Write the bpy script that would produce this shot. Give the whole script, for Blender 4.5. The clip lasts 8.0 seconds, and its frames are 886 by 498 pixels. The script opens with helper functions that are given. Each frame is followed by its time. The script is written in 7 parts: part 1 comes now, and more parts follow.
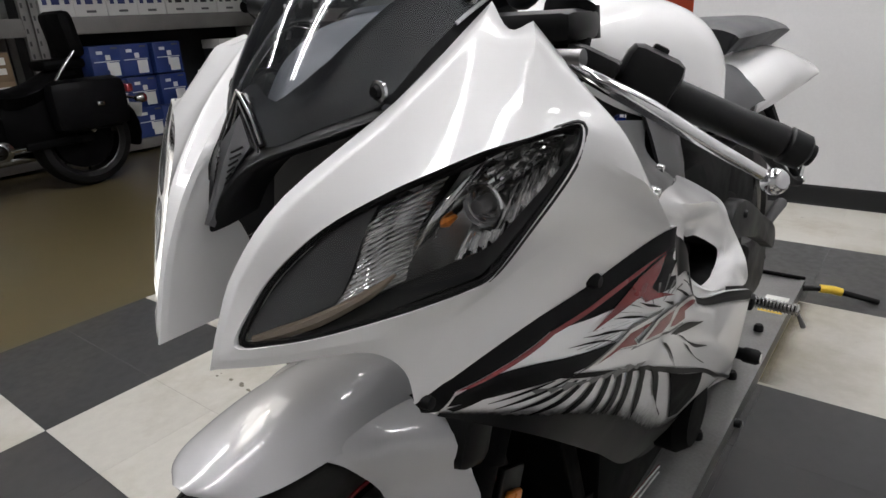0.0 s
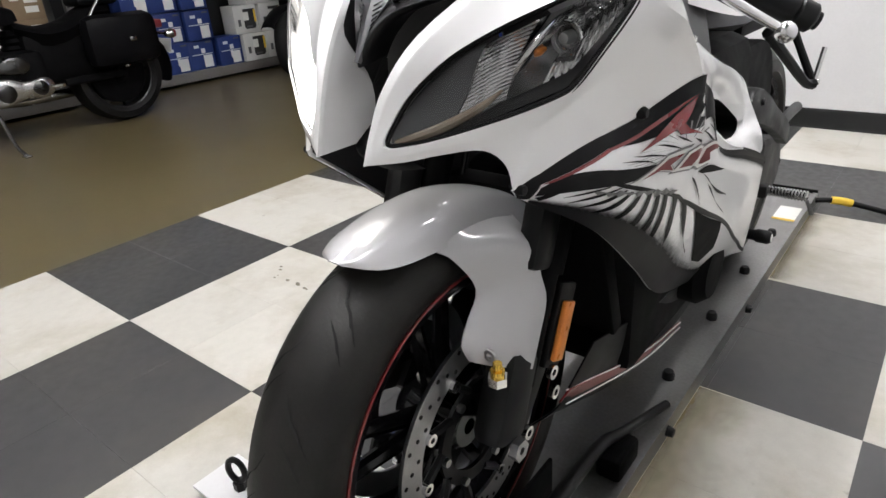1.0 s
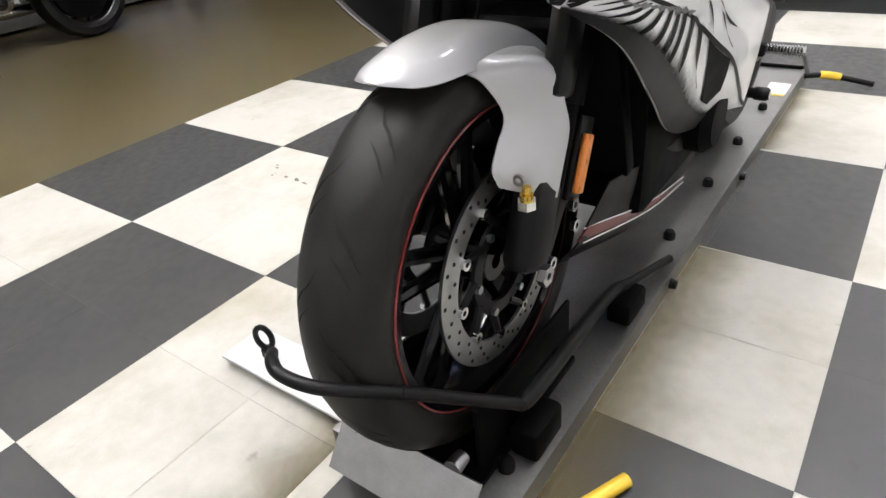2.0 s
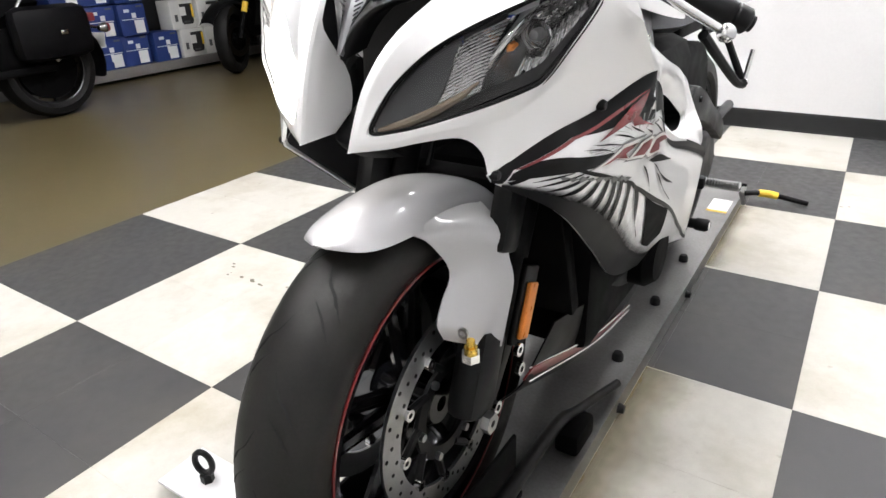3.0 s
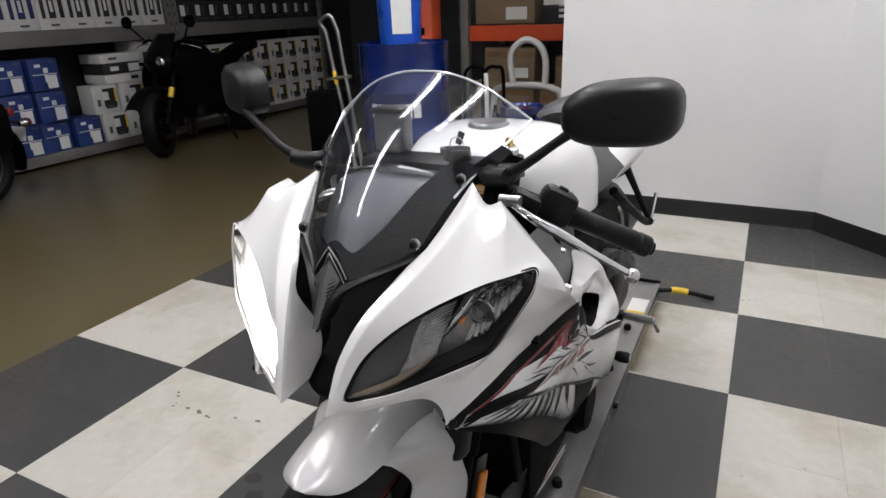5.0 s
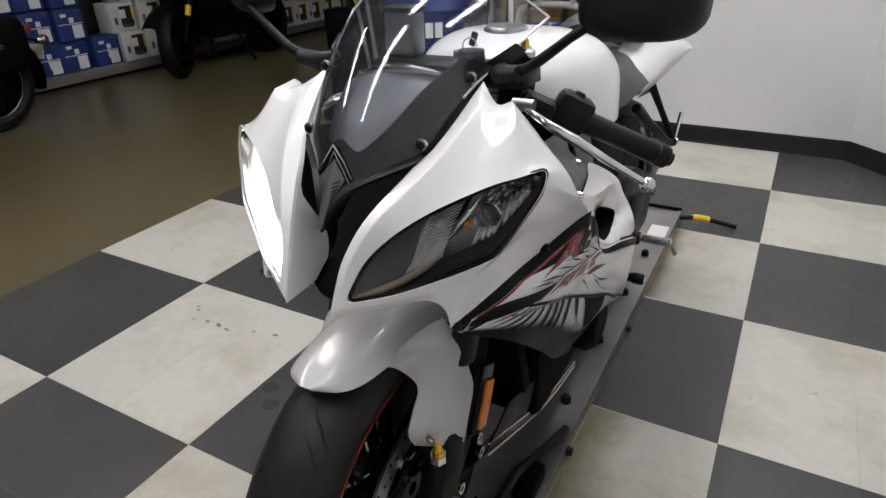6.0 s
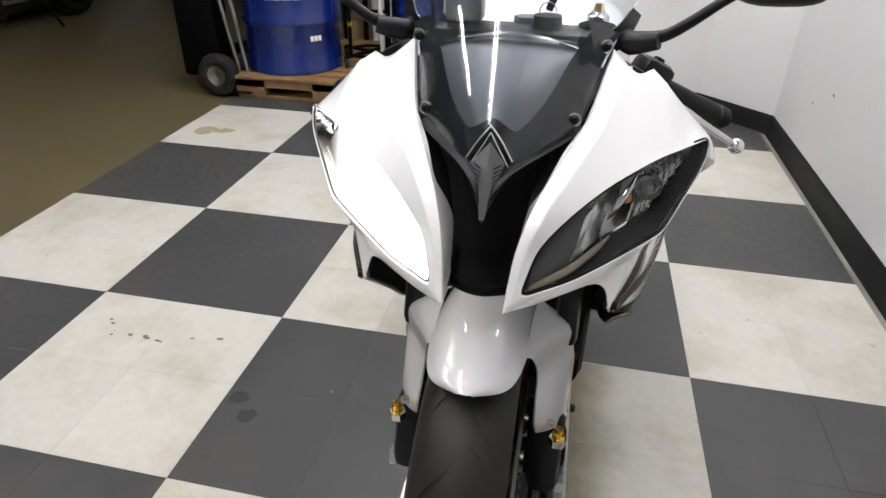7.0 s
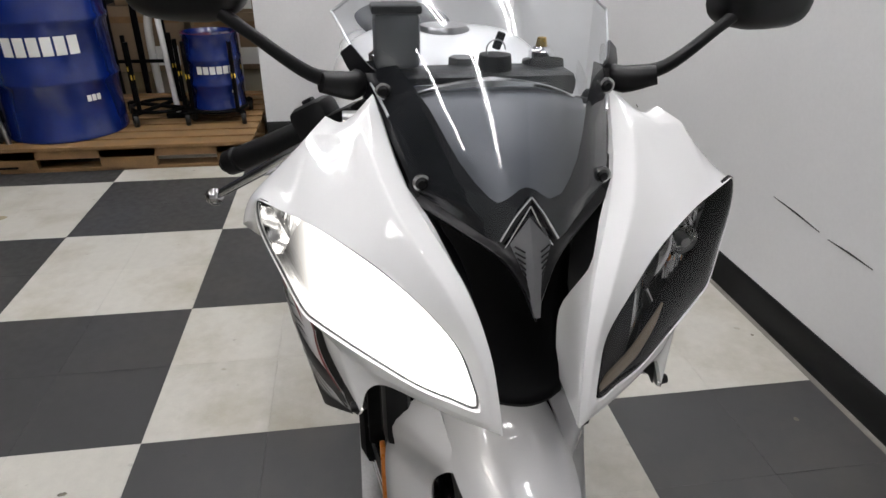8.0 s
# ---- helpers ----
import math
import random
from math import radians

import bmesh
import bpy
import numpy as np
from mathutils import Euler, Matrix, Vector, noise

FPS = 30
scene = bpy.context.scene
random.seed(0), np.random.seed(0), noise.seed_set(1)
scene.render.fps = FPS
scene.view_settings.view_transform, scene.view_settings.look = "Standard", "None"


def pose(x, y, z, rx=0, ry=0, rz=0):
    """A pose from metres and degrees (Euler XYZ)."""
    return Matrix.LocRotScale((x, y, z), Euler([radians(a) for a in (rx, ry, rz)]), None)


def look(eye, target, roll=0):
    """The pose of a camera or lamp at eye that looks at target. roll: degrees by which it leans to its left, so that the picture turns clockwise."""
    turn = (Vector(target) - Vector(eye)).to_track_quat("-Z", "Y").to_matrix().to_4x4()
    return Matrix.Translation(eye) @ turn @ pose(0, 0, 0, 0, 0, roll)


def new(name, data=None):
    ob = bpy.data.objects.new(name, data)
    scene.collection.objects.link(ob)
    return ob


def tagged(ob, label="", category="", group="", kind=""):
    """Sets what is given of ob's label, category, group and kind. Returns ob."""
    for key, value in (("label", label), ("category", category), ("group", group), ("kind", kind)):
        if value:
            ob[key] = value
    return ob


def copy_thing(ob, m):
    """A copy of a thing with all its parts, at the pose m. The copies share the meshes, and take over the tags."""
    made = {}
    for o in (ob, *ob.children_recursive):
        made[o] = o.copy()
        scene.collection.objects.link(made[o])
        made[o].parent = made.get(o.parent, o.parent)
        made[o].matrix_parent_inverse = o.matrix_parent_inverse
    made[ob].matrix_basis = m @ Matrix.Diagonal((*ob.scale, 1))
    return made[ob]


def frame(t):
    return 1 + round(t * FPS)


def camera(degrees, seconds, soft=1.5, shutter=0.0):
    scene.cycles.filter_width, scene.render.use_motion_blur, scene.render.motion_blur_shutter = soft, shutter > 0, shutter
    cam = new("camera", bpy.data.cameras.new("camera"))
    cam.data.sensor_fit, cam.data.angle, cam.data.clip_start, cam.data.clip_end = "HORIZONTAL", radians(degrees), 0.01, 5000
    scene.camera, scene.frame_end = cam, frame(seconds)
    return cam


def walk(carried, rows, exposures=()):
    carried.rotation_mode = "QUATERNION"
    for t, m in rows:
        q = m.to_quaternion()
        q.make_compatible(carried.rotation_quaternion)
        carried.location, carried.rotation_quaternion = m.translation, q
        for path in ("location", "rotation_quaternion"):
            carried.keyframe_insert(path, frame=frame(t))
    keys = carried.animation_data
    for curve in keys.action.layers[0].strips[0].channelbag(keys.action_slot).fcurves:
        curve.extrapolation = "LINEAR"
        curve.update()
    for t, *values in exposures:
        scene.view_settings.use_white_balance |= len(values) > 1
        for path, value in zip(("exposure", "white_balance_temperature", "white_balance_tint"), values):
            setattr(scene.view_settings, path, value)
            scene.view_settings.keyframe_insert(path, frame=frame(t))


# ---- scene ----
cam = camera(70.7, 8.0)
PATH = [
    (0, (1.732, -0.434, 0.988), (0.568, 1.035, 0.289), -3.2),
    (0.5, (1.804, -0.558, 0.985), (0.568, 0.825, 0.237), -3.0),
    (1, (1.791, -0.642, 0.942), (0.627, 0.745, 0.092), -4.0),
    (1.5, (1.783, -0.723, 0.873), (0.706, 0.61, -0.158), -5.4),
    (1.7, (1.784, -0.748, 0.855), (0.724, 0.557, -0.229), -6.3),
    (2.8, (1.783, -0.717, 0.911), (0.742, 0.728, 0.001), -3.4),
    (3, (1.787, -0.703, 0.945), (0.772, 0.791, 0.085), -2.4),
    (3.5, (1.786, -0.68, 1.044), (0.824, 0.945, 0.385), -0.5),
    (4, (1.792, -0.689, 1.107), (0.876, 0.994, 0.534), 2.7),
    (5.3, (1.769, -0.731, 1.228), (0.932, 0.918, 0.466), -2.8),
    (5.5, (1.778, -0.727, 1.224), (0.945, 0.916, 0.444), -1.7),
    (6, (1.787, -0.719, 1.177), (0.915, 0.826, 0.253), -1.9),
    (6.5, (1.624, -0.772, 1.152), (0.862, 0.728, 0.07), -1.6),
    (7, (1.399, -0.794, 1.175), (1.053, 0.888, 0.15), 0.9),
    (7.5, (1.27, -0.64, 1.158), (1.313, 1.109, 0.19), -0.2),
    (8, (1.17, -0.623, 1.152), (1.435, 1.128, 0.222), 0.6),
]
EXPOSURES = [(0.0, -0.46), (0.5, -0.18), (1.0, 0.17), (1.5, 0.47), (3.0, 0.65), (3.5, 0.34), (4.0, 0.04), (5.3, -0.46), (5.5, -0.57), (6.0, -0.46), (6.5, -0.11), (7.0, -0.01), (7.5, -0.18), (8.0, -0.47)]
walk(cam, [(t, look(eye, target, roll)) for t, eye, target, roll in PATH], EXPOSURES)

# ---- light ----
world = bpy.data.worlds.new("world")
scene.world = world
world.use_nodes = True
world.node_tree.nodes["Background"].inputs[0].default_value = (0.55, 0.6, 0.7, 1)
world.node_tree.nodes["Background"].inputs[1].default_value = 0.0


# ---- materials ----
def mat(name, col, rough=0.5, metal=0.0, vary=0.15, scale=8.0, fine=120.0, bump=0.05, coat=0.0, rvary=0.12, spec=0.5, crough=0.04):
    """A surface with blotches and grain at two scales."""
    m = bpy.data.materials.new(name)
    m.use_nodes = True
    nt = m.node_tree
    b = nt.nodes["Principled BSDF"]
    tc = nt.nodes.new("ShaderNodeTexCoord")
    n1 = nt.nodes.new("ShaderNodeTexNoise")
    n1.inputs["Scale"].default_value = scale
    n1.inputs["Detail"].default_value = 5
    n2 = nt.nodes.new("ShaderNodeTexNoise")
    n2.inputs["Scale"].default_value = fine
    n2.inputs["Detail"].default_value = 3
    nt.links.new(tc.outputs["Object"], n1.inputs["Vector"])
    nt.links.new(tc.outputs["Object"], n2.inputs["Vector"])
    mixn = nt.nodes.new("ShaderNodeMath")
    mixn.operation = "MULTIPLY_ADD"
    nt.links.new(n2.outputs["Fac"], mixn.inputs[0])
    mixn.inputs[1].default_value = 0.4
    nt.links.new(n1.outputs["Fac"], mixn.inputs[2])
    ramp = nt.nodes.new("ShaderNodeMapRange")
    ramp.inputs["From Min"].default_value = 0.45
    ramp.inputs["From Max"].default_value = 0.95
    ramp.inputs["To Min"].default_value = 1 - vary
    ramp.inputs["To Max"].default_value = 1 + vary
    nt.links.new(mixn.outputs[0], ramp.inputs["Value"])
    mul = nt.nodes.new("ShaderNodeVectorMath")
    mul.operation = "SCALE"
    mul.inputs[0].default_value = col
    nt.links.new(ramp.outputs[0], mul.inputs["Scale"])
    nt.links.new(mul.outputs[0], b.inputs["Base Color"])
    rr = nt.nodes.new("ShaderNodeMapRange")
    rr.inputs["From Min"].default_value = 0.3
    rr.inputs["From Max"].default_value = 0.7
    rr.inputs["To Min"].default_value = max(0.02, rough * (1 - rvary))
    rr.inputs["To Max"].default_value = min(1.0, rough * (1 + rvary))
    nt.links.new(n1.outputs["Fac"], rr.inputs["Value"])
    nt.links.new(rr.outputs[0], b.inputs["Roughness"])
    b.inputs["Metallic"].default_value = metal
    b.inputs["Coat Weight"].default_value = coat
    b.inputs["Coat Roughness"].default_value = crough
    b.inputs["Specular IOR Level"].default_value = spec
    if bump:
        bp = nt.nodes.new("ShaderNodeBump")
        bp.inputs["Strength"].default_value = bump
        bp.inputs["Distance"].default_value = 0.001
        nt.links.new(n2.outputs["Fac"], bp.inputs["Height"])
        nt.links.new(bp.outputs[0], b.inputs["Normal"])
    return m


def glass_mat(name, col, rough=0.0, ior=1.45, clear=0.9, haze=0.0):
    """Thin clear sheet: lets light straight through and mirrors by Fresnel."""
    m = bpy.data.materials.new(name)
    m.use_nodes = True
    nt = m.node_tree
    nt.nodes.remove(nt.nodes["Principled BSDF"])
    out = nt.nodes["Material Output"]
    tr = nt.nodes.new("ShaderNodeBsdfTransparent")
    tr.inputs[0].default_value = (*[c * clear for c in col], 1)
    gl = nt.nodes.new("ShaderNodeBsdfGlossy")
    gl.inputs["Roughness"].default_value = rough
    fr = nt.nodes.new("ShaderNodeFresnel")
    fr.inputs["IOR"].default_value = ior
    mx = nt.nodes.new("ShaderNodeMixShader")
    nt.links.new(fr.outputs[0], mx.inputs[0])
    nt.links.new(tr.outputs[0], mx.inputs[1])
    nt.links.new(gl.outputs[0], mx.inputs[2])
    if haze:
        df = nt.nodes.new("ShaderNodeBsdfDiffuse")
        df.inputs[0].default_value = (0.75, 0.82, 0.9, 1)
        ns = nt.nodes.new("ShaderNodeTexNoise")
        ns.inputs["Scale"].default_value = 6
        sc = nt.nodes.new("ShaderNodeMath")
        sc.operation = "MULTIPLY"
        sc.inputs[1].default_value = haze * 2
        nt.links.new(ns.outputs["Fac"], sc.inputs[0])
        mz = nt.nodes.new("ShaderNodeMixShader")
        nt.links.new(sc.outputs[0], mz.inputs[0])
        nt.links.new(mx.outputs[0], mz.inputs[1])
        nt.links.new(df.outputs[0], mz.inputs[2])
        nt.links.new(mz.outputs[0], out.inputs["Surface"])
    else:
        nt.links.new(mx.outputs[0], out.inputs["Surface"])
    return m


def glow_mat(name, col, strength):
    m = bpy.data.materials.new(name)
    m.use_nodes = True
    nt = m.node_tree
    b = nt.nodes["Principled BSDF"]
    b.inputs["Base Color"].default_value = (*col, 1)
    b.inputs["Emission Color"].default_value = (*col, 1)
    b.inputs["Emission Strength"].default_value = strength
    return m


M_WHITE = mat("pearl_white_paint", (0.87, 0.87, 0.87), 0.42, vary=0.015, scale=3, fine=900, bump=0.0, coat=0.9, crough=0.05)
M_FENDER = mat("silver_metallic_paint", (0.50, 0.50, 0.51), 0.46, 0.12, vary=0.02, scale=3, fine=900, bump=0.0, coat=0.9, crough=0.05)
M_BLACK = mat("satin_black_plastic", (0.0045, 0.0045, 0.005), 0.45, vary=0.06, scale=14, fine=25, bump=0.0, spec=0.2, rvary=0.2)
M_GLOSSBLACK = mat("gloss_black_paint", (0.005, 0.005, 0.006), 0.14, vary=0.1, scale=6, fine=500, bump=0.0, spec=0.4)
M_INK = mat("black_decal_ink", (0.004, 0.004, 0.0045), 0.35, vary=0.1, scale=6, fine=500, bump=0.0, spec=0.12)
M_GREYINK = mat("grey_decal_ink", (0.17, 0.17, 0.17), 0.35, vary=0.25, scale=25, fine=300, bump=0.0, spec=0.3)
M_COVER = mat("charcoal_plastic", (0.12, 0.126, 0.14), 0.42, vary=0.02, scale=3, fine=20, bump=0.0, rvary=0.02)
M_DARKGREY = mat("smoked_gloss_trim", (0.006, 0.006, 0.007), 0.30, vary=0.06, scale=6, fine=30, bump=0.0, rvary=0.03, spec=0.18)
M_SATIN = mat("satin_black_nose_plastic", (0.005, 0.005, 0.0054), 0.36, vary=0.05, scale=6, bump=0.0, spec=0.16)
M_MIDGREY = mat("grey_plastic", (0.085, 0.088, 0.092), 0.4, vary=0.08, scale=10, fine=500, bump=0.03)
M_VINYL = mat("grey_seat_vinyl", (0.032, 0.033, 0.036), 0.55, vary=0.15, scale=12, fine=400, bump=0.25)
M_RUBBER = mat("tyre_rubber", (0.0105, 0.0098, 0.0088), 0.52, vary=0.45, scale=14, fine=250, bump=0.15, spec=0.25)
M_GROOVE = mat("tread_groove", (0.004, 0.004, 0.004), 0.9, vary=0.1, bump=0)
M_CHROME = mat("polished_metal", (0.72, 0.72, 0.72), 0.14, 1.0, vary=0.05, bump=0)
M_STEEL = mat("brushed_steel", (0.42, 0.42, 0.42), 0.32, 1.0, vary=0.12, scale=30, fine=300, bump=0.05)
M_ALU = mat("worn_aluminium_plate", (0.28, 0.277, 0.272), 0.34, 0.82, vary=0.25, scale=6, fine=140, bump=0.08)
M_GOLD = mat("gold_anodised_metal", (0.75, 0.5, 0.1), 0.25, 1.0, vary=0.05, bump=0)
M_RED = mat("dark_red_paint", (0.17, 0.012, 0.014), 0.3, vary=0.1, bump=0, coat=0.5)
M_ORANGE = mat("amber_reflector", (0.62, 0.2, 0.03), 0.3, vary=0.15, scale=60, fine=500, bump=0.2)
M_YELLOW = mat("yellow_plastic", (0.75, 0.5, 0.04), 0.45, vary=0.1, bump=0.02)
M_SCREEN = glass_mat("clear_windscreen", (0.92, 0.95, 0.98), 0.0, 1.7, 0.95, 0.018)
M_LENS = glass_mat("headlight_lens", (0.9, 0.9, 0.9), 0.0, 1.30, 0.97)
M_WALL = mat("white_wall_paint", (0.71, 0.71, 0.71), 0.55, vary=0.05, scale=1.3, fine=90, bump=0.04)
M_DARKWALL = mat("dark_store_wall", (0.05, 0.05, 0.05), 0.7, vary=0.15, scale=2, bump=0.05)
M_BASE = mat("black_vinyl_baseboard", (0.008, 0.008, 0.008), 0.45, vary=0.25, scale=8, bump=0.05, spec=0.2)


def tile_mat(name, col, stain, amount):
    """Vinyl tile: speckle, scuffs and brown grime laid over the whole floor."""
    m = mat(name, col, 0.42, vary=0.06, scale=30, fine=300, bump=0.03, rvary=0.2, spec=0.3)
    nt = m.node_tree
    b = nt.nodes["Principled BSDF"]
    src = b.inputs["Base Color"].links[0].from_socket
    geo = nt.nodes.new("ShaderNodeNewGeometry")
    big = nt.nodes.new("ShaderNodeTexNoise")
    big.inputs["Scale"].default_value = 2.3
    big.inputs["Detail"].default_value = 7
    big.inputs["Roughness"].default_value = 0.65
    nt.links.new(geo.outputs["Position"], big.inputs["Vector"])
    r1 = nt.nodes.new("ShaderNodeMapRange")
    r1.inputs["From Min"].default_value = 0.47
    r1.inputs["From Max"].default_value = 0.78
    r1.inputs["To Max"].default_value = amount
    nt.links.new(big.outputs["Fac"], r1.inputs["Value"])
    mx = nt.nodes.new("ShaderNodeMixRGB")
    mx.inputs[2].default_value = (*stain, 1)
    nt.links.new(r1.outputs[0], mx.inputs[0])
    nt.links.new(src, mx.inputs[1])
    sp = nt.nodes.new("ShaderNodeTexNoise")
    sp.inputs["Scale"].default_value = 19
    sp.inputs["Detail"].default_value = 4
    nt.links.new(geo.outputs["Position"], sp.inputs["Vector"])
    r2 = nt.nodes.new("ShaderNodeMapRange")
    r2.inputs["From Min"].default_value = 0.70
    r2.inputs["From Max"].default_value = 0.76
    r2.inputs["To Max"].default_value = 0.45
    nt.links.new(sp.outputs["Fac"], r2.inputs["Value"])
    mx2 = nt.nodes.new("ShaderNodeMixRGB")
    mx2.inputs[2].default_value = (*[c * 0.45 for c in stain], 1)
    nt.links.new(r2.outputs[0], mx2.inputs[0])
    nt.links.new(mx.outputs[0], mx2.inputs[1])
    info = nt.nodes.new("ShaderNodeObjectInfo")
    r3 = nt.nodes.new("ShaderNodeMapRange")
    r3.inputs["To Min"].default_value = 0.965
    r3.inputs["To Max"].default_value = 1.03
    nt.links.new(info.outputs["Random"], r3.inputs["Value"])
    sc = nt.nodes.new("ShaderNodeVectorMath")
    sc.operation = "SCALE"
    nt.links.new(mx2.outputs[0], sc.inputs[0])
    nt.links.new(r3.outputs[0], sc.inputs["Scale"])
    nt.links.new(sc.outputs[0], b.inputs["Base Color"])
    return m


M_TILE_L = tile_mat("cream_vinyl_tile", (0.49, 0.477, 0.432), (0.26, 0.225, 0.145), 0.78)
M_TILE_D = tile_mat("grey_vinyl_tile", (0.040, 0.040, 0.0405), (0.068, 0.063, 0.055), 0.6)
M_STAIN = mat("dark_floor_stain", (0.006, 0.0056, 0.005), 0.6, vary=0.4, scale=60, bump=0.1)
M_SMUDGE = mat("grey_brown_smudge", (0.13, 0.115, 0.085), 0.6, vary=0.4, scale=60, bump=0.1)
M_GRIME = mat("brown_floor_grime", (0.30, 0.25, 0.15), 0.6, vary=0.25, scale=40, bump=0.1)
M_GROUT = mat("dark_tile_joint", (0.16, 0.15, 0.13), 0.8, vary=0.2, bump=0.1)
M_CONC = mat("sealed_brown_concrete", (0.086, 0.069, 0.035), 0.3, vary=0.10, scale=2.7, fine=30, bump=0.03, rvary=0.06)
M_CEIL = mat("pale_ceiling", (0.42, 0.42, 0.41), 0.8, vary=0.08, scale=2, bump=0.05)
M_SHELF = mat("grey_steel_shelf", (0.145, 0.14, 0.133), 0.5, 0.1, vary=0.15, scale=5, bump=0.05)
M_PEG = mat("dark_pegboard", (0.02, 0.02, 0.02), 0.7, vary=0.2, scale=5)
M_BLUEBOX = mat("blue_printed_card", (0.013, 0.032, 0.145), 0.45, vary=0.15, scale=5, fine=80, bump=0.02)
M_WHITEBOX = mat("white_printed_card", (0.60, 0.60, 0.58), 0.55, vary=0.06, scale=5, fine=80, bump=0.02)
M_BLACKBOX = mat("black_printed_card", (0.02, 0.02, 0.022), 0.45, vary=0.15, scale=5, bump=0.02)
M_KRAFT = mat("brown_cardboard", (0.185, 0.128, 0.074), 0.75, vary=0.15, scale=5, fine=90, bump=0.08)
M_LABEL = mat("paper_label", (0.72, 0.72, 0.69), 0.7, vary=0.04, bump=0)
M_INKBLUE = mat("navy_ink", (0.015, 0.025, 0.11), 0.5, vary=0.1, bump=0)
M_DRUM = mat("blue_drum_enamel", (0.003, 0.012, 0.095), 0.22, vary=0.1, scale=4, fine=90, bump=0.02, coat=0.5)
M_WOOD = mat("pallet_wood", (0.17, 0.095, 0.036), 0.7, vary=0.3, scale=9, fine=130, bump=0.3)
M_RACK = mat("orange_rack_steel", (0.55, 0.07, 0.02), 0.45, vary=0.1, scale=6, bump=0.02)
M_BIKEBLACK = mat("black_motorcycle_paint", (0.003, 0.003, 0.0034), 0.4, vary=0.2, bump=0, spec=0.06)
M_RIM = mat("dark_chrome_rim", (0.06, 0.06, 0.06), 0.3, 1.0, vary=0.2, bump=0)
M_MATTBLACK = mat("dull_black_metal", (0.002, 0.002, 0.0022), 0.6, vary=0.2, scale=20, bump=0.05, spec=0.05)
M_TUBE = glow_mat("fluorescent_tube", (1.0, 0.985, 1.0), 64.0)
M_FIXT = mat("white_lamp_housing", (0.7, 0.7, 0.7), 0.5, vary=0.03, bump=0)
M_LIT = mat("emissive_lamp_chrome", (0.72, 0.72, 0.72), 0.12, 1.0, vary=0.05, bump=0)
M_TAN = mat("frosted_tan_bar", (0.24, 0.195, 0.15), 0.22, vary=0.1, bump=0, coat=0.5)
M_EDGE = mat("bright_screen_edge", (0.75, 0.78, 0.8), 0.15, 0.3, vary=0.05, bump=0, coat=0.5)
M_ALLOY = mat("satin_lever_alloy", (0.62, 0.62, 0.63), 0.17, 1.0, vary=0.06, scale=20, fine=200, bump=0.02)
M_DULLCHROME = mat("dull_chrome", (0.40, 0.40, 0.40), 0.25, 1.0, vary=0.2, scale=14, bump=0)
M_GREYPANEL = mat("dark_grey_panel_plastic", (0.036, 0.036, 0.038), 0.4, vary=0.08, scale=10, fine=500, bump=0.02)
M_DARKTYRE = mat("clean_black_tyre", (0.0045, 0.0045, 0.0045), 0.6, vary=0.3, scale=14, bump=0.1, spec=0.15)
M_PLATE = mat("grey_emblem_metal", (0.13, 0.13, 0.135), 0.35, 0.6, vary=0.1, bump=0.02)
M_NOSEPANEL = mat("smoke_grey_lamp_panel", (0.055, 0.057, 0.06), 0.25, vary=0.05, scale=4, fine=30, bump=0.0, coat=0.4)
M_BULB = glow_mat("lit_headlight_bulb", (1.0, 0.95, 0.86), 60.0)




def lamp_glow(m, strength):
    """Beam light put in as emission, dying away at the lamp's outer tip."""
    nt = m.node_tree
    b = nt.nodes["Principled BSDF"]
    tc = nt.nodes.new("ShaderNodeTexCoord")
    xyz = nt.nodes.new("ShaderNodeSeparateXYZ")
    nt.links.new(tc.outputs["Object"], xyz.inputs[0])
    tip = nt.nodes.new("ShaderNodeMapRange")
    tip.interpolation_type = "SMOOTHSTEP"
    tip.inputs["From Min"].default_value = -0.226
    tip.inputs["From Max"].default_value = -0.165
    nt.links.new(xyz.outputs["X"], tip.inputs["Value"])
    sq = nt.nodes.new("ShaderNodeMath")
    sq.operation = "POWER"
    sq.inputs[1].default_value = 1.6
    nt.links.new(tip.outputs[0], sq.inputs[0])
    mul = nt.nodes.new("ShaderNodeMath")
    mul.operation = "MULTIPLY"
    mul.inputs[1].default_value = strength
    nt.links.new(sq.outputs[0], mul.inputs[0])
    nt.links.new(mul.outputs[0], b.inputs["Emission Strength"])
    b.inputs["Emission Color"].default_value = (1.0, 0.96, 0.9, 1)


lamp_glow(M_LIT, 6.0)


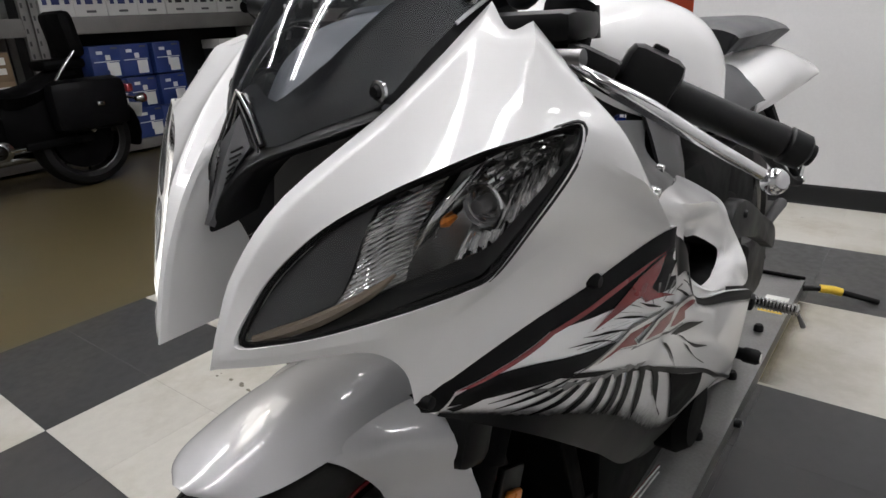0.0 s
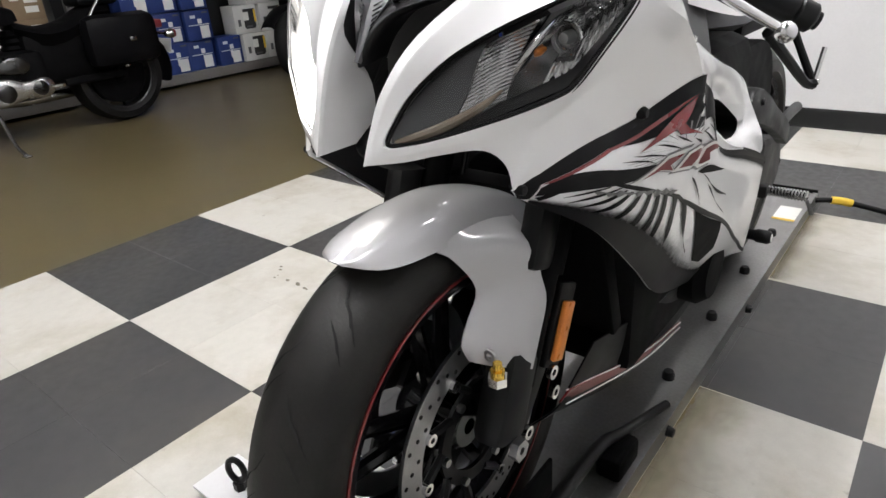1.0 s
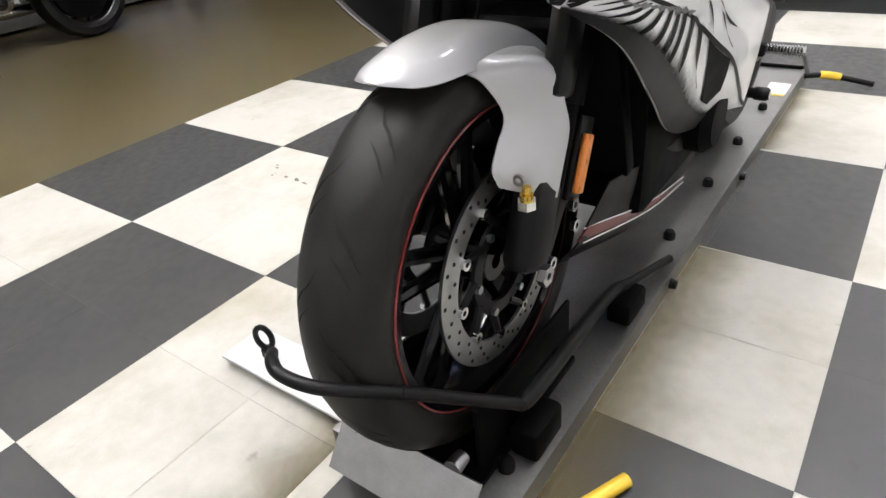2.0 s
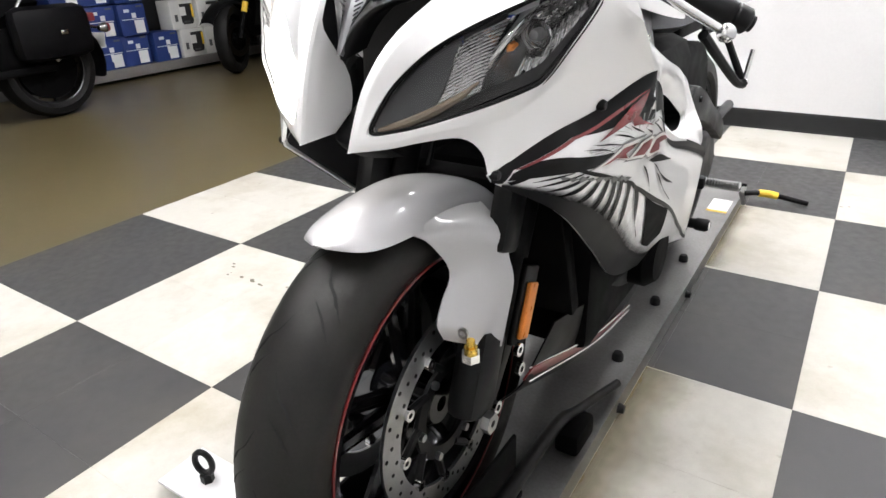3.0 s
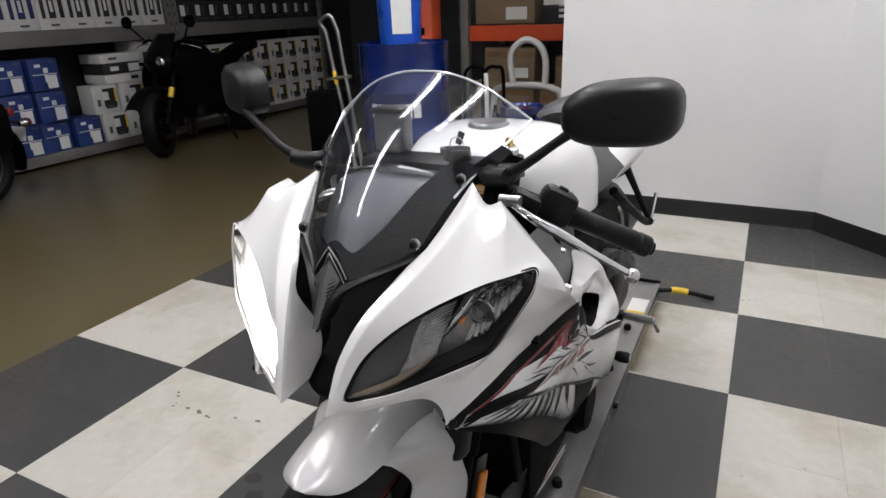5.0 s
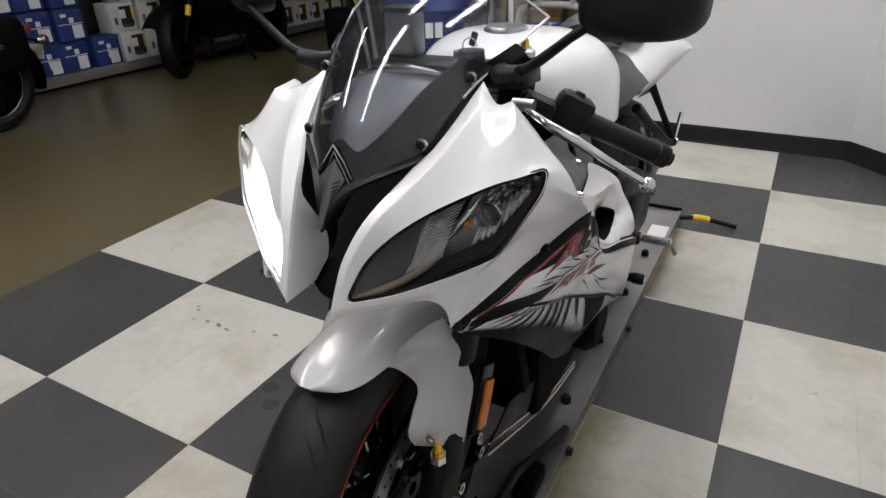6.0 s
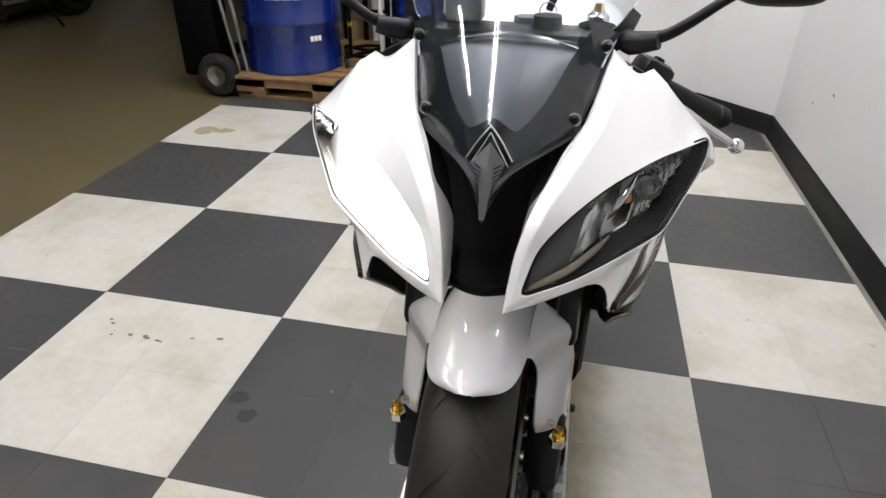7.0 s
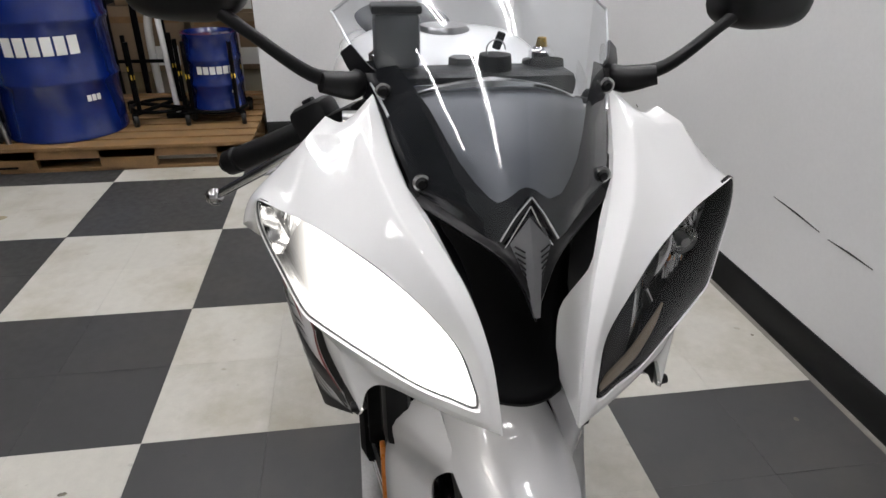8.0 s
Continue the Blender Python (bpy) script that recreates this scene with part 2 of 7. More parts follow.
def faded_coat(name, col, low=0.28, high=0.88):
    """A coat that is dense at one edge and thins to clear at the other."""
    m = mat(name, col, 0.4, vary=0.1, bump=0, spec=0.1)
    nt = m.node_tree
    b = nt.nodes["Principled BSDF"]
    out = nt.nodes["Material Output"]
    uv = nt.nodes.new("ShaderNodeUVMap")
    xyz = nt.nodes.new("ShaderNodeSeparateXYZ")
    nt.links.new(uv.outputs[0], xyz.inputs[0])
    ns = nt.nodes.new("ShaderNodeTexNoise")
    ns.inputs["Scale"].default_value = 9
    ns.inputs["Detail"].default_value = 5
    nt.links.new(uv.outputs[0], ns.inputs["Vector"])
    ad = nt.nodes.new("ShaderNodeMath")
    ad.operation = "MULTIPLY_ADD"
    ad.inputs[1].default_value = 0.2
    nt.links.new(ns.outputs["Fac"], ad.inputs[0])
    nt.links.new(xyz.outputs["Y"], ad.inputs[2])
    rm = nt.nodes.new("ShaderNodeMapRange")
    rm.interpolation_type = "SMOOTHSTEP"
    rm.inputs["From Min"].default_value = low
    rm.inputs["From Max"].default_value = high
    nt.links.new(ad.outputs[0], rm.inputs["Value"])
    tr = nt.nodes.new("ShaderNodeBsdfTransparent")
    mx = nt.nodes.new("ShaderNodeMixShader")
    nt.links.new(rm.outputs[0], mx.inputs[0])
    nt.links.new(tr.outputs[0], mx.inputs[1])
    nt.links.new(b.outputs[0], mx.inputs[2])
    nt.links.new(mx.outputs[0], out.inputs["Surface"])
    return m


M_DUST = faded_coat("brown_grime_film", (0.17, 0.14, 0.075), 0.2, 1.6)
M_FADE = faded_coat("fading_black_coat", (0.004, 0.004, 0.0045), 0.10, 0.62)


# ---- mesh helpers ----
def part(name, bm, material, parent=None, label="", smooth=True):
    """Links a bmesh as one mesh object under a thing or a part."""
    bmesh.ops.recalc_face_normals(bm, faces=bm.faces)
    me = bpy.data.meshes.new(name)
    bm.to_mesh(me)
    bm.free()
    for mm in material if isinstance(material, (list, tuple)) else [material]:
        me.materials.append(mm)
    if smooth:
        me.shade_smooth()
        me.set_sharp_from_angle(angle=radians(38))
    ob = new(name, me)
    if parent is not None:
        ob.parent = parent
    if label:
        ob["label"] = label
    return ob


def thing(name, label, category, at=(0, 0, 0), turn=0.0, group=""):
    ob = new(name)
    ob.empty_display_size = 0.1
    ob.matrix_basis = pose(*at, 0, 0, turn)
    return tagged(ob, label, category, group)


def box(bm, size, at=(0, 0, 0), bevel=0.0, rot=None, seg=2):
    r = bmesh.ops.create_cube(bm, size=1)
    vs = r["verts"]
    bmesh.ops.scale(bm, vec=size, verts=vs)
    if bevel:
        es = list({e for v in vs for e in v.link_edges})
        r2 = bmesh.ops.bevel(bm, geom=es, offset=bevel, segments=seg, affect="EDGES", profile=0.5)
        vs = list({v for f in r2["faces"] for v in f.verts} | {v for v in vs if v.is_valid})
        seen, stack = set(vs), list(vs)
        while stack:
            v = stack.pop()
            for e in v.link_edges:
                o = e.other_vert(v)
                if o not in seen:
                    seen.add(o)
                    stack.append(o)
        vs = list(seen)
    if rot is not None:
        bmesh.ops.rotate(bm, cent=(0, 0, 0), matrix=rot, verts=vs)
    bmesh.ops.translate(bm, vec=at, verts=vs)
    return bm


def boxed(size, at=(0, 0, 0), bevel=0.0, rot=None):
    return box(bmesh.new(), size, at, bevel, rot)


def turn_m(rx=0, ry=0, rz=0):
    return pose(0, 0, 0, rx, ry, rz).to_3x3()


def cr(ps, n, closed=False):
    """Smooth points through the control points ps, n per span."""
    ps = [Vector(p) for p in ps]
    k = len(ps)
    out = []
    for i in range(k if closed else k - 1):
        if closed:
            a, b, c, d = (ps[(i + j) % k] for j in (-1, 0, 1, 2))
        else:
            b, c = ps[i], ps[i + 1]
            a = ps[i - 1] if i else b * 2 - c
            d = ps[i + 2] if i + 2 < k else c * 2 - b
        for j in range(n):
            t = j / n
            out.append(0.5 * (2 * b + (c - a) * t + (2 * a - 5 * b + 4 * c - d) * t * t + (3 * b - a - 3 * c + d) * t ** 3))
    if not closed:
        out.append(ps[-1])
    return out


def grid_mesh(rows, close_u=False, close_v=False, bm=None):
    """Quads between rows of points."""
    bm = bm or bmesh.new()
    vs = [[bm.verts.new(p) for p in r] for r in rows]
    nu, nv = len(vs), len(vs[0])
    for i in range(nu if close_u else nu - 1):
        for j in range(nv if close_v else nv - 1):
            a, b = vs[i][j], vs[(i + 1) % nu][j]
            c, d = vs[(i + 1) % nu][(j + 1) % nv], vs[i][(j + 1) % nv]
            try:
                bm.faces.new((a, b, c, d))
            except ValueError:
                pass
    return bm


def patch_rows(ctrl, nu=6, nv=6, closed_v=False):
    """A smooth surface through a small net of control points."""
    rows = [cr(r, nv, closed_v) for r in ctrl]
    cols = [cr([r[j] for r in rows], nu) for j in range(len(rows[0]))]
    return [[c[i] for c in cols] for i in range(len(cols[0]))]


def thick(bm, t):
    bmesh.ops.recalc_face_normals(bm, faces=bm.faces)
    bmesh.ops.remove_doubles(bm, verts=bm.verts, dist=0.0002)
    bmesh.ops.solidify(bm, geom=bm.faces[:], thickness=t)
    return bm


def tube(points, r, n=8, smooth=5, caps=True, bm=None, closed=False):
    """A round bar along a smooth line; r: one radius or one per control point."""
    bm = bm or bmesh.new()
    k = len(points)
    ctr = cr(points, smooth, closed) if smooth > 1 else [Vector(p) for p in points]
    rs = r if isinstance(r, (list, tuple)) else [r] * k
    rad = []
    for i in range(len(ctr)):
        f = min(i / smooth if smooth > 1 else i, k - 1) if not closed else (i / smooth) % k
        a = int(f)
        rad.append(rs[a] + (rs[min(a + 1, k - 1)] - rs[a]) * (f - a))
    rows, side = [], None
    for i, p in enumerate(ctr):
        q0, q1 = ctr[i - 1 if (i or closed) else 0], ctr[(i + 1) % len(ctr) if closed else min(i + 1, len(ctr) - 1)]
        d = (q1 - q0).normalized()
        if side is None:
            side = d.orthogonal().normalized()
        side = (side - d * side.dot(d)).normalized()
        up = d.cross(side)
        rows.append([p + (side * math.cos(2 * math.pi * j / n) + up * math.sin(2 * math.pi * j / n)) * rad[i] for j in range(n)])
    grid_mesh(rows, close_u=closed, close_v=True, bm=bm)
    if caps and not closed:
        bm.verts.ensure_lookup_table()
        tot = len(rows) * n
        base = len(bm.verts) - tot
        bm.faces.new([bm.verts[base + j] for j in range(n)])
        bm.faces.new([bm.verts[base + tot - n + j] for j in range(n)])
    return bm


def lathe(profile, n=32, axis="z", at=(0, 0, 0), bm=None, closed=True):
    """Turns (radius, height) pairs about an axis."""
    bm = bm or bmesh.new()
    rows = []
    for i in range(n):
        a = 2 * math.pi * i / n
        row = []
        for r, h in profile:
            c, s = r * math.cos(a), r * math.sin(a)
            p = {"z": (c, s, h), "x": (h, c, s), "y": (c, h, s)}[axis]
            row.append(Vector(p) + Vector(at))
        rows.append(row)
    grid_mesh(rows, close_u=True, close_v=closed, bm=bm)
    bmesh.ops.remove_doubles(bm, verts=bm.verts, dist=1e-6)
    return bm


def rod(a, b, r, n=12, bm=None):
    return tube([a, b], r, n, smooth=1, bm=bm)


def slab(outline, x0, x1, bevel=0.006):
    """An upright plate with rounded edges, outlined in (y, z), between two planes of x."""
    bm = bmesh.new()
    ring = [(p.x, p.y) for p in cr([(*q, 0) for q in outline], 3, True)]
    cy, cz = sum(p[0] for p in ring) / len(ring), sum(p[1] for p in ring) / len(ring)
    rows = []
    for x, k in ((x0, 0.0), (x0, 1.0), (x1 - math.copysign(bevel, x1), 1.0), (x1 - math.copysign(bevel * 0.3, x1), 0.7), (x1, 0.0)):
        row = []
        for y, z in ring:
            d = math.hypot(y - cy, z - cz)
            f = 0.0 if k == 0.0 and x == x0 else max(0.0, 1.0 - bevel * (1.0 - k) / d)
            row.append((x, cy + (y - cy) * f, cz + (z - cz) * f))
        rows.append(row)
    grid_mesh(rows, close_v=True, bm=bm)
    bm.faces.new(bm.verts[-len(ring):])
    return bm


def mirrored(bm):
    bmesh.ops.scale(bm, vec=(-1, 1, 1), verts=bm.verts)
    bmesh.ops.reverse_faces(bm, faces=bm.faces)
    return bm


def mir(p):
    return (-p[0], p[1], p[2])


# ---- the room ----
T = 0.6096


def structure(ob, label):
    return tagged(ob, label, kind="structure")


structure(part("floor", boxed((13, 13, 0.1), (-1.0, 3.0, -0.05)), M_CONC, smooth=False), "sealed brown concrete shop floor")
mat_base = structure(part("floor_tiling", boxed((5.0 * T, 9.0 * T, 0.003), (1.5 * T, 0.5 * T, 0.0015)), M_GROUT, smooth=False), "checkerboard of cream and grey vinyl tiles")


def wall(name, a, b, h, t, z0=0.0, side=1, paint=None):
    """A wall from a to b, its thickness away from the room."""
    a, b = Vector((*a, 0)), Vector((*b, 0))
    d = (b - a).normalized()
    nrm = Vector((-d.y, d.x, 0)) * side
    bm = bmesh.new()
    for q in (a, b):
        for k in (0, t):
            for z in (z0, h):
                bm.verts.new(q + nrm * k + Vector((0, 0, z)))
    bmesh.ops.convex_hull(bm, input=bm.verts)
    return structure(part(name, bm, paint or M_WALL, smooth=False), "dark painted store wall" if paint else "white painted wall")


H = 3.6
wall("wall_back", (0.68, 3.06), (2.12, 3.06), H, 0.12)
wall("wall_chamfer", (2.12, 3.06), (2.46, 2.72), H, 0.12)
wall("wall_right", (2.46, 2.72), (2.46, -3.5), H, 0.12)
# unseen wall, assumed; white so that the chrome has something bright to reflect
wall("unseen_end_wall", (2.46, -3.5), (-4.6, -3.5), H, 0.12)
wall("wall_far_left", (-4.6, -3.5), (-4.6, 8.6), H, 0.12, paint=M_DARKWALL)
wall("wall_far_back", (-4.6, 8.6), (2.6, 8.6), H, 0.12, paint=M_DARKWALL)
wall("wall_store_right", (2.6, 8.6), (2.6, 3.2), H, 0.12, paint=M_DARKWALL)


def baseboard(name, a, b, h=0.105, t=0.012):
    a, b = Vector((*a, 0)), Vector((*b, 0))
    d = (b - a).normalized()
    nrm = Vector((d.y, -d.x, 0))
    bm = bmesh.new()
    prof = [(0, 0.0), (0, h), (0.004, h), (t, h * 0.85), (t, 0.02), (t + 0.012, 0.0)]
    rows = [[q + nrm * u + Vector((0, 0, z)) for u, z in prof] for q in (a, b)]
    grid_mesh(rows, close_v=True, bm=bm)
    return structure(part(name, bm, M_BASE), "black vinyl cove baseboard")


baseboard("baseboard_back", (0.68, 3.06), (2.12, 3.06))
baseboard("baseboard_chamfer", (2.12, 3.06), (2.46, 2.72))
baseboard("baseboard_right", (2.46, 2.72), (2.46, -3.5))
structure(part("ceiling", boxed((7.4, 12.4, 0.1), (-1.0, 2.55, H + 0.05)), M_CEIL, smooth=False), "pale painted shop ceiling")


def strip_light(at, length, turn):
    """Two tubes in a trough reflector, hung on two rods."""
    t = thing("ceiling_light", "white fluorescent trough light with two lit tubes", "ceiling light", at, turn, "fluorescent strip lights")
    prof = [(-0.20, -0.09), (-0.075, 0.04), (0.075, 0.04), (0.20, -0.09)]
    rows = [[(x, y, z) for x, z in prof] for y in (-length / 2, length / 2)]
    part("reflector", thick(grid_mesh(rows), 0.004), M_FIXT, t, "white trough reflector", smooth=False)
    for sx in (-0.055, 0.055):
        part("tube", rod((sx, -length / 2 + 0.03, 0.0), (sx, length / 2 - 0.03, 0.0), 0.019, 10), M_TUBE, t, "glowing fluorescent tube")
    for y in (-length / 3, length / 3):
        part("hanger", rod((0, y, 0.04), (0, y, 0.30), 0.006, 6), M_FIXT, t)
    return t


LIGHTS = [(0.75, -0.95), (0.45, 1.9), (-1.2, -0.3), (2.0, 1.5)]
first = strip_light((*LIGHTS[0], H - 0.30), 2.4, 0)
for lx, ly in LIGHTS[1:]:
    copy_thing(first, pose(lx, ly, H - 0.30))

# ---- the white sport motorcycle ----
BX = 1.3175
bike = thing("sport_motorcycle", "white and black faired sport motorcycle strapped on a wheel chock", "motorcycle", (BX, 0, 0))

# stations round the headlight opening: rim of the opening, outer edge of the cowl, where the crease runs between them and how high it stands
COWL = [
    ((0.053, -0.221, 0.777), (0.034, -0.232, 0.758), 0.55, 0.001),
    ((0.057, -0.208, 0.800), (0.037, -0.221, 0.790), 0.60, 0.003),
    ((0.068, -0.190, 0.825), (0.043, -0.203, 0.829), 0.62, 0.005),
    ((0.097, -0.167, 0.855), (0.060, -0.165, 0.874), 0.64, 0.008),
    ((0.132, -0.136, 0.878), (0.101, -0.082, 0.932), 0.66, 0.011),
    ((0.167, -0.110, 0.895), (0.125, 0.011, 0.997), 0.72, 0.0115),
    ((0.190, -0.095, 0.905), (0.154, -0.011, 0.976), 0.80, 0.0115),
    ((0.210, -0.083, 0.911), (0.173, -0.008, 0.981), 0.70, 0.0125),
    ((0.228, -0.073, 0.917), (0.213, 0.014, 0.922), 0.56, 0.014),
    ((0.240, -0.066, 0.919), (0.239, 0.021, 0.877), 0.50, 0.015),
    ((0.242, -0.070, 0.905), (0.260, 0.038, 0.841), 0.50, 0.014),
    ((0.237, -0.080, 0.887), (0.248, 0.116, 0.791), 0.42, 0.006),
    ((0.222, -0.098, 0.857), (0.205, 0.004, 0.765), 0.36, -0.005),
    ((0.205, -0.118, 0.826), (0.187, -0.080, 0.754), 0.36, -0.010),
    ((0.190, -0.129, 0.815), (0.156, -0.150, 0.726), 0.36, -0.010),
    ((0.165, -0.147, 0.804), (0.148, -0.150, 0.752), 0.40, -0.004),
    ((0.143, -0.163, 0.796), (0.132, -0.165, 0.769), 0.50, 0.002),
    ((0.105, -0.191, 0.784), (0.100, -0.190, 0.767), 0.50, 0.001),
    ((0.075, -0.207, 0.777), (0.070, -0.209, 0.761), 0.50, 0.001),
]
CENTRE = Vector((0.0, 0.25, 0.80))


def cornered(ps, n, corners):
    """A closed smooth line that keeps sharp corners at the named stations, the first of them station 0."""
    out = []
    for a, b in zip(corners, corners[1:] + [len(ps)]):
        out += cr([ps[i % len(ps)] for i in range(a, b + 1)], n)[:-1]
    return out


def cowl_rows(n=4):
    rims = cr([c[0] for c in COWL], n, True)
    outs = cornered([c[1] for c in COWL], n, [0, 5, 7, 10, 11, 14])
    where = [v.x for v in cr([(c[2], 0, 0) for c in COWL], n, True)]
    tall = [v.x for v in cr([(c[3], 0, 0) for c in COWL], n, True)]
    # outward direction of the skin at every station
    count = len(rims)
    mids = [a.lerp(b, w) for a, b, w in zip(rims, outs, where)]
    normals = []
    for i in range(count):
        d = (mids[(i + 2) % count] - mids[i - 2]).cross(outs[i] - rims[i]).normalized()
        normals.append(d if d.dot(mids[i] - CENTRE) > 0 else -d)
    normals = [sum((normals[(i + k) % count] for k in range(-5, 6)), Vector()).normalized() for i in range(count)]
    rows = []
    # two planes, from the rim up to the crease and from the crease down to the edge
    for k in (0, 0.25, 0.5, 0.75, 0.92, 1.0, 1.10, 1.4, 1.7, 2.0):
        row = []
        for a, b, w, h, d in zip(rims, outs, where, tall, normals):
            f = k * w if k <= 1 else w + (k - 1) * (1 - w)
            up = k if k <= 1 else 2 - k
            soft = up * up * (3 - 2 * up) if k <= 1 else math.sin(up * math.pi / 2)
            flat = up if 0.9 > up else 0.9 + (up - 0.9) * 0.5
            mix = min(1.0, max(0.0, (h - 0.012) / 0.006)) * min(1.0, max(0.0, (w - 0.42) / 0.06))
            row.append(a.lerp(b, f) + d * h * (flat + (soft - flat) * mix))
        rows.append(row)
    # turned-in lip at the rim of the opening
    lip = [p + (Vector((0.13, 0.0, 0.85)) - p).normalized() * 0.002 + Vector((-0.001, 0.010, 0)) for p in rims]
    # rolled edge of the skin
    fold = [[p + (CENTRE - p).normalized() * d for p in outs] for d in (0.0015, 0.006)]
    return [lip] + rows + fold


def build_cowl(flip):
    bm = grid_mesh(cowl_rows(), close_v=True)
    return mirrored(bm) if flip else bm


def rim_loop(n=4, inset=0.0, back=0.0):
    pts = cr([c[0] for c in COWL], n, True)
    ctr = sum(pts, Vector()) / len(pts)
    return [p + (ctr - p).normalized() * inset + Vector((0, back, 0)) for p in pts], ctr


def lens_rows(inset, back, swell, rings=6):
    pts, ctr = rim_loop(4, inset, back)
    up = [pts[i] for i in range(0, 37)]
    lo = [pts[-round(i * (len(pts) - 36) / 36) % len(pts)] for i in range(0, 37)]
    rows = []
    for i in range(37):
        a, b = up[i], lo[i]
        row = []
        for k in range(rings + 1):
            f = k / rings
            p = a.lerp(b, f)
            row.append(p + Vector((0.55, -0.75, 0.1)) * (swell * math.sin(math.pi * f) * math.sin(math.pi * i / 36)))
        rows.append(row)
    return rows


LAMP = lens_rows(0.006, 0.0, 0.0, 12)


def in_lamp(u, v, deep):
    """A point inside the headlight: u from nose to outer tip, v from upper to lower rim."""
    a, b = min(max(u, 0), 1) * 36, min(max(v, 0), 1) * 12
    i, j = min(int(a), 35), min(int(b), 11)
    fa, fb = a - i, b - j
    p = LAMP[i][j].lerp(LAMP[i + 1][j], fa).lerp(LAMP[i][j + 1].lerp(LAMP[i + 1][j + 1], fa), fb)
    return p + Vector((-0.25, 0.93, -0.05)) * deep


def lamp_patch(corners, nu, nv, deep):
    """A curved sheet in the lamp between four (u, v) corners."""
    a, b, c, d = (Vector((*q, 0)) for q in corners)
    rows = []
    for i in range(nu + 1):
        f = i / nu
        lo, hi = a.lerp(b, f), d.lerp(c, f)
        row = []
        for k in range(nv + 1):
            g = k / nv
            q = lo.lerp(hi, g)
            row.append(in_lamp(q.x, q.y, deep(f, g)))
        rows.append(row)
    return grid_mesh(rows)


def build_headlight(flip):
    fl = (lambda b: mirrored(b)) if flip else (lambda b: b)
    # in the lit lamp, reflectors and bezels emit, imitating light from the bulb
    chrome = M_LIT if flip else M_CHROME
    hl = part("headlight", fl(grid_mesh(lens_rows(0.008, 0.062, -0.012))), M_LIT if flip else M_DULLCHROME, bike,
              "lit headlight behind a clear lens" if flip else "unlit clear headlight with chrome reflector")
    # dark gasket round the lens
    pts, c = rim_loop(4, 0.002, 0.005)
    part("gasket", fl(tube([tuple(p) for p in pts], 0.0013 if flip else 0.0028, 6, smooth=1, closed=True)), M_MIDGREY if flip else M_BLACK, hl)
    lens = part("lens", fl(grid_mesh(lens_rows(0.001, 0.002, 0.011, 10))), M_LENS, hl, "clear polycarbonate lens")
    lens.visible_shadow = False
    part("nose_bezel", fl(lamp_patch([(0.0, 0.0), (0.40, 0.0), (0.20, 0.84), (0.0, 1.0)], 10, 8, lambda f, g: 0.006 + 0.012 * f)), M_LIT if flip else M_NOSEPANEL, hl, "smooth inner bezel, grey in one lamp and self-glowing in the other")
    part("ribbed_reflector", fl(lamp_patch([(0.40, 0.03), (0.52, 0.03), (0.33, 0.84), (0.20, 0.84)], 8, 110, lambda f, g: 0.020 + 0.016 * f + 0.0008 * math.sin(g * 2 * math.pi * 18 + 2.6 * math.sin(f * 3)))), chrome, hl, "ribbed chrome side reflector")
    part("inner_reflector", fl(lamp_patch([(0.525, 0.04), (0.64, 0.07), (0.52, 0.40), (0.385, 0.60)], 10, 10, lambda f, g: 0.030 + 0.006 * f - 0.009 * math.sin(math.pi * f) - 0.010 * math.sin(math.pi * g))), chrome, hl, "flat chrome reflector blade")
    part("fluted_reflector", fl(lamp_patch([(0.56, 0.46), (0.86, 0.40), (0.80, 0.86), (0.45, 0.84)], 90, 10, lambda f, g: 0.046 - 0.014 * g + 0.0060 * abs(math.sin(f * math.pi * 8 + g * 1.2)) - 0.006 * math.sin(math.pi * g))), chrome, hl, "fluted chrome reflector below the bulb")
    if flip:
        # added emissive sheet imitating the glow behind the lens
        part("glow_sheet", fl(grid_mesh(lens_rows(0.004, 0.012, 0.004, 8)[0:27])), M_LIT, hl, "added glowing sheet that stands for the lamp's light")
    q = random.Random(11)
    bm = bmesh.new()
    for i in range(9):
        for k in range(4):
            u0, v0, d0 = 0.60 + i * 0.038, 0.06 + k * 0.095, 0.034 + 0.016 * q.random()
            t1, t2 = 0.020 * (q.random() - 0.5), 0.024 * (q.random() - 0.5)
            rows = [[in_lamp(u0 + a * 0.036 - k * 0.006, v0 + b * 0.09, d0 + t1 * a + t2 * b - 0.004 * math.sin(a * math.pi) * math.sin(b * math.pi)) for b in (0, 0.33, 0.67, 1)] for a in (0, 0.33, 0.67, 1)]
            grid_mesh(rows, bm=bm)
    part("faceted_reflector", fl(bm), chrome, hl, "faceted chrome main reflector")
    c = in_lamp(0.610, 0.44, 0.024)
    part("bulb_collar", fl(lathe([(0.005, 0.012), (0.0068, 0.004), (0.0080, 0.0055), (0.0096, 0.001), (0.0110, 0.0025), (0.0130, -0.002), (0.0145, -0.0005), (0.0165, -0.004), (0.0155, -0.0055), (0.007, 0.014)], 28, "y", tuple(c))), chrome, hl, "ringed chrome collar round the bulb")
    part("bulb", fl(lathe([(0.0, -0.012), (0.005, -0.011), (0.0065, -0.004), (0.0065, 0.012), (0.0, 0.014)], 16, "y", tuple(c), closed=False)), M_BULB if flip else M_STEEL, hl, "glowing halogen bulb" if flip else "halogen bulb with a bright cap")
    part("amber_bulb", fl(tube([tuple(in_lamp(0.475, 0.44, 0.026)), tuple(in_lamp(0.495, 0.43, 0.022)), tuple(in_lamp(0.515, 0.42, 0.026))], [0.002, 0.0040, 0.002], 8, 4)), M_ORANGE, hl, "small amber bulb")
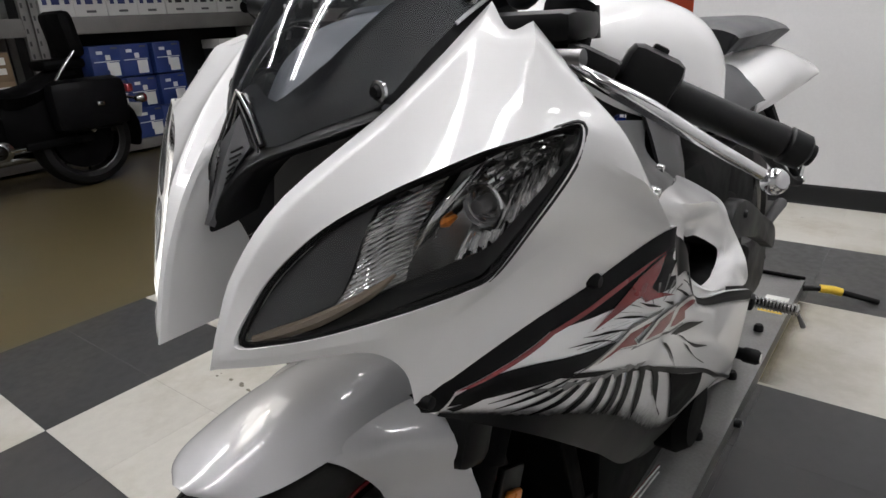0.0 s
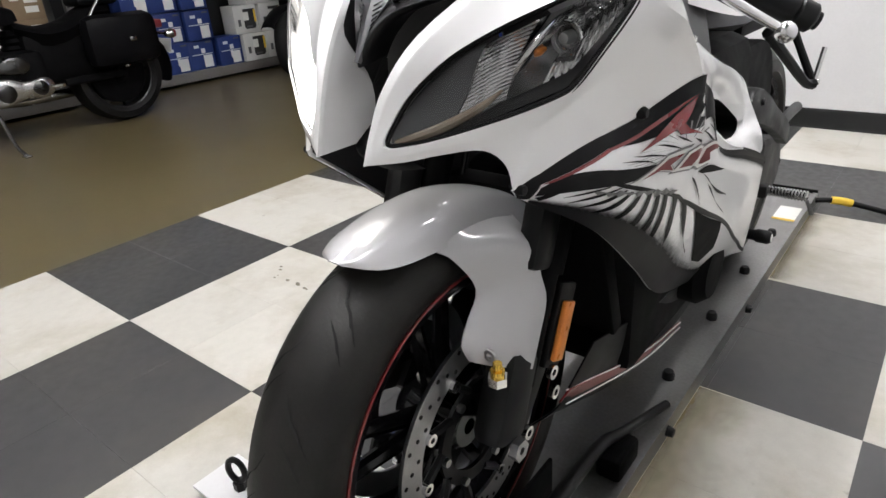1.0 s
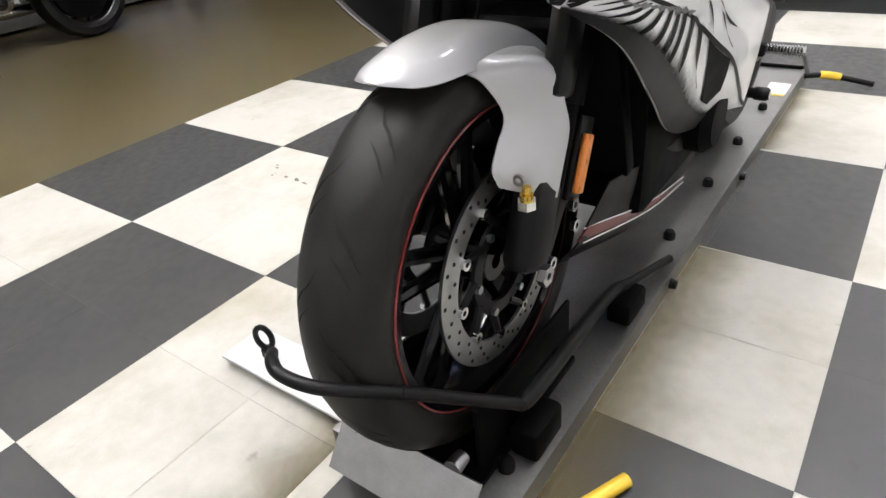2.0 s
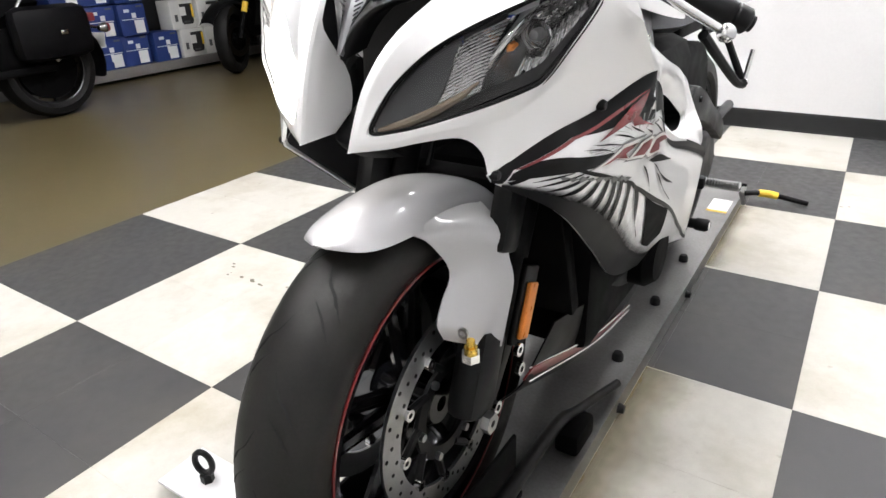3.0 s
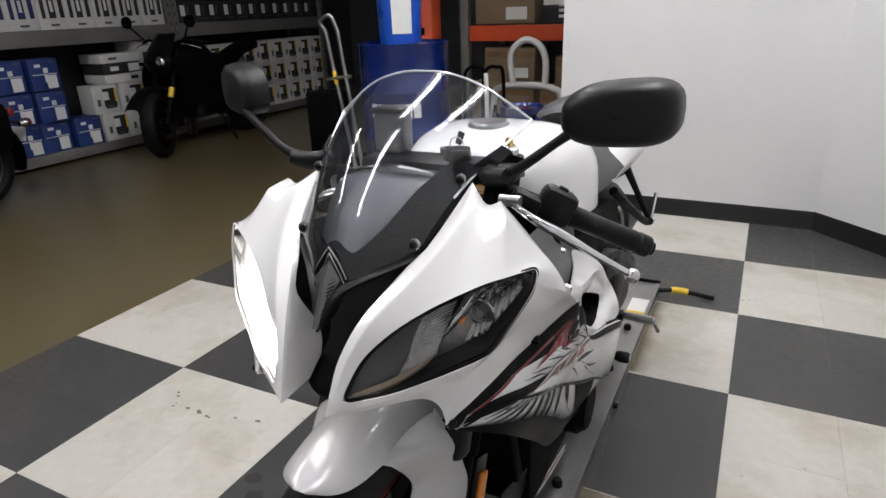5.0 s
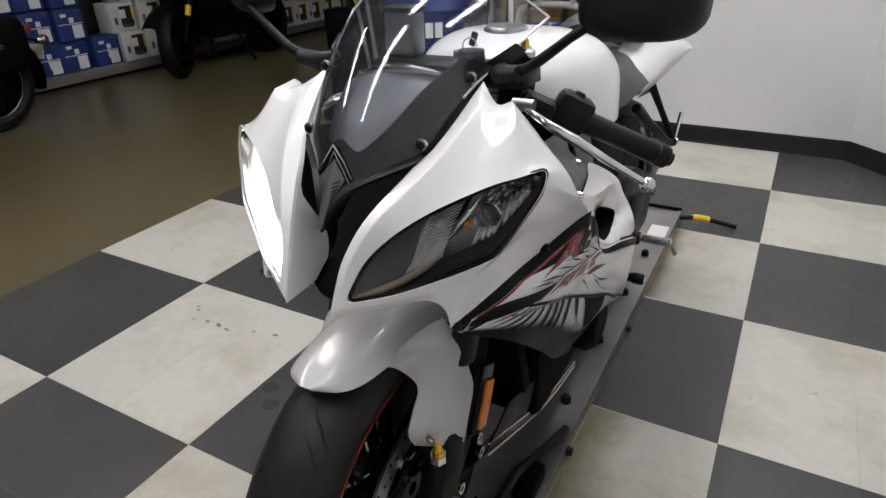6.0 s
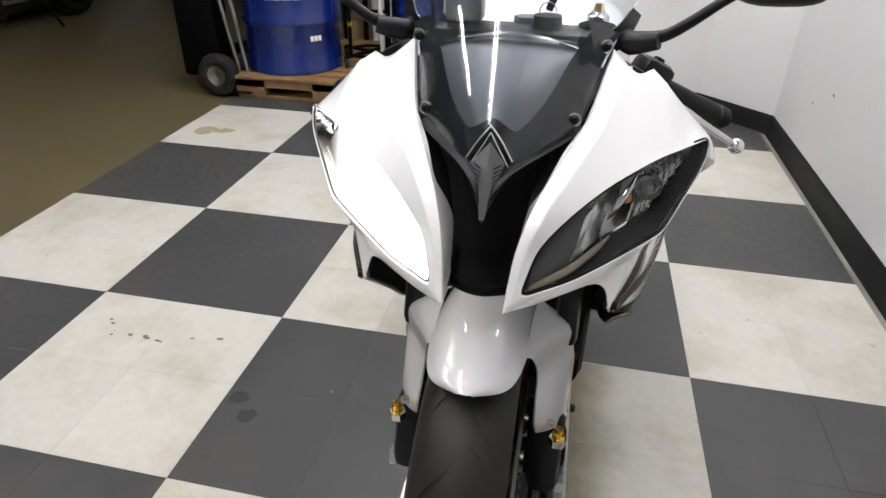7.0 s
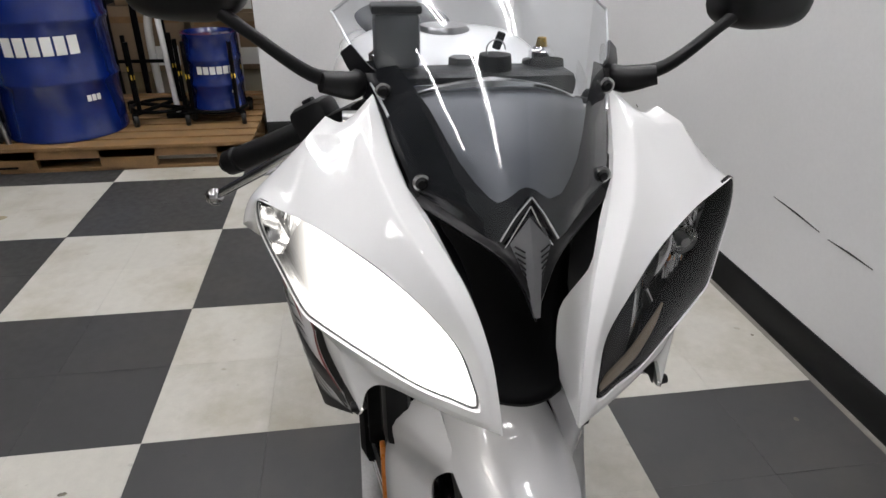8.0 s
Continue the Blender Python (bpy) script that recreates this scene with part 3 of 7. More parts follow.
    part("tip_corner", fl(lamp_patch([(0.90, 0.0), (1.0, 0.0), (1.0, 1.0), (0.955, 1.0)], 6, 6, lambda f, g: 0.010)), M_BLACK, hl, "black corner of the lamp housing")
    part("lower_bezel", fl(lamp_patch([(0.30, 0.85), (0.97, 0.80), (1.0, 0.99), (0.12, 0.99)], 40, 5, lambda f, g: 0.026 * (1 - g) + 0.003)), M_LIT if flip else M_BLACK, hl, "textured lower bezel, dark in one lamp and self-glowing in the other")
    # tapered pale bar rising from the nose along the lower rim
    part("rim_bar", fl(tube([tuple(in_lamp(u, v, 0.008)) for u, v in ((0.03, 0.90), (0.11, 0.87), (0.20, 0.83), (0.29, 0.77), (0.37, 0.69))], [0.0030, 0.0050, 0.0052, 0.0040, 0.0012], 8, 5)), M_LIT if flip else M_TAN, hl, "pale bar above the lower rim")
    bm = bmesh.new()
    vs = [bm.verts.new(in_lamp(u, v, 0.012)) for u, v in ((0.85, 0.10), (0.93, 0.14), (0.945, 0.55), (0.905, 0.30))]
    bm.faces.new(vs)
    part("tip_reflector", fl(thick(bm, 0.001)), M_CHROME, hl, "small bright reflector at the tip", smooth=False)
    return hl


for flip in (False, True):
    cowl = part("upper_cowl", build_cowl(flip), M_WHITE, bike, "pearl white upper fairing cowl")
    bm = grid_mesh([[p + (CENTRE - p).normalized() * 0.006 for p in r] for r in cowl_rows()[4:-2]], close_v=True)
    part("cowl_lining", mirrored(bm) if flip else bm, M_BLACK, cowl, "black inside of the cowl")
    build_headlight(flip)
    fl = (lambda b: mirrored(b)) if flip else (lambda b: b)
    # inner wall of the cowl towards the air intake
    edge = cornered([c[1] for c in COWL], 4, [0, 5, 7, 10, 11, 14])[:17]
    deep = [(0.040, -0.150, 0.756), (0.043, -0.130, 0.785), (0.043, -0.132, 0.820), (0.050, -0.146, 0.852), (0.063, -0.146, 0.876), (0.080, -0.112, 0.907), (0.100, -0.080, 0.931)]
    wall_back = [p for k, p in enumerate(cr(deep, 8)) if k % 3 == 0]
    inward = cr([(0.046, -0.135, 0.848), (0.055, -0.112, 0.872), (0.070, -0.088, 0.892), (0.088, -0.058, 0.912)], 3)
    part("intake_lining", fl(thick(grid_mesh([wall_back[7:], inward]), 0.002)), M_BLACK, bike, "black lining of the air intake")
    part("intake_cheek", fl(thick(grid_mesh([edge, wall_back]), 0.002)), M_WHITE, bike, "white inner cheek of the air intake")

# ---- nose, intake, screen ----
nose = [
    [(-0.045, -0.150, 0.736), (-0.024, -0.158, 0.734), (0.0, -0.162, 0.733), (0.024, -0.158, 0.734), (0.045, -0.150, 0.736)],
    [(-0.036, -0.170, 0.753), (-0.020, -0.180, 0.751), (0.0, -0.184, 0.750), (0.020, -0.180, 0.751), (0.036, -0.170, 0.753)],
    [(-0.040, -0.150, 0.764), (-0.022, -0.156, 0.763), (0.0, -0.158, 0.763), (0.022, -0.156, 0.763), (0.040, -0.150, 0.764)],
    [(-0.046, -0.105, 0.790), (-0.024, -0.100, 0.790), (0.0, -0.098, 0.790), (0.024, -0.100, 0.790), (0.046, -0.105, 0.790)],
    [(-0.056, -0.085, 0.840), (-0.028, -0.080, 0.842), (0.0, -0.078, 0.842), (0.028, -0.080, 0.842), (0.056, -0.085, 0.840)],
    [(-0.066, -0.070, 0.885), (-0.034, -0.068, 0.888), (0.0, -0.066, 0.890), (0.034, -0.068, 0.888), (0.066, -0.070, 0.885)],
    [(-0.084, -0.060, 0.915), (-0.045, -0.070, 0.920), (0.0, -0.074, 0.922), (0.045, -0.070, 0.920), (0.084, -0.060, 0.915)],
]
part("intake_duct", thick(grid_mesh(patch_rows(nose, 5, 4)), 0.003), M_MATTBLACK, bike, "black ram air intake")
# emblem: raised chevron and ribbed grey plate, plain shapes
for sx in (-1, 1):
    chev = part("emblem_chevron", tube([(0, -0.1445, 0.940), (sx * 0.0115, -0.1455, 0.922), (sx * 0.0235, -0.1495, 0.903)], [0.0040, 0.0040, 0.0032], 6, 4), M_GLOSSBLACK, bike, "raised black chevron with bright edges")
    for d, r in ((0.0042, 0.0011), (-0.0036, 0.0009)):
        part("chevron_edge", tube([(0, -0.1485, 0.940 + d), (sx * 0.0115 + sx * d * 0.5, -0.1495, 0.922 + d), (sx * 0.0238 + sx * d * 0.5, -0.153, 0.902 + d)], r, 6, 4), M_CHROME, chev, "bright chevron edge")
bm = bmesh.new()
em = [(0, -0.149, 0.926), (0.0185, -0.157, 0.905), (0.0075, -0.175, 0.880), (0.0028, -0.193, 0.851), (-0.0028, -0.193, 0.851), (-0.0075, -0.175, 0.880), (-0.0185, -0.157, 0.905)]
mid = bm.verts.new((0, -0.170, 0.893))
vs = [bm.verts.new(p) for p in em]
for i in range(7):
    bm.faces.new((mid, vs[i], vs[(i + 1) % 7]))
plate = part("emblem_plate", thick(bm, 0.006), M_PLATE, bike, "grey faceted nose plate", smooth=False)
for sx in (-1, 1):
    for k in range(7):
        z = 0.905 - k * 0.0045
        x1 = 0.0155 - max(0, k - 1) * 0.0018
        part("plate_rib", rod((sx * 0.007, -0.1665 - k * 0.002, z - 0.004), (sx * x1, -0.1615 - k * 0.0024, z), 0.0008, 5), M_BLACK, plate)

half = [
    [(0.088, -0.088, 0.927), (0.055, -0.122, 0.914), (0.025, -0.149, 0.903), (0.0, -0.149, 0.924)],
    [(0.094, -0.080, 0.936), (0.058, -0.114, 0.942), (0.027, -0.132, 0.942), (0.0, -0.137, 0.942)],
    [(0.112, -0.020, 0.982), (0.075, -0.058, 0.999), (0.036, -0.078, 1.008), (0.0, -0.084, 1.010)],
    [(0.137, 0.055, 1.022), (0.092, 0.020, 1.056), (0.045, 0.000, 1.071), (0.0, -0.006, 1.074)],
    [(0.163, 0.138, 1.060), (0.100, 0.124, 1.104), (0.050, 0.119, 1.123), (0.0, 0.118, 1.128)],
]
screen_rows = patch_rows([[mir(p) for p in r] + r[-2::-1] for r in half], 8, 8)
ws = part("windscreen", grid_mesh(screen_rows), M_SCREEN, bike, "clear double-bubble windscreen")
ws.visible_shadow = False
part("screen_edge", tube([tuple(p) for p in [r[0] for r in screen_rows[16:]] + screen_rows[-1] + [r[-1] for r in screen_rows[:15:-1]]], 0.0017, 6, smooth=1), M_EDGE, ws, "bright rolled edge of the screen")
for sx in (-1, 1):
    strip = [
        [(sx * 0.050, -0.121, 0.939), (sx * 0.078, -0.074, 0.966), (sx * 0.100, -0.018, 1.000), (sx * 0.128, 0.034, 1.024)],
        [(sx * 0.076, -0.102, 0.935), (sx * 0.098, -0.058, 0.965), (sx * 0.114, -0.006, 0.999), (sx * 0.146, 0.044, 1.016)],
        [(sx * 0.094, -0.084, 0.931), (sx * 0.110, -0.042, 0.963), (sx * 0.125, 0.010, 0.993), (sx * 0.158, 0.056, 1.002)],
    ]
    strip = [[(x, y + 0.0036, z - 0.0031) for x, y, z in line] for line in strip]
    part("screen_trim", thick(grid_mesh(patch_rows(strip, 4, 6)), 0.002), M_DARKGREY, bike, "dark grey trim strip beside the screen")
    ear = [[(sx * 0.112, 0.022, 1.010), (sx * 0.128, 0.030, 1.022), (sx * 0.144, 0.070, 1.036)], [(sx * 0.130, 0.032, 1.002), (sx * 0.146, 0.046, 1.012), (sx * 0.156, 0.078, 1.026)]]
    part("screen_ear", thick(grid_mesh(patch_rows(ear, 3, 4)), 0.003), M_DARKGREY, bike, "dark pointed tab beside the screen")
    for p in ((sx * 0.087, -0.089, 0.938), (sx * 0.115, -0.006, 1.003)):
        part("trim_bolt", lathe([(0.0, -0.004), (0.004, -0.004), (0.0065, 0.0), (0.0065, 0.004), (0.0, 0.004)], 12, "y", p, closed=False), M_BLACK, bike, "black button-head screw")
        part("screw_washer", lathe([(0.0062, -0.001), (0.0084, 0.0), (0.0084, 0.003), (0.0062, 0.003)], 18, "y", p), M_DULLCHROME, bike)

# smoked band along the foot of the screen, notched over the chevron
nu, nv = len(screen_rows) - 1, len(screen_rows[0]) - 1


def on_screen(a, b, off=0.0):
    """A point on the screen: a from foot to top, b from one side to the other."""
    i, j = min(int(a * nu), nu - 1), min(int(b * nv), nv - 1)
    u, v = a * nu - i, b * nv - j
    p = screen_rows[i][j].lerp(screen_rows[i + 1][j], u).lerp(screen_rows[i][j + 1].lerp(screen_rows[i + 1][j + 1], u), v)
    return p + Vector((0, -0.75, 0.65)) * off


band_half = [(0.0, 0.70), (0.11, 0.66), (0.142, 0.562), (0.164, 0.50), (0.186, 0.41), (0.208, 0.344), (0.25, 0.281), (0.30, 0.235), (0.333, 0.218), (0.38, 0.232), (0.417, 0.25), (0.46, 0.272), (0.5, 0.281)]
band_top = band_half + [(1 - b, a) for b, a in band_half[-2::-1]]
rows = []
for k in range(len(band_top) - 1):
    (b0, a0), (b1, a1) = band_top[k], band_top[k + 1]
    for m in range(4):
        f = m / 4
        bb, aa = b0 + (b1 - b0) * f, a0 + (a1 - a0) * f
        rows.append([on_screen(aa * g / 12, bb, -0.0016) for g in range(13)])
rows.append([on_screen(0.70 * g / 12, 1.0, -0.0016) for g in range(13)])
part("screen_band", grid_mesh(rows), M_DARKGREY, bike, "smoked black band at the foot of the screen")

# gloss nose: runs on from the screen to an arched lip over the air intake, with a keel down the middle
beak = [
    (0.500, (0.0, -0.191, 0.849)),
    (0.583, (0.009, -0.181, 0.871)),
    (0.667, (0.026, -0.162, 0.893)),
    (0.833, (0.056, -0.130, 0.905)),
    (1.000, (0.096, -0.091, 0.920)),
]
net = []
for b, lip in beak:
    a, c = on_screen(0.0, b, -0.0014), Vector(lip)
    net.append([on_screen(0.06, b, -0.0030), a, a.lerp(c, 0.5), c, c + Vector((0, 0.012, -0.004)), c + Vector((0, 0.045, 0.002))])
rows = patch_rows(net, 5, 5)
full = [[Vector(mir(p)) for p in r] for r in rows[:0:-1]] + rows
part("nose_panel", grid_mesh(full), M_SATIN, bike, "gloss black arched nose panel over the air intake")

# instrument cover and dash behind the screen
cover = [
    [(-0.074, -0.066, 0.922), (-0.038, -0.098, 0.922), (0.0, -0.112, 0.922), (0.038, -0.098, 0.922), (0.074, -0.066, 0.922)],
    [(-0.092, -0.020, 0.950), (-0.050, -0.060, 0.957), (0.0, -0.076, 0.960), (0.050, -0.060, 0.957), (0.092, -0.020, 0.950)],
    [(-0.106, 0.024, 0.968), (-0.058, -0.010, 0.981), (0.0, -0.024, 0.985), (0.058, -0.010, 0.981), (0.106, 0.024, 0.968)],
    [(-0.114, 0.057, 0.974), (-0.062, 0.034, 0.990), (0.0, 0.024, 0.996), (0.062, 0.034, 0.990), (0.114, 0.057, 0.974)],
]
part("instrument_cover", thick(grid_mesh(patch_rows(cover, 6, 6)), 0.003), M_COVER, bike, "dark grey instrument cover")
dash = part("instrument_panel", boxed((0.17, 0.04, 0.05), (0, 0.065, 0.965), 0.012, turn_m(-30)), M_BLACK, bike, "black instrument panel")
part("dash_rim", tube([(-0.100, 0.047, 0.979), (-0.055, 0.030, 0.995), (0, 0.024, 1.000), (0.055, 0.030, 0.995), (0.100, 0.047, 0.979)], [0.002, 0.004, 0.0085, 0.004, 0.002], 8), M_CHROME, dash, "bright rim along the instrument cover")
part("brake_reservoir", boxed((0.056, 0.040, 0.066), (-0.088, 0.168, 1.024), 0.008), M_MIDGREY, bike, "dark grey brake fluid reservoir")
part("reservoir_cap", boxed((0.060, 0.044, 0.010), (-0.088, 0.168, 1.060), 0.003), M_BLACK, bike)

# ---- side fairing ----
SIDE = [
    [(0.155, -0.150, 0.727), (0.156, -0.148, 0.724), (0.157, -0.147, 0.721), (0.157, -0.146, 0.719)],
    [(0.199, 0.000, 0.759), (0.214, -0.006, 0.720), (0.211, -0.020, 0.690), (0.196, -0.050, 0.655)],
    [(0.247, 0.119, 0.789), (0.247, 0.135, 0.712), (0.232, 0.130, 0.640), (0.195, 0.080, 0.550)],
    [(0.247, 0.200, 0.695), (0.252, 0.225, 0.655), (0.238, 0.250, 0.575), (0.190, 0.190, 0.460)],
    [(0.258, 0.310, 0.660), (0.256, 0.345, 0.600), (0.240, 0.380, 0.510), (0.186, 0.350, 0.405)],
    [(0.264, 0.400, 0.628), (0.254, 0.450, 0.560), (0.236, 0.500, 0.460), (0.195, 0.540, 0.372)],
    [(0.264, 0.420, 0.615), (0.248, 0.490, 0.530), (0.228, 0.560, 0.430), (0.208, 0.630, 0.352)],
]
SIDE_ROWS = patch_rows(SIDE, 8, 8)
# the narrow front of the panel bellies outwards under the headlight
for i in range(1, 16):
    for j, p in enumerate(SIDE_ROWS[i]):
        p += Vector((0.009, 0, 0.011)) * (math.sin(math.pi * (i / 8 if 8 > i else 1.0 - (i - 8) / 16)) if i != 8 else 0.3) * (1 - j / (len(SIDE_ROWS[i]) - 1))


def on_side(s, t, off=0.0):
    """A point of the side fairing: s from nose to tail, t from top to bottom, both 0 to 1."""
    nu, nv = len(SIDE_ROWS) - 1, len(SIDE_ROWS[0]) - 1
    a, b = min(max(s, 0), 1) * nu, min(max(t, 0), 1) * nv
    i, j = min(int(a), nu - 1), min(int(b), nv - 1)
    u, v = a - i, b - j
    p00, p10, p01, p11 = SIDE_ROWS[i][j], SIDE_ROWS[i + 1][j], SIDE_ROWS[i][j + 1], SIDE_ROWS[i + 1][j + 1]
    p = p00 * (1 - u) * (1 - v) + p10 * u * (1 - v) + p01 * (1 - u) * v + p11 * u * v
    n = (p10 - p00).cross(p01 - p00)
    if n.length < 1e-9:
        n = Vector((1, 0, 0))
    n.normalize()
    if n.x < 0:
        n = -n
    return p + n * off


def decal(top, bottom, n=24, off=0.0012, m=4):
    """A printed strip on the side fairing between two lines of (s, t)."""
    a = cr([(*p, 0) for p in top], n)
    b = cr([(*p, 0) for p in bottom], n)
    rows = []
    for p, q in zip(a, b):
        rows.append([on_side(*(p.lerp(q, k / m)).xy, off) for k in range(m + 1)])
    return grid_mesh(rows)


def decal_poly(pts, off):
    """A printed shape on the side fairing, outlined in (s, t)."""
    bm = bmesh.new()
    fc = bm.faces.new([bm.verts.new((p[0], p[1], 0)) for p in pts])
    bmesh.ops.triangulate(bm, faces=[fc])
    bmesh.ops.subdivide_edges(bm, edges=bm.edges[:], cuts=9, use_grid_fill=True)
    for v in bm.verts:
        v.co = on_side(v.co.x, v.co.y, off)
    return bm


def uv_strip(top, bottom, off, n=10, m=8):
    """Like decal, with map coordinates along and across the strip."""
    bm = decal(top, bottom, n, off, m)
    uv = bm.loops.layers.uv.new("UVMap")
    total = (len(top) - 1) * n
    bm.verts.index_update()
    for f in bm.faces:
        for lp in f.loops:
            k = lp.vert.index
            lp[uv].uv = (k // (m + 1) / total * len(top), k % (m + 1) / m)
    return bm


BAND = [(0.0, 0.0), (0.115, 0.0), (0.234, 0.0), (0.333, 0.0), (0.325, 0.10), (0.300, 0.205), (0.335, 0.22), (0.307, 0.265), (0.260, 0.265), (0.255, 0.235), (0.297, 0.085), (0.214, 0.105), (0.130, 0.14), (0.031, 0.33), (0.020, 0.84), (0.0, 1.0)]
REDLINE = [(0.297, 0.085), (0.214, 0.105), (0.130, 0.14), (0.031, 0.33), (0.043, 0.372), (0.135, 0.168), (0.250, 0.117)]
FLASH = [(0.292, 0.095), (0.250, 0.13), (0.182, 0.26), (0.250, 0.22), (0.255, 0.262), (0.312, 0.30), (0.276, 0.25), (0.266, 0.21), (0.281, 0.157)]
WEDGE = [(0.052, 0.30), (0.135, 0.365), (0.214, 0.406), (0.234, 0.438), (0.198, 0.521), (0.177, 0.531), (0.094, 0.42), (0.026, 0.72), (0.031, 0.44)]
MARKS = ([(0.190, 0.530), (0.236, 0.390), (0.275, 0.385), (0.245, 0.450), (0.255, 0.500), (0.225, 0.470)],
         [(0.266, 0.495), (0.288, 0.405), (0.330, 0.360), (0.318, 0.430), (0.302, 0.490)],
         [(0.325, 0.460), (0.348, 0.350), (0.450, 0.200), (0.425, 0.270), (0.372, 0.360), (0.378, 0.405), (0.345, 0.450)])
SWEEP_A = [(0.026, 0.77), (0.094, 0.45), (0.167, 0.552), (0.255, 0.646), (0.380, 0.667), (0.589, 0.656), (0.80, 0.77), (1.0, 0.93)]
SWEEP_B = [(0.036, 0.86), (0.094, 0.50), (0.167, 0.600), (0.255, 0.668), (0.391, 0.690), (0.599, 0.680), (0.80, 0.80), (1.0, 0.99)]
VENT = [(0.406, 0.690), (0.573, 0.672), (0.640, 0.80), (0.62, 0.87), (0.560, 0.86)]
PLUME = [
    ([(0.140, 0.58), (0.105, 0.66), (0.070, 0.75)], 0.004), ([(0.161, 0.594), (0.120, 0.708), (0.083, 0.823)], 0.005), ([(0.175, 0.62), (0.144, 0.74), (0.106, 0.855)], 0.006),
    ([(0.188, 0.635), (0.167, 0.771), (0.130, 0.885)], 0.007), ([(0.208, 0.646), (0.203, 0.781), (0.172, 0.917)], 0.008), ([(0.229, 0.656), (0.240, 0.823), (0.203, 0.938)], 0.010),
    ([(0.250, 0.667), (0.276, 0.823), (0.245, 0.948)], 0.012), ([(0.271, 0.667), (0.307, 0.823), (0.307, 0.948)], 0.013), ([(0.302, 0.677), (0.349, 0.792), (0.370, 0.865)], 0.018), ([(0.344, 0.677), (0.411, 0.771), (0.490, 0.833)], 0.024),
    ([(0.333, 0.542), (0.380, 0.604), (0.411, 0.656)], 0.014), ([(0.380, 0.500), (0.448, 0.521), (0.536, 0.510)], 0.030), ([(0.354, 0.500), (0.406, 0.427), (0.505, 0.323)], 0.020), ([(0.42, 0.54), (0.48, 0.58), (0.55, 0.62)], 0.024),
    ([(0.15, 0.30), (0.19, 0.33), (0.215, 0.40)], 0.002), ([(0.17, 0.27), (0.205, 0.31), (0.235, 0.37)], 0.002), ([(0.21, 0.25), (0.235, 0.29), (0.262, 0.35)], 0.002), ([(0.245, 0.24), (0.262, 0.28), (0.285, 0.33)], 0.002),
    ([(0.29, 0.31), (0.31, 0.33), (0.33, 0.345)], 0.003), ([(0.33, 0.25), (0.37, 0.26), (0.41, 0.26)], 0.004), ([(0.36, 0.20), (0.42, 0.18), (0.47, 0.13)], 0.005),
]
for flip in (False, True):
    fl = (lambda b: mirrored(b)) if flip else (lambda b: b)
    side = part("side_fairing", fl(thick(grid_mesh(SIDE_ROWS), 0.003)), M_WHITE, bike, "white side fairing with black and red graphics")
    part("fairing_lining", fl(grid_mesh([[p + Vector((-0.007, 0.003, 0.003)) for p in r] for r in SIDE_ROWS])), M_BLACK, side, "black inside of the fairing")
    part("black_band", fl(decal_poly(BAND, 0.0012)), M_INK, side, "black band along the upper edge")
    part("red_line", fl(decal_poly(REDLINE, 0.0018)), M_RED, side, "dark red pinstripe")
    part("red_flash", fl(decal_poly(FLASH, 0.0022)), M_RED, side, "dark red lightning flash")
    part("wedge_stripe", fl(decal_poly(WEDGE, 0.0014)), M_INK, side, "black wedge stripe")
    for q in MARKS:
        c = (sum(p[0] for p in q) / len(q), sum(p[1] for p in q) / len(q))
        for k, off, ink, what in ((1.55, 0.0018, M_GREYINK, "mark_shadow"), (1.32, 0.0023, M_LABEL, "mark_outline"), (0.95, 0.0028, M_RED, "mark_fill")):
            part(what, fl(decal_poly([(c[0] + (p[0] - c[0]) * k, c[1] + (p[1] - c[1]) * k) for p in q], off)), ink, side)
    for k in range(18):
        a = radians(150 + k * 9.5)
        c, d = math.cos(a), math.sin(a)
        r0, r1 = 0.030 + 0.012 * (k % 3), 0.075 + 0.022 * ((k * 7) % 5) / 4
        p, e = [(0.275 + r * c * 1.25, 0.36 + r * d * 1.9) for r in (r0, r1)]
        if min(p[1], e[1]) > 0.16 and e[0] > 0.12:
            part("burst_ray", fl(decal([(p[0] - 0.0006, p[1]), (e[0] - 0.0022, e[1])], [(p[0] + 0.0006, p[1] + 0.002), (e[0] + 0.0022, e[1] + 0.006)], 6, 0.0013, 2)), M_GREYINK, side)
    part("top_fade", fl(uv_strip([(0.34, 0.20), (0.46, 0.17), (0.60, 0.16), (0.76, 0.16), (0.92, 0.18)], [(0.33, 0.0), (0.46, 0.0), (0.60, 0.0), (0.76, 0.0), (0.92, 0.0)], 0.0013)), M_FADE, side, "dark fade along the upper edge")
    # blackens gradually towards the lower edge of the panel
    part("lower_fade", fl(uv_strip([(0.02, 0.80), (0.10, 0.78), (0.20, 0.76), (0.32, 0.79), (0.42, 0.80), (0.55, 0.84), (0.72, 0.90)], [(0.02, 1.0), (0.10, 1.0), (0.20, 1.0), (0.32, 1.0), (0.42, 1.0), (0.55, 1.0), (0.72, 1.0)], 0.0019)), M_FADE, side, "black fade along the lower edge")
    part("edge_stripe", fl(decal([(0.325, 0.0), (0.45, 0.0), (0.62, 0.0), (0.80, 0.0), (0.97, 0.0)], [(0.330, 0.20), (0.40, 0.12), (0.55, 0.07), (0.75, 0.055), (0.97, 0.04)], 10, 0.0021)), M_INK, side, "black stripe along the upper edge")
    part("sweep_stripe", fl(decal(SWEEP_A, SWEEP_B, 10, 0.0016)), M_INK, side, "black sweeping stripe over the feather graphic")
    part("fairing_vent", fl(decal_poly(VENT, 0.0016)), M_MATTBLACK, side, "black vent opening")
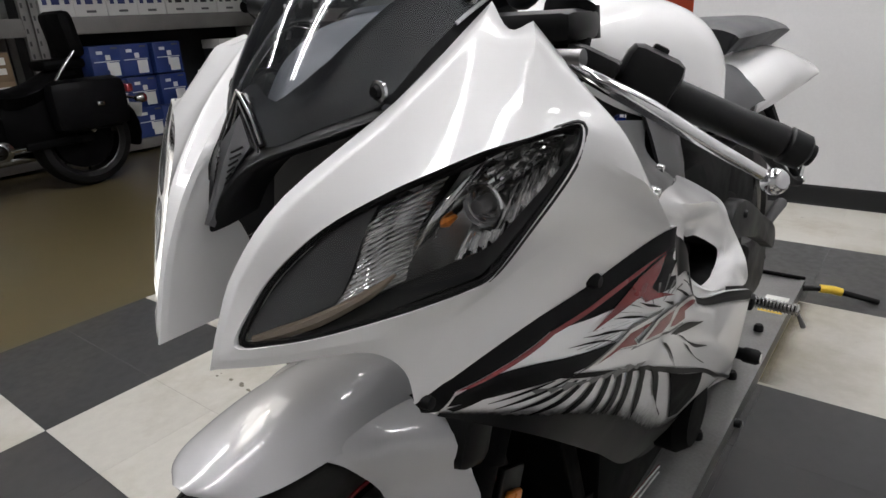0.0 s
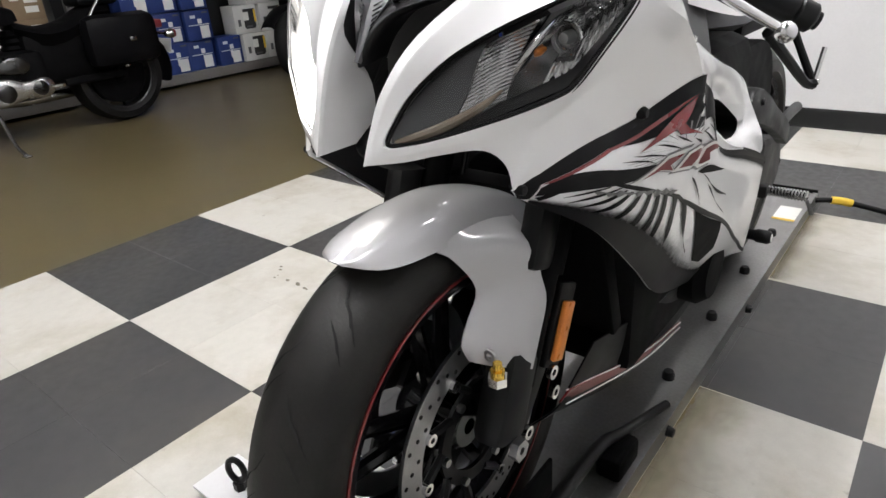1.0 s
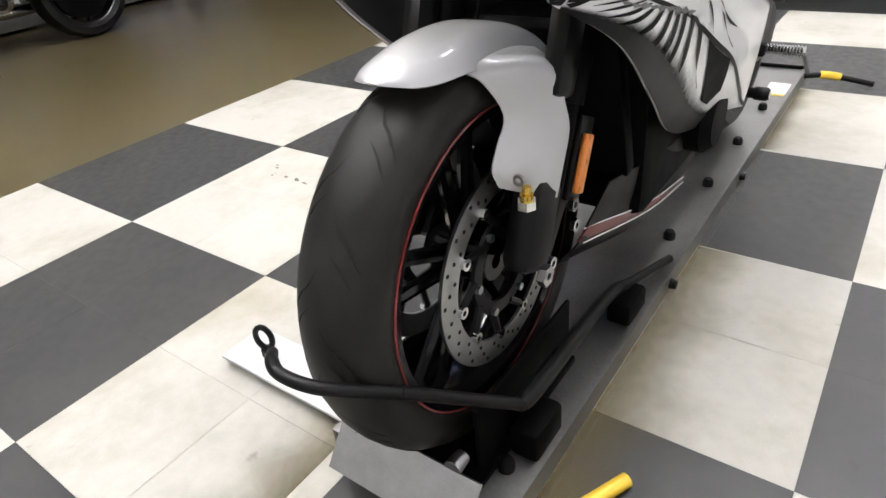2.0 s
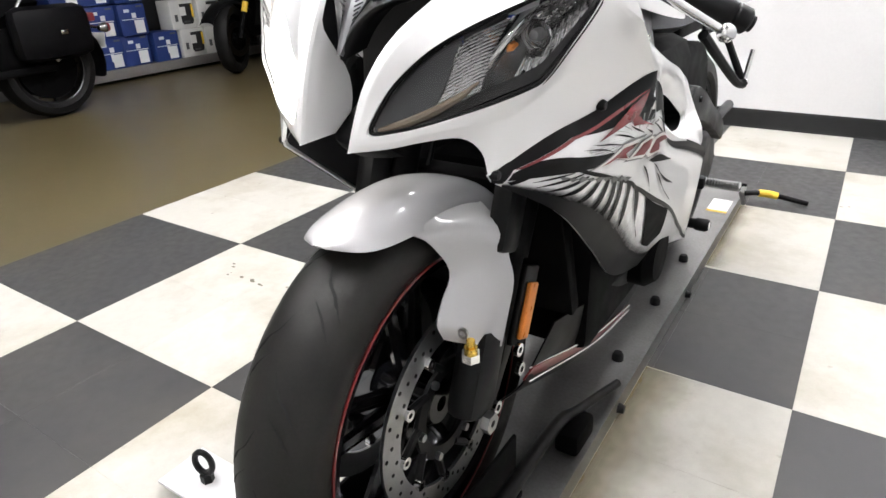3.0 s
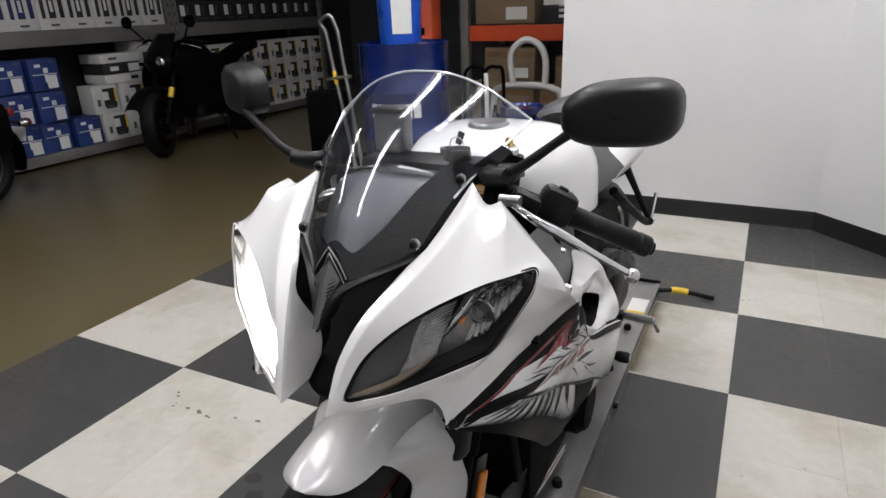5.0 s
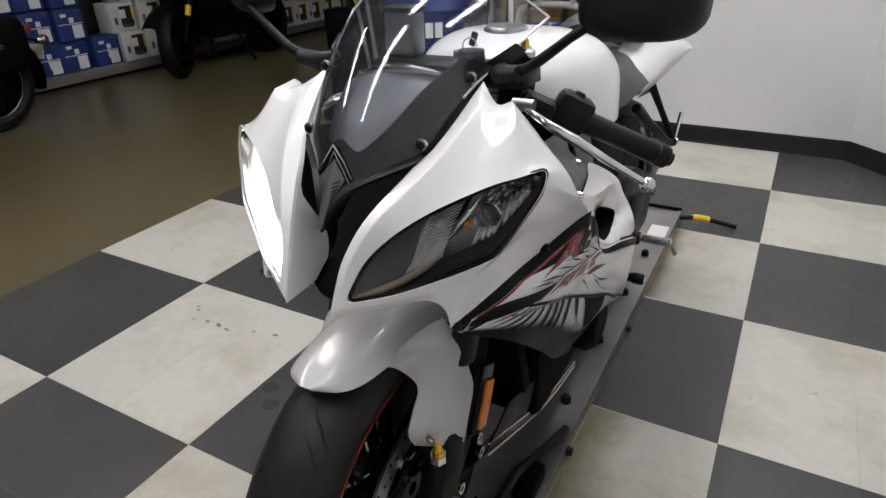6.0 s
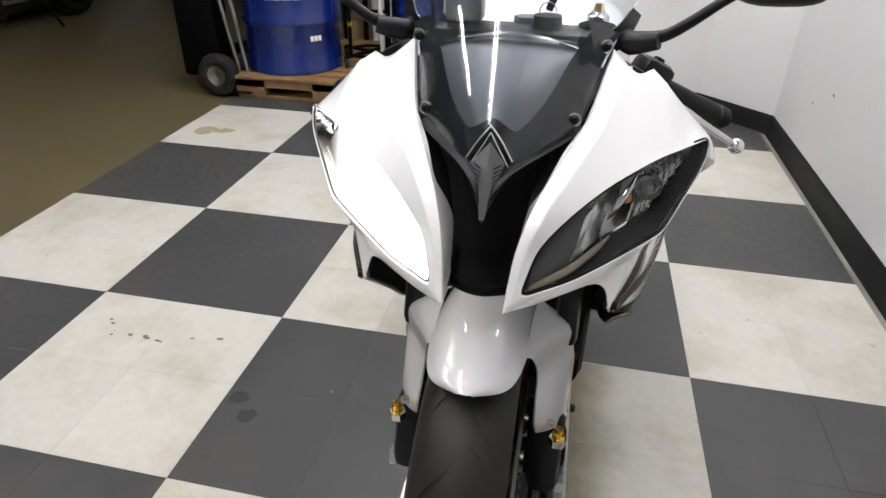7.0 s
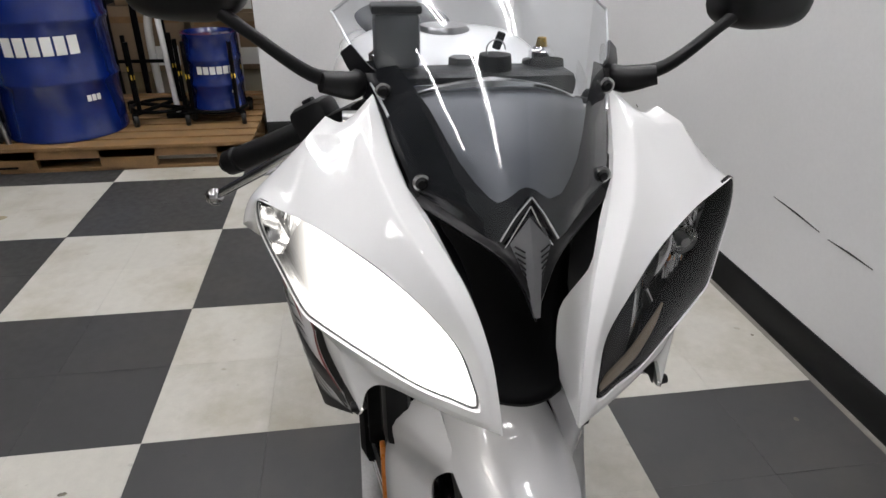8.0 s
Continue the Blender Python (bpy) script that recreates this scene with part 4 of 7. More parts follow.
    for line, w in PLUME:
        a, b, c = line
        part("feather_stroke", fl(decal([(a[0] - w * 0.5, a[1]), (b[0] - w * 0.7, b[1]), (c[0], c[1])], [(a[0] + w * 0.5, a[1] + 0.004), (b[0] + w * 0.7, b[1] + 0.02), (c[0] + 0.001, c[1] + 0.006)], 8, 0.0015, 2)), M_INK, side)
    q = random.Random(5)
    for k in range(9):
        a0 = 0.12 + 0.02 * k
        part("ink_splash", fl(decal_poly([(a0, 0.62 + 0.03 * q.random()), (a0 + 0.018, 0.635 + 0.02 * q.random()), (a0 + 0.004, 0.67 + 0.03 * q.random()), (a0 - 0.006, 0.655)], 0.0017)), M_GREYINK, side)
    part("fairing_bolt", fl(lathe([(0.0, 0.004), (0.005, 0.004), (0.007, 0.0), (0.007, -0.006), (0.0, -0.006)], 12, "x", (0.2165, 0.020, 0.773), closed=False)), M_BLACK, bike)
    part("tip_bolt", fl(lathe([(0.0, 0.004), (0.005, 0.003), (0.006, -0.004), (0.0, -0.004)], 12, "x", (0.162, -0.142, 0.726), closed=False)), M_BLACK, bike)
    # white intermediate cowl with its black opening
    outer = [(0.256, 0.045, 0.843), (0.215, 0.215, 0.812), (0.178, 0.345, 0.786), (0.200, 0.388, 0.761), (0.223, 0.390, 0.745), (0.231, 0.410, 0.712), (0.236, 0.452, 0.672), (0.252, 0.432, 0.652), (0.252, 0.440, 0.619), (0.252, 0.290, 0.660), (0.243, 0.190, 0.700), (0.245, 0.116, 0.792)]
    crease = [(0.253, 0.095, 0.822), (0.244, 0.200, 0.797), (0.237, 0.270, 0.780), (0.233, 0.320, 0.764), (0.231, 0.352, 0.748), (0.230, 0.392, 0.712), (0.233, 0.425, 0.675), (0.245, 0.405, 0.660), (0.250, 0.405, 0.635), (0.251, 0.270, 0.672), (0.241, 0.175, 0.720), (0.243, 0.140, 0.772)]
    inner = [(0.231, 0.206, 0.758), (0.224, 0.240, 0.745), (0.222, 0.275, 0.736), (0.222, 0.304, 0.724), (0.221, 0.350, 0.703), (0.222, 0.392, 0.680), (0.226, 0.375, 0.668), (0.232, 0.335, 0.671), (0.240, 0.290, 0.680), (0.244, 0.230, 0.695), (0.238, 0.182, 0.735), (0.235, 0.192, 0.752)]
    A, C, Bq = cr(outer, 4, True), cr(crease, 4, True), cr(inner, 4, True)
    rows = [[a.lerp(b, f) for a, b in zip(A, C)] for f in (0, 0.33, 0.67, 1)] + [[a.lerp(b, f) + Vector((0.004 * math.sin(math.pi * f), 0, 0)) for a, b in zip(C, Bq)] for f in (0.33, 0.67, 1)]
    lin = [Bq, [b + Vector((-0.035, 0.0, 0)) for b in Bq], [b.lerp(sum(Bq, Vector()) / len(Bq), 0.95) + Vector((-0.037, 0, 0)) for b in Bq]]
    part("opening_lining", fl(grid_mesh(lin, close_v=True)), M_MATTBLACK, bike, "black lining of the cowl opening")
    part("intermediate_cowl", fl(thick(grid_mesh(rows, close_v=True), 0.003)), M_WHITE, bike, "white intermediate cowl with an opening")
    inside = [[(0.190, 0.010, 0.905), (0.165, 0.140, 0.885), (0.150, 0.300, 0.860)], [(0.222, 0.018, 0.868), (0.195, 0.140, 0.850), (0.156, 0.290, 0.825)], [(0.249, 0.036, 0.832), (0.211, 0.214, 0.808), (0.174, 0.343, 0.782)]]
    part("inner_panel", fl(thick(grid_mesh(patch_rows(inside, 5, 5)), 0.003)), M_GREYPANEL, bike, "grey inner fairing panel")
    for p in ((0.250, 0.052, 0.846), (0.181, 0.268, 0.812)):
        part("panel_bolt", fl(lathe([(0, 0.005), (0.004, 0.004), (0.006, -0.003), (0, -0.003)], 10, "x", p, closed=False)), M_CHROME, bike)
    frm = [[(0.150, 0.260, 0.900), (0.150, 0.360, 0.880), (0.140, 0.450, 0.830)], [(0.158, 0.300, 0.840), (0.160, 0.400, 0.800), (0.150, 0.470, 0.760)], [(0.165, 0.330, 0.780), (0.168, 0.410, 0.750), (0.160, 0.470, 0.700)]]
    part("frame_cover", fl(thick(grid_mesh(patch_rows(frm, 5, 5)), 0.004)), M_GREYPANEL, bike, "dark grey frame cover")
    # belly pan
    belly = [
        [(0.050, 0.03, 0.235), (0.105, 0.04, 0.300), (0.125, 0.05, 0.350), (0.135, 0.10, 0.40)],
        [(0.060, 0.25, 0.195), (0.125, 0.26, 0.235), (0.150, 0.27, 0.310), (0.165, 0.28, 0.39)],
        [(0.060, 0.48, 0.180), (0.125, 0.49, 0.215), (0.155, 0.50, 0.290), (0.175, 0.50, 0.38)],
        [(0.050, 0.70, 0.190), (0.105, 0.70, 0.220), (0.140, 0.69, 0.280), (0.160, 0.66, 0.36)],
    ]
    bp = part("belly_pan", fl(thick(grid_mesh(patch_rows(belly, 6, 6)), 0.003)), M_BLACK, bike, "black belly pan with a red stripe")
    red = [[(0.113, 0.037, 0.318), (0.125, 0.046, 0.342)], [(0.146, 0.25, 0.276), (0.150, 0.26, 0.292)], [(0.152, 0.44, 0.250), (0.155, 0.45, 0.258)]]
    for dz in (-0.006, 0.006):
        part("belly_pinstripe", fl(tube([(p[0][0] * 0.5 + p[1][0] * 0.5 + 0.002, p[0][1] * 0.5 + p[1][1] * 0.5, (p[0][2] + p[1][2]) * 0.5 + dz * w) for p, w in zip(red, (2.2, 1.5, 1.0))], 0.0014, 6, 5)), M_WHITE, bp, "white pinstripe")
    part("belly_stripe", fl(thick(grid_mesh(patch_rows(red, 5, 3)), 0.003)), M_RED, bp, "dark red stripe")
part("radiator", boxed((0.30, 0.03, 0.26), (0, 0.115, 0.52), 0.006, turn_m(18)), M_MATTBLACK, bike, "black radiator behind the wheel")
part("engine_block", boxed((0.33, 0.36, 0.34), (0, 0.36, 0.46), 0.03), M_MATTBLACK, bike, "black engine")
part("engine_cover", lathe([(0.0, 0.03), (0.05, 0.028), (0.065, 0.01), (0.065, -0.02), (0.0, -0.02)], 24, "x", (0.185, 0.42, 0.40), closed=False), M_MATTBLACK, bike)
part("frame_spar", boxed((0.34, 0.46, 0.16), (0, 0.46, 0.70), 0.04), M_MATTBLACK, bike, "black aluminium frame")

# ---- front wheel ----
AX, AZ = -0.113, 0.354
wheel = part("front_wheel", lathe([(0.212, -0.050), (0.226, -0.054), (0.232, -0.046), (0.216, -0.036), (0.205, 0.0), (0.216, 0.036), (0.232, 0.046), (0.226, 0.054), (0.212, 0.050), (0.198, 0.0)], 64, "x", (0, AX, AZ)), M_GLOSSBLACK, bike, "black cast front wheel with red rim tape")
prof = [(0.222, -0.045), (0.228, -0.053), (0.245, -0.060), (0.265, -0.061), (0.281, -0.053), (0.292, -0.038), (0.298, -0.020), (0.300, 0.0),
        (0.298, 0.020), (0.292, 0.038), (0.281, 0.053), (0.265, 0.061), (0.245, 0.060), (0.228, 0.053), (0.222, 0.045), (0.219, 0.0)]
tyre = part("tyre", lathe(prof, 72, "x", (0, AX, AZ)), M_RUBBER, wheel, "black sport tyre with angled grooves")


def tread(u):
    """Tyre radius at a width u."""
    return 0.3003 - 0.0052 * (u / 0.02) ** 2 * 0.42 - 0.0075 * max(0.0, (abs(u) - 0.03) / 0.02) ** 2


def groove(pts, w, sx):
    """One cut in the tread, at the top of the wheel."""
    rows = []
    line = cr([(x, a, 0) for x, a in pts], 4)
    for k, p in enumerate(line):
        u, a = sx * p.x, p.y
        r = tread(u) + 0.0006
        d = Vector((0, math.cos(a), math.sin(a)))
        tng = Vector((0.5, -math.sin(a), math.cos(a))).normalized()
        c = Vector((u, 0, 0)) + d * r
        side_v = d.cross(tng).normalized()
        g = w * min(1.0, 0.35 + 1.3 * min(k, len(line) - 1 - k) / len(line) * 2)
        rows.append([c - side_v * g, c + side_v * g])
    bm = grid_mesh(rows)
    me = bpy.data.meshes.new("tread_groove")
    bm.to_mesh(me)
    bm.free()
    me.materials.append(M_GROOVE)
    return me


CUTS = {sx: (groove([(0.004, 0.0), (0.016, 0.075), (0.030, 0.120), (0.046, 0.215), (0.056, 0.300)], 0.0021, sx), groove([(0.012, 0.16), (0.030, 0.22), (0.044, 0.30)], 0.0017, sx)) for sx in (-1, 1)}
for k in range(28):
    for me in CUTS[1 if k % 2 else -1]:
        ob = new("tread_groove", me)
        ob.parent = tyre
        ob.matrix_basis = pose(0, AX, AZ, 360 * k / 28, 0, 0)
for sx in (-1, 1):
    part("rim_tape", lathe([(0.2275, sx * 0.0545), (0.2305, sx * 0.0535), (0.2305, sx * 0.0560), (0.2275, sx * 0.0565)], 64, "x", (0, AX, AZ)), M_RED, wheel, "thin red rim tape")
part("hub", lathe([(0.030, -0.055), (0.036, -0.05), (0.036, 0.05), (0.030, 0.055), (0.012, 0.055), (0.012, -0.055)], 24, "x", (0, AX, AZ)), M_GLOSSBLACK, wheel)
for k in range(5):
    a = 2 * math.pi * k / 5 + 0.35
    for da in (-0.16, 0.16):
        p0 = (0, AX + 0.03 * math.cos(a + da * 2), AZ + 0.03 * math.sin(a + da * 2))
        p1 = (0, AX + 0.208 * math.cos(a + da), AZ + 0.208 * math.sin(a + da))
        part("spoke", tube([p0, p1], [0.014, 0.010], 8, smooth=4), M_GLOSSBLACK, wheel)
for sx in (-1, 1):
    disc = part("brake_disc", lathe([(0.118, sx * 0.064), (0.155, sx * 0.064), (0.155, sx * 0.069), (0.118, sx * 0.069)], 64, "x", (0, AX, AZ)), M_STEEL, wheel, "drilled steel brake disc")
    bm = bmesh.new()
    for k in range(60):
        a = 2 * math.pi * k / 60
        r = (0.127, 0.137, 0.147)[k % 3]
        lathe([(0.0, sx * 0.0697), (0.0032, sx * 0.0697), (0.0032, sx * 0.0685), (0, sx * 0.0685)], 6, "x", (0, AX + r * math.cos(a), AZ + r * math.sin(a)), bm, closed=False)
    part("disc_hole", bm, M_GROOVE, disc)
    carrier = part("disc_carrier", lathe([(0.058, sx * 0.062), (0.078, sx * 0.062), (0.078, sx * 0.068), (0.058, sx * 0.068)], 40, "x", (0, AX, AZ)), M_BLACK, disc)
    for k in range(10):
        a = 2 * math.pi * k / 10 + 0.1
        part("carrier_arm", rod((sx * 0.066, AX + 0.074 * math.cos(a - 0.25), AZ + 0.074 * math.sin(a - 0.25)), (sx * 0.067, AX + 0.112 * math.cos(a), AZ + 0.112 * math.sin(a)), 0.006, 6), M_BLACK, disc)
    for k in range(10):
        a = 2 * math.pi * k / 10 + 0.1
        part("rivet", lathe([(0.004, sx * 0.066), (0.0085, sx * 0.066), (0.0085, sx * 0.0745), (0.004, sx * 0.0745)], 14, "x", (0, AX + 0.113 * math.cos(a), AZ + 0.113 * math.sin(a))), M_CHROME, disc)
    for k in range(6):
        a = 2 * math.pi * k / 6
        part("disc_bolt", lathe([(0, sx * 0.066), (0.006, sx * 0.066), (0.006, sx * 0.075), (0, sx * 0.075)], 8, "x", (0, AX + 0.072 * math.cos(a), AZ + 0.072 * math.sin(a)), closed=False), M_STEEL, disc)

# ---- fork, calipers, fender ----
RAKE = math.tan(radians(24))
for sx in (-1, 1):
    fx = sx * 0.105

    def on_fork(z, dx=0.0, dy=0.0):
        return (fx + dx, -0.105 + (z - 0.33) * RAKE + dy, z)

    fork = part("fork_leg", rod(on_fork(0.42), on_fork(0.60), 0.0215, 20), M_MATTBLACK, bike, "black inverted fork leg")
    part("outer_tube", rod(on_fork(0.56), on_fork(0.99), 0.027, 20), M_MATTBLACK, fork, "black outer fork tube")
    part("axle_clamp", boxed((0.050, 0.072, 0.135), (fx, -0.096, 0.420), 0.018, turn_m(-22)), M_BLACK, fork, "black cast axle clamp")
    part("axle_nut", lathe([(0.006, sx * 0.128), (0.016, sx * 0.128), (0.016, sx * 0.140), (0.006, sx * 0.140)], 6, "x", (0, AX, AZ)), M_STEEL, fork)
    part("damping_adjuster", lathe([(0, 0.010), (0.006, 0.010), (0.006, 0.0), (0.009, 0.0), (0.009, -0.008), (0, -0.008)], 12, "z", (sx * 0.120, -0.135, 0.488), closed=False), M_GOLD, fork, "gold damping adjuster")
    part("adjuster_base", lathe([(0, 0.006), (0.013, 0.006), (0.013, -0.006), (0, -0.006)], 6, "z", (sx * 0.120, -0.135, 0.474), closed=False), M_CHROME, fork)
    part("fork_cap", lathe([(0.0, 0.016), (0.008, 0.016), (0.010, 0.004), (0.024, 0.002), (0.026, -0.03), (0, -0.03)], 20, "z", (fx, 0.200, 0.988), closed=False), M_BLACK, fork, "black fork cap")
    part("preload_nut", lathe([(0, 0.012), (0.006, 0.011), (0.008, 0.0), (0, 0.0)], 6, "z", (fx, 0.200, 1.008), closed=False), M_GOLD, fork, "gold preload nut")
    part("preload_collar", lathe([(0.0, 0.008), (0.010, 0.008), (0.0125, 0.004), (0.0165, 0.002), (0.0165, -0.006), (0.0, -0.006)], 18, "z", (fx, 0.200, 1.000), closed=False), M_ALLOY, fork, "silver collar under the preload nut")
    cal = part("brake_caliper", boxed((0.048, 0.062, 0.125), (sx * 0.092, -0.052, 0.392), 0.014, turn_m(-38)), M_BLACK, bike, "black radial brake caliper")
    for p in ((sx * 0.128, -0.022, 0.420), (sx * 0.128, -0.016, 0.383), (sx * 0.118, -0.070, 0.345)):
        part("caliper_bolt", lathe([(0.005, sx * 0.0), (0.0105, 0), (0.0105, sx * 0.007), (0.005, sx * 0.007)], 14, "x", p), M_CHROME, cal)
    part("reflector", boxed((0.008, 0.028, 0.085), (sx * 0.1315, 0.006, 0.471), 0.003, turn_m(-24)), M_ORANGE, bike, "amber side reflector")
    part("reflector_bracket", boxed((0.010, 0.045, 0.12), (sx * 0.122, 0.010, 0.476), 0.003, turn_m(-24)), M_BLACK, bike)
    part("brake_hose", tube([(sx * 0.095, -0.03, 0.46), (sx * 0.085, 0.04, 0.56), (sx * 0.075, 0.09, 0.70), (sx * 0.06, 0.10, 0.86)], 0.005, 8), M_BLACK, bike)

FEN = []
for th, hw, drop, rr in ((-26, 0.010, 0.003, 0.335), (-23.3, 0.042, 0.014, 0.334), (-18, 0.058, 0.026, 0.332), (-6, 0.067, 0.038, 0.328), (9, 0.072, 0.048, 0.326), (28, 0.072, 0.052, 0.326), (48, 0.068, 0.048, 0.326), (62, 0.055, 0.040, 0.324)):
    row = []
    for k in range(-4, 5):
        f = k / 4
        r = rr - drop * abs(f) ** 2.6
        a = radians(th)
        row.append((hw * math.copysign(abs(f) ** 0.8, f), AX + r * math.sin(a), AZ + r * math.cos(a)))
    FEN.append(row)
fender = part("front_fender", thick(grid_mesh(patch_rows(FEN, 6, 3)), 0.003), M_FENDER, bike, "silver white front fender")
for sx in (-1, 1):
    cover_c = [
        [(0.061, -0.166, 0.645), (0.064, -0.115, 0.652), (0.067, -0.062, 0.648), (0.070, -0.017, 0.636), (0.064, -0.010, 0.634)],
        [(0.072, -0.146, 0.626), (0.096, -0.102, 0.632), (0.113, -0.068, 0.628), (0.118, -0.048, 0.622), (0.100, -0.042, 0.620)],
        [(0.081, -0.118, 0.579), (0.100, -0.093, 0.579), (0.119, -0.064, 0.579), (0.128, -0.046, 0.579), (0.110, -0.040, 0.577)],
        [(0.083, -0.140, 0.548), (0.104, -0.108, 0.541), (0.124, -0.068, 0.538), (0.131, -0.038, 0.540), (0.112, -0.032, 0.538)],
        [(0.085, -0.157, 0.522), (0.106, -0.125, 0.508), (0.125, -0.085, 0.497), (0.131, -0.055, 0.494), (0.112, -0.049, 0.492)],
        [(0.088, -0.149, 0.496), (0.106, -0.128, 0.484), (0.125, -0.093, 0.466), (0.131, -0.072, 0.455), (0.112, -0.066, 0.453)],
    ]
    rows = []
    for line in cover_c:
        pts = [Vector((sx * p[0], p[1], p[2])) for p in line]
        rows.append(cr(pts[:4], 4) + [pts[3].lerp(pts[4], 0.3), pts[4]])
    cols = [cr([r[j] for r in rows], 4) for j in range(len(rows[0]))]
    part("fork_cover", thick(grid_mesh([[c[i] for c in cols] for i in range(len(cols[0]))]), 0.003), M_FENDER, fender, "white lower fork cover of the fender")
    part("fork_guard", boxed((0.034, 0.054, 0.140), (sx * 0.114, -0.020, 0.646), 0.014, turn_m(-20)), M_BLACK, bike, "black plastic fork guard")
    part("cover_clip", lathe([(0.004, -0.002), (0.008, -0.002), (0.008, 0.002), (0.004, 0.002)], 14, "y", (sx * 0.108, -0.133, 0.503)), M_STEEL, fender)

# ---- handlebars, levers, mirrors ----
part("top_yoke", boxed((0.27, 0.075, 0.032), (0, 0.165, 0.972), 0.012), M_BLACK, bike, "black top yoke")
part("steering_nut", lathe([(0, 0.012), (0.018, 0.012), (0.020, -0.02), (0, -0.02)], 6, "z", (0, 0.200, 0.984), closed=False), M_MIDGREY, bike)
part("ignition_lock", lathe([(0, 0.016), (0.020, 0.014), (0.024, -0.02), (0, -0.02)], 20, "z", (0.034, 0.160, 0.992), closed=False), M_BLACK, bike, "ignition lock with the key in it")
part("key", boxed((0.011, 0.005, 0.022), (0.038, 0.160, 1.022), 0.0024, turn_m(0, 20)), M_BLACK, bike, "black ignition key")
part("key_ring", tube([(0.034 + 0.012 * math.cos(a), 0.156, 1.012 + 0.012 * math.sin(a)) for a in np.linspace(0, 5.6, 8)], 0.001, 6), M_STEEL, bike)
for sx in (-1, 1):
    bar0, bar1 = (sx * 0.120, 0.150, 0.950), (sx * 0.330, 0.255, 0.842)
    B0, B1 = Vector(bar0), Vector(bar1)
    hb = part("clip_on_bar", rod(bar0, bar1, 0.011, 12), M_BLACK, bike, "black clip-on handlebar")
    part("grip", tube([tuple(B0.lerp(B1, f)) for f in (0.42, 0.44, 0.70, 0.86, 0.88)], [0.016, 0.0175, 0.0165, 0.0175, 0.016], 14, 4), M_BLACK, hb, "black rubber grip")
    part("bar_end", tube([tuple(B0.lerp(B1, f)) for f in (0.88, 0.895, 0.965, 0.985)], [0.012, 0.0185, 0.0175, 0.010], 14, 3), M_BLACK, hb, "black bar end weight")
    part("switch_box", boxed((0.058, 0.046, 0.055), tuple(B0.lerp(B1, 0.33) + Vector((0, 0.0, 0.006))), 0.012, turn_m(0, sx * 27, sx * 26)), M_BLACK, hb, "black switch housing")
    part("switch_button", boxed((0.016, 0.012, 0.012), tuple(B0.lerp(B1, 0.38) + Vector((0, -0.004, 0.036))), 0.003, turn_m(0, sx * 27, sx * 26)), M_DARKGREY, hb)
    part("lever_perch", boxed((0.045, 0.034, 0.028), tuple(B0.lerp(B1, 0.16) + Vector((0, -0.026, 0.003))), 0.007, turn_m(0, sx * 27, sx * 26)), M_BLACK, hb)
    lv = [(sx * 0.150, 0.105, 0.938), (sx * 0.185, 0.090, 0.926), (sx * 0.225, 0.098, 0.905), (sx * 0.270, 0.112, 0.877), (sx * 0.322, 0.130, 0.845)]
    lever = part("lever", tube(lv, [0.006, 0.0070, 0.0080, 0.0060, 0.0050], 10, 6), M_ALLOY, bike, "satin alloy lever with a ball end")
    part("lever_ball", lathe([(0.0115 * math.sin(a), -0.0115 * math.cos(a)) for a in np.linspace(0, math.pi, 9)], 16, "z", lv[-1], closed=False), M_ALLOY, lever)
    part("adjuster", lathe([(0, -0.016), (0.009, -0.016), (0.009, 0.016), (0, 0.016)], 14, "x", (sx * 0.142, 0.108, 0.945), closed=False), M_STEEL, lever)
    # mirror
    root = (sx * 0.148, 0.030, 1.006)
    mb = part("mirror", tube([(sx * 0.135, 0.05, 1.004), (sx * 0.146, 0.022, 1.003), (sx * 0.175, 0.008, 1.010)], [0.012, 0.0145, 0.010], 12, 4), M_BLACK, bike, "black rear view mirror")
    part("stalk", tube([root, (sx * 0.185, 0.012, 1.018), (sx * 0.235, 0.012, 1.055), (sx * 0.262, 0.016, 1.075)], [0.0095, 0.0072, 0.0060, 0.007], 10, 6), M_BLACK, mb, "black mirror stalk")
    rows = []
    for k in range(9):
        v = k / 8
        depth = 0.058 * math.cos(v * math.pi / 2) ** 0.6
        sc = 0.25 + 0.75 * math.sin(v * math.pi / 2) ** 0.55 if v else 0.02
        row = []
        for j in range(28):
            a = 2 * math.pi * j / 28
            ex = 0.68
            cx = math.copysign(abs(math.cos(a)) ** ex, math.cos(a)) * 0.068
            cz = math.copysign(abs(math.sin(a)) ** ex, math.sin(a)) * 0.040
            cz *= 1.0 - 0.12 * (-math.cos(a))
            row.append(Vector((sx * (0.306 + cx * sc), 0.050 - depth + (0.35 if sx > 0 else 0.62) * (0.306 + cx * sc - 0.24), (1.088 if sx > 0 else 1.100) + cz * sc + 0.02 * cx * sc)))
        rows.append(row)
    part("shell", grid_mesh(rows, close_v=True), M_BLACK, mb, "black mirror shell")
    bm = bmesh.new()
    bm.faces.new([bm.verts.new(p) for p in rows[-1]])
    part("mirror_glass", bm, M_CHROME, mb, "mirror glass")

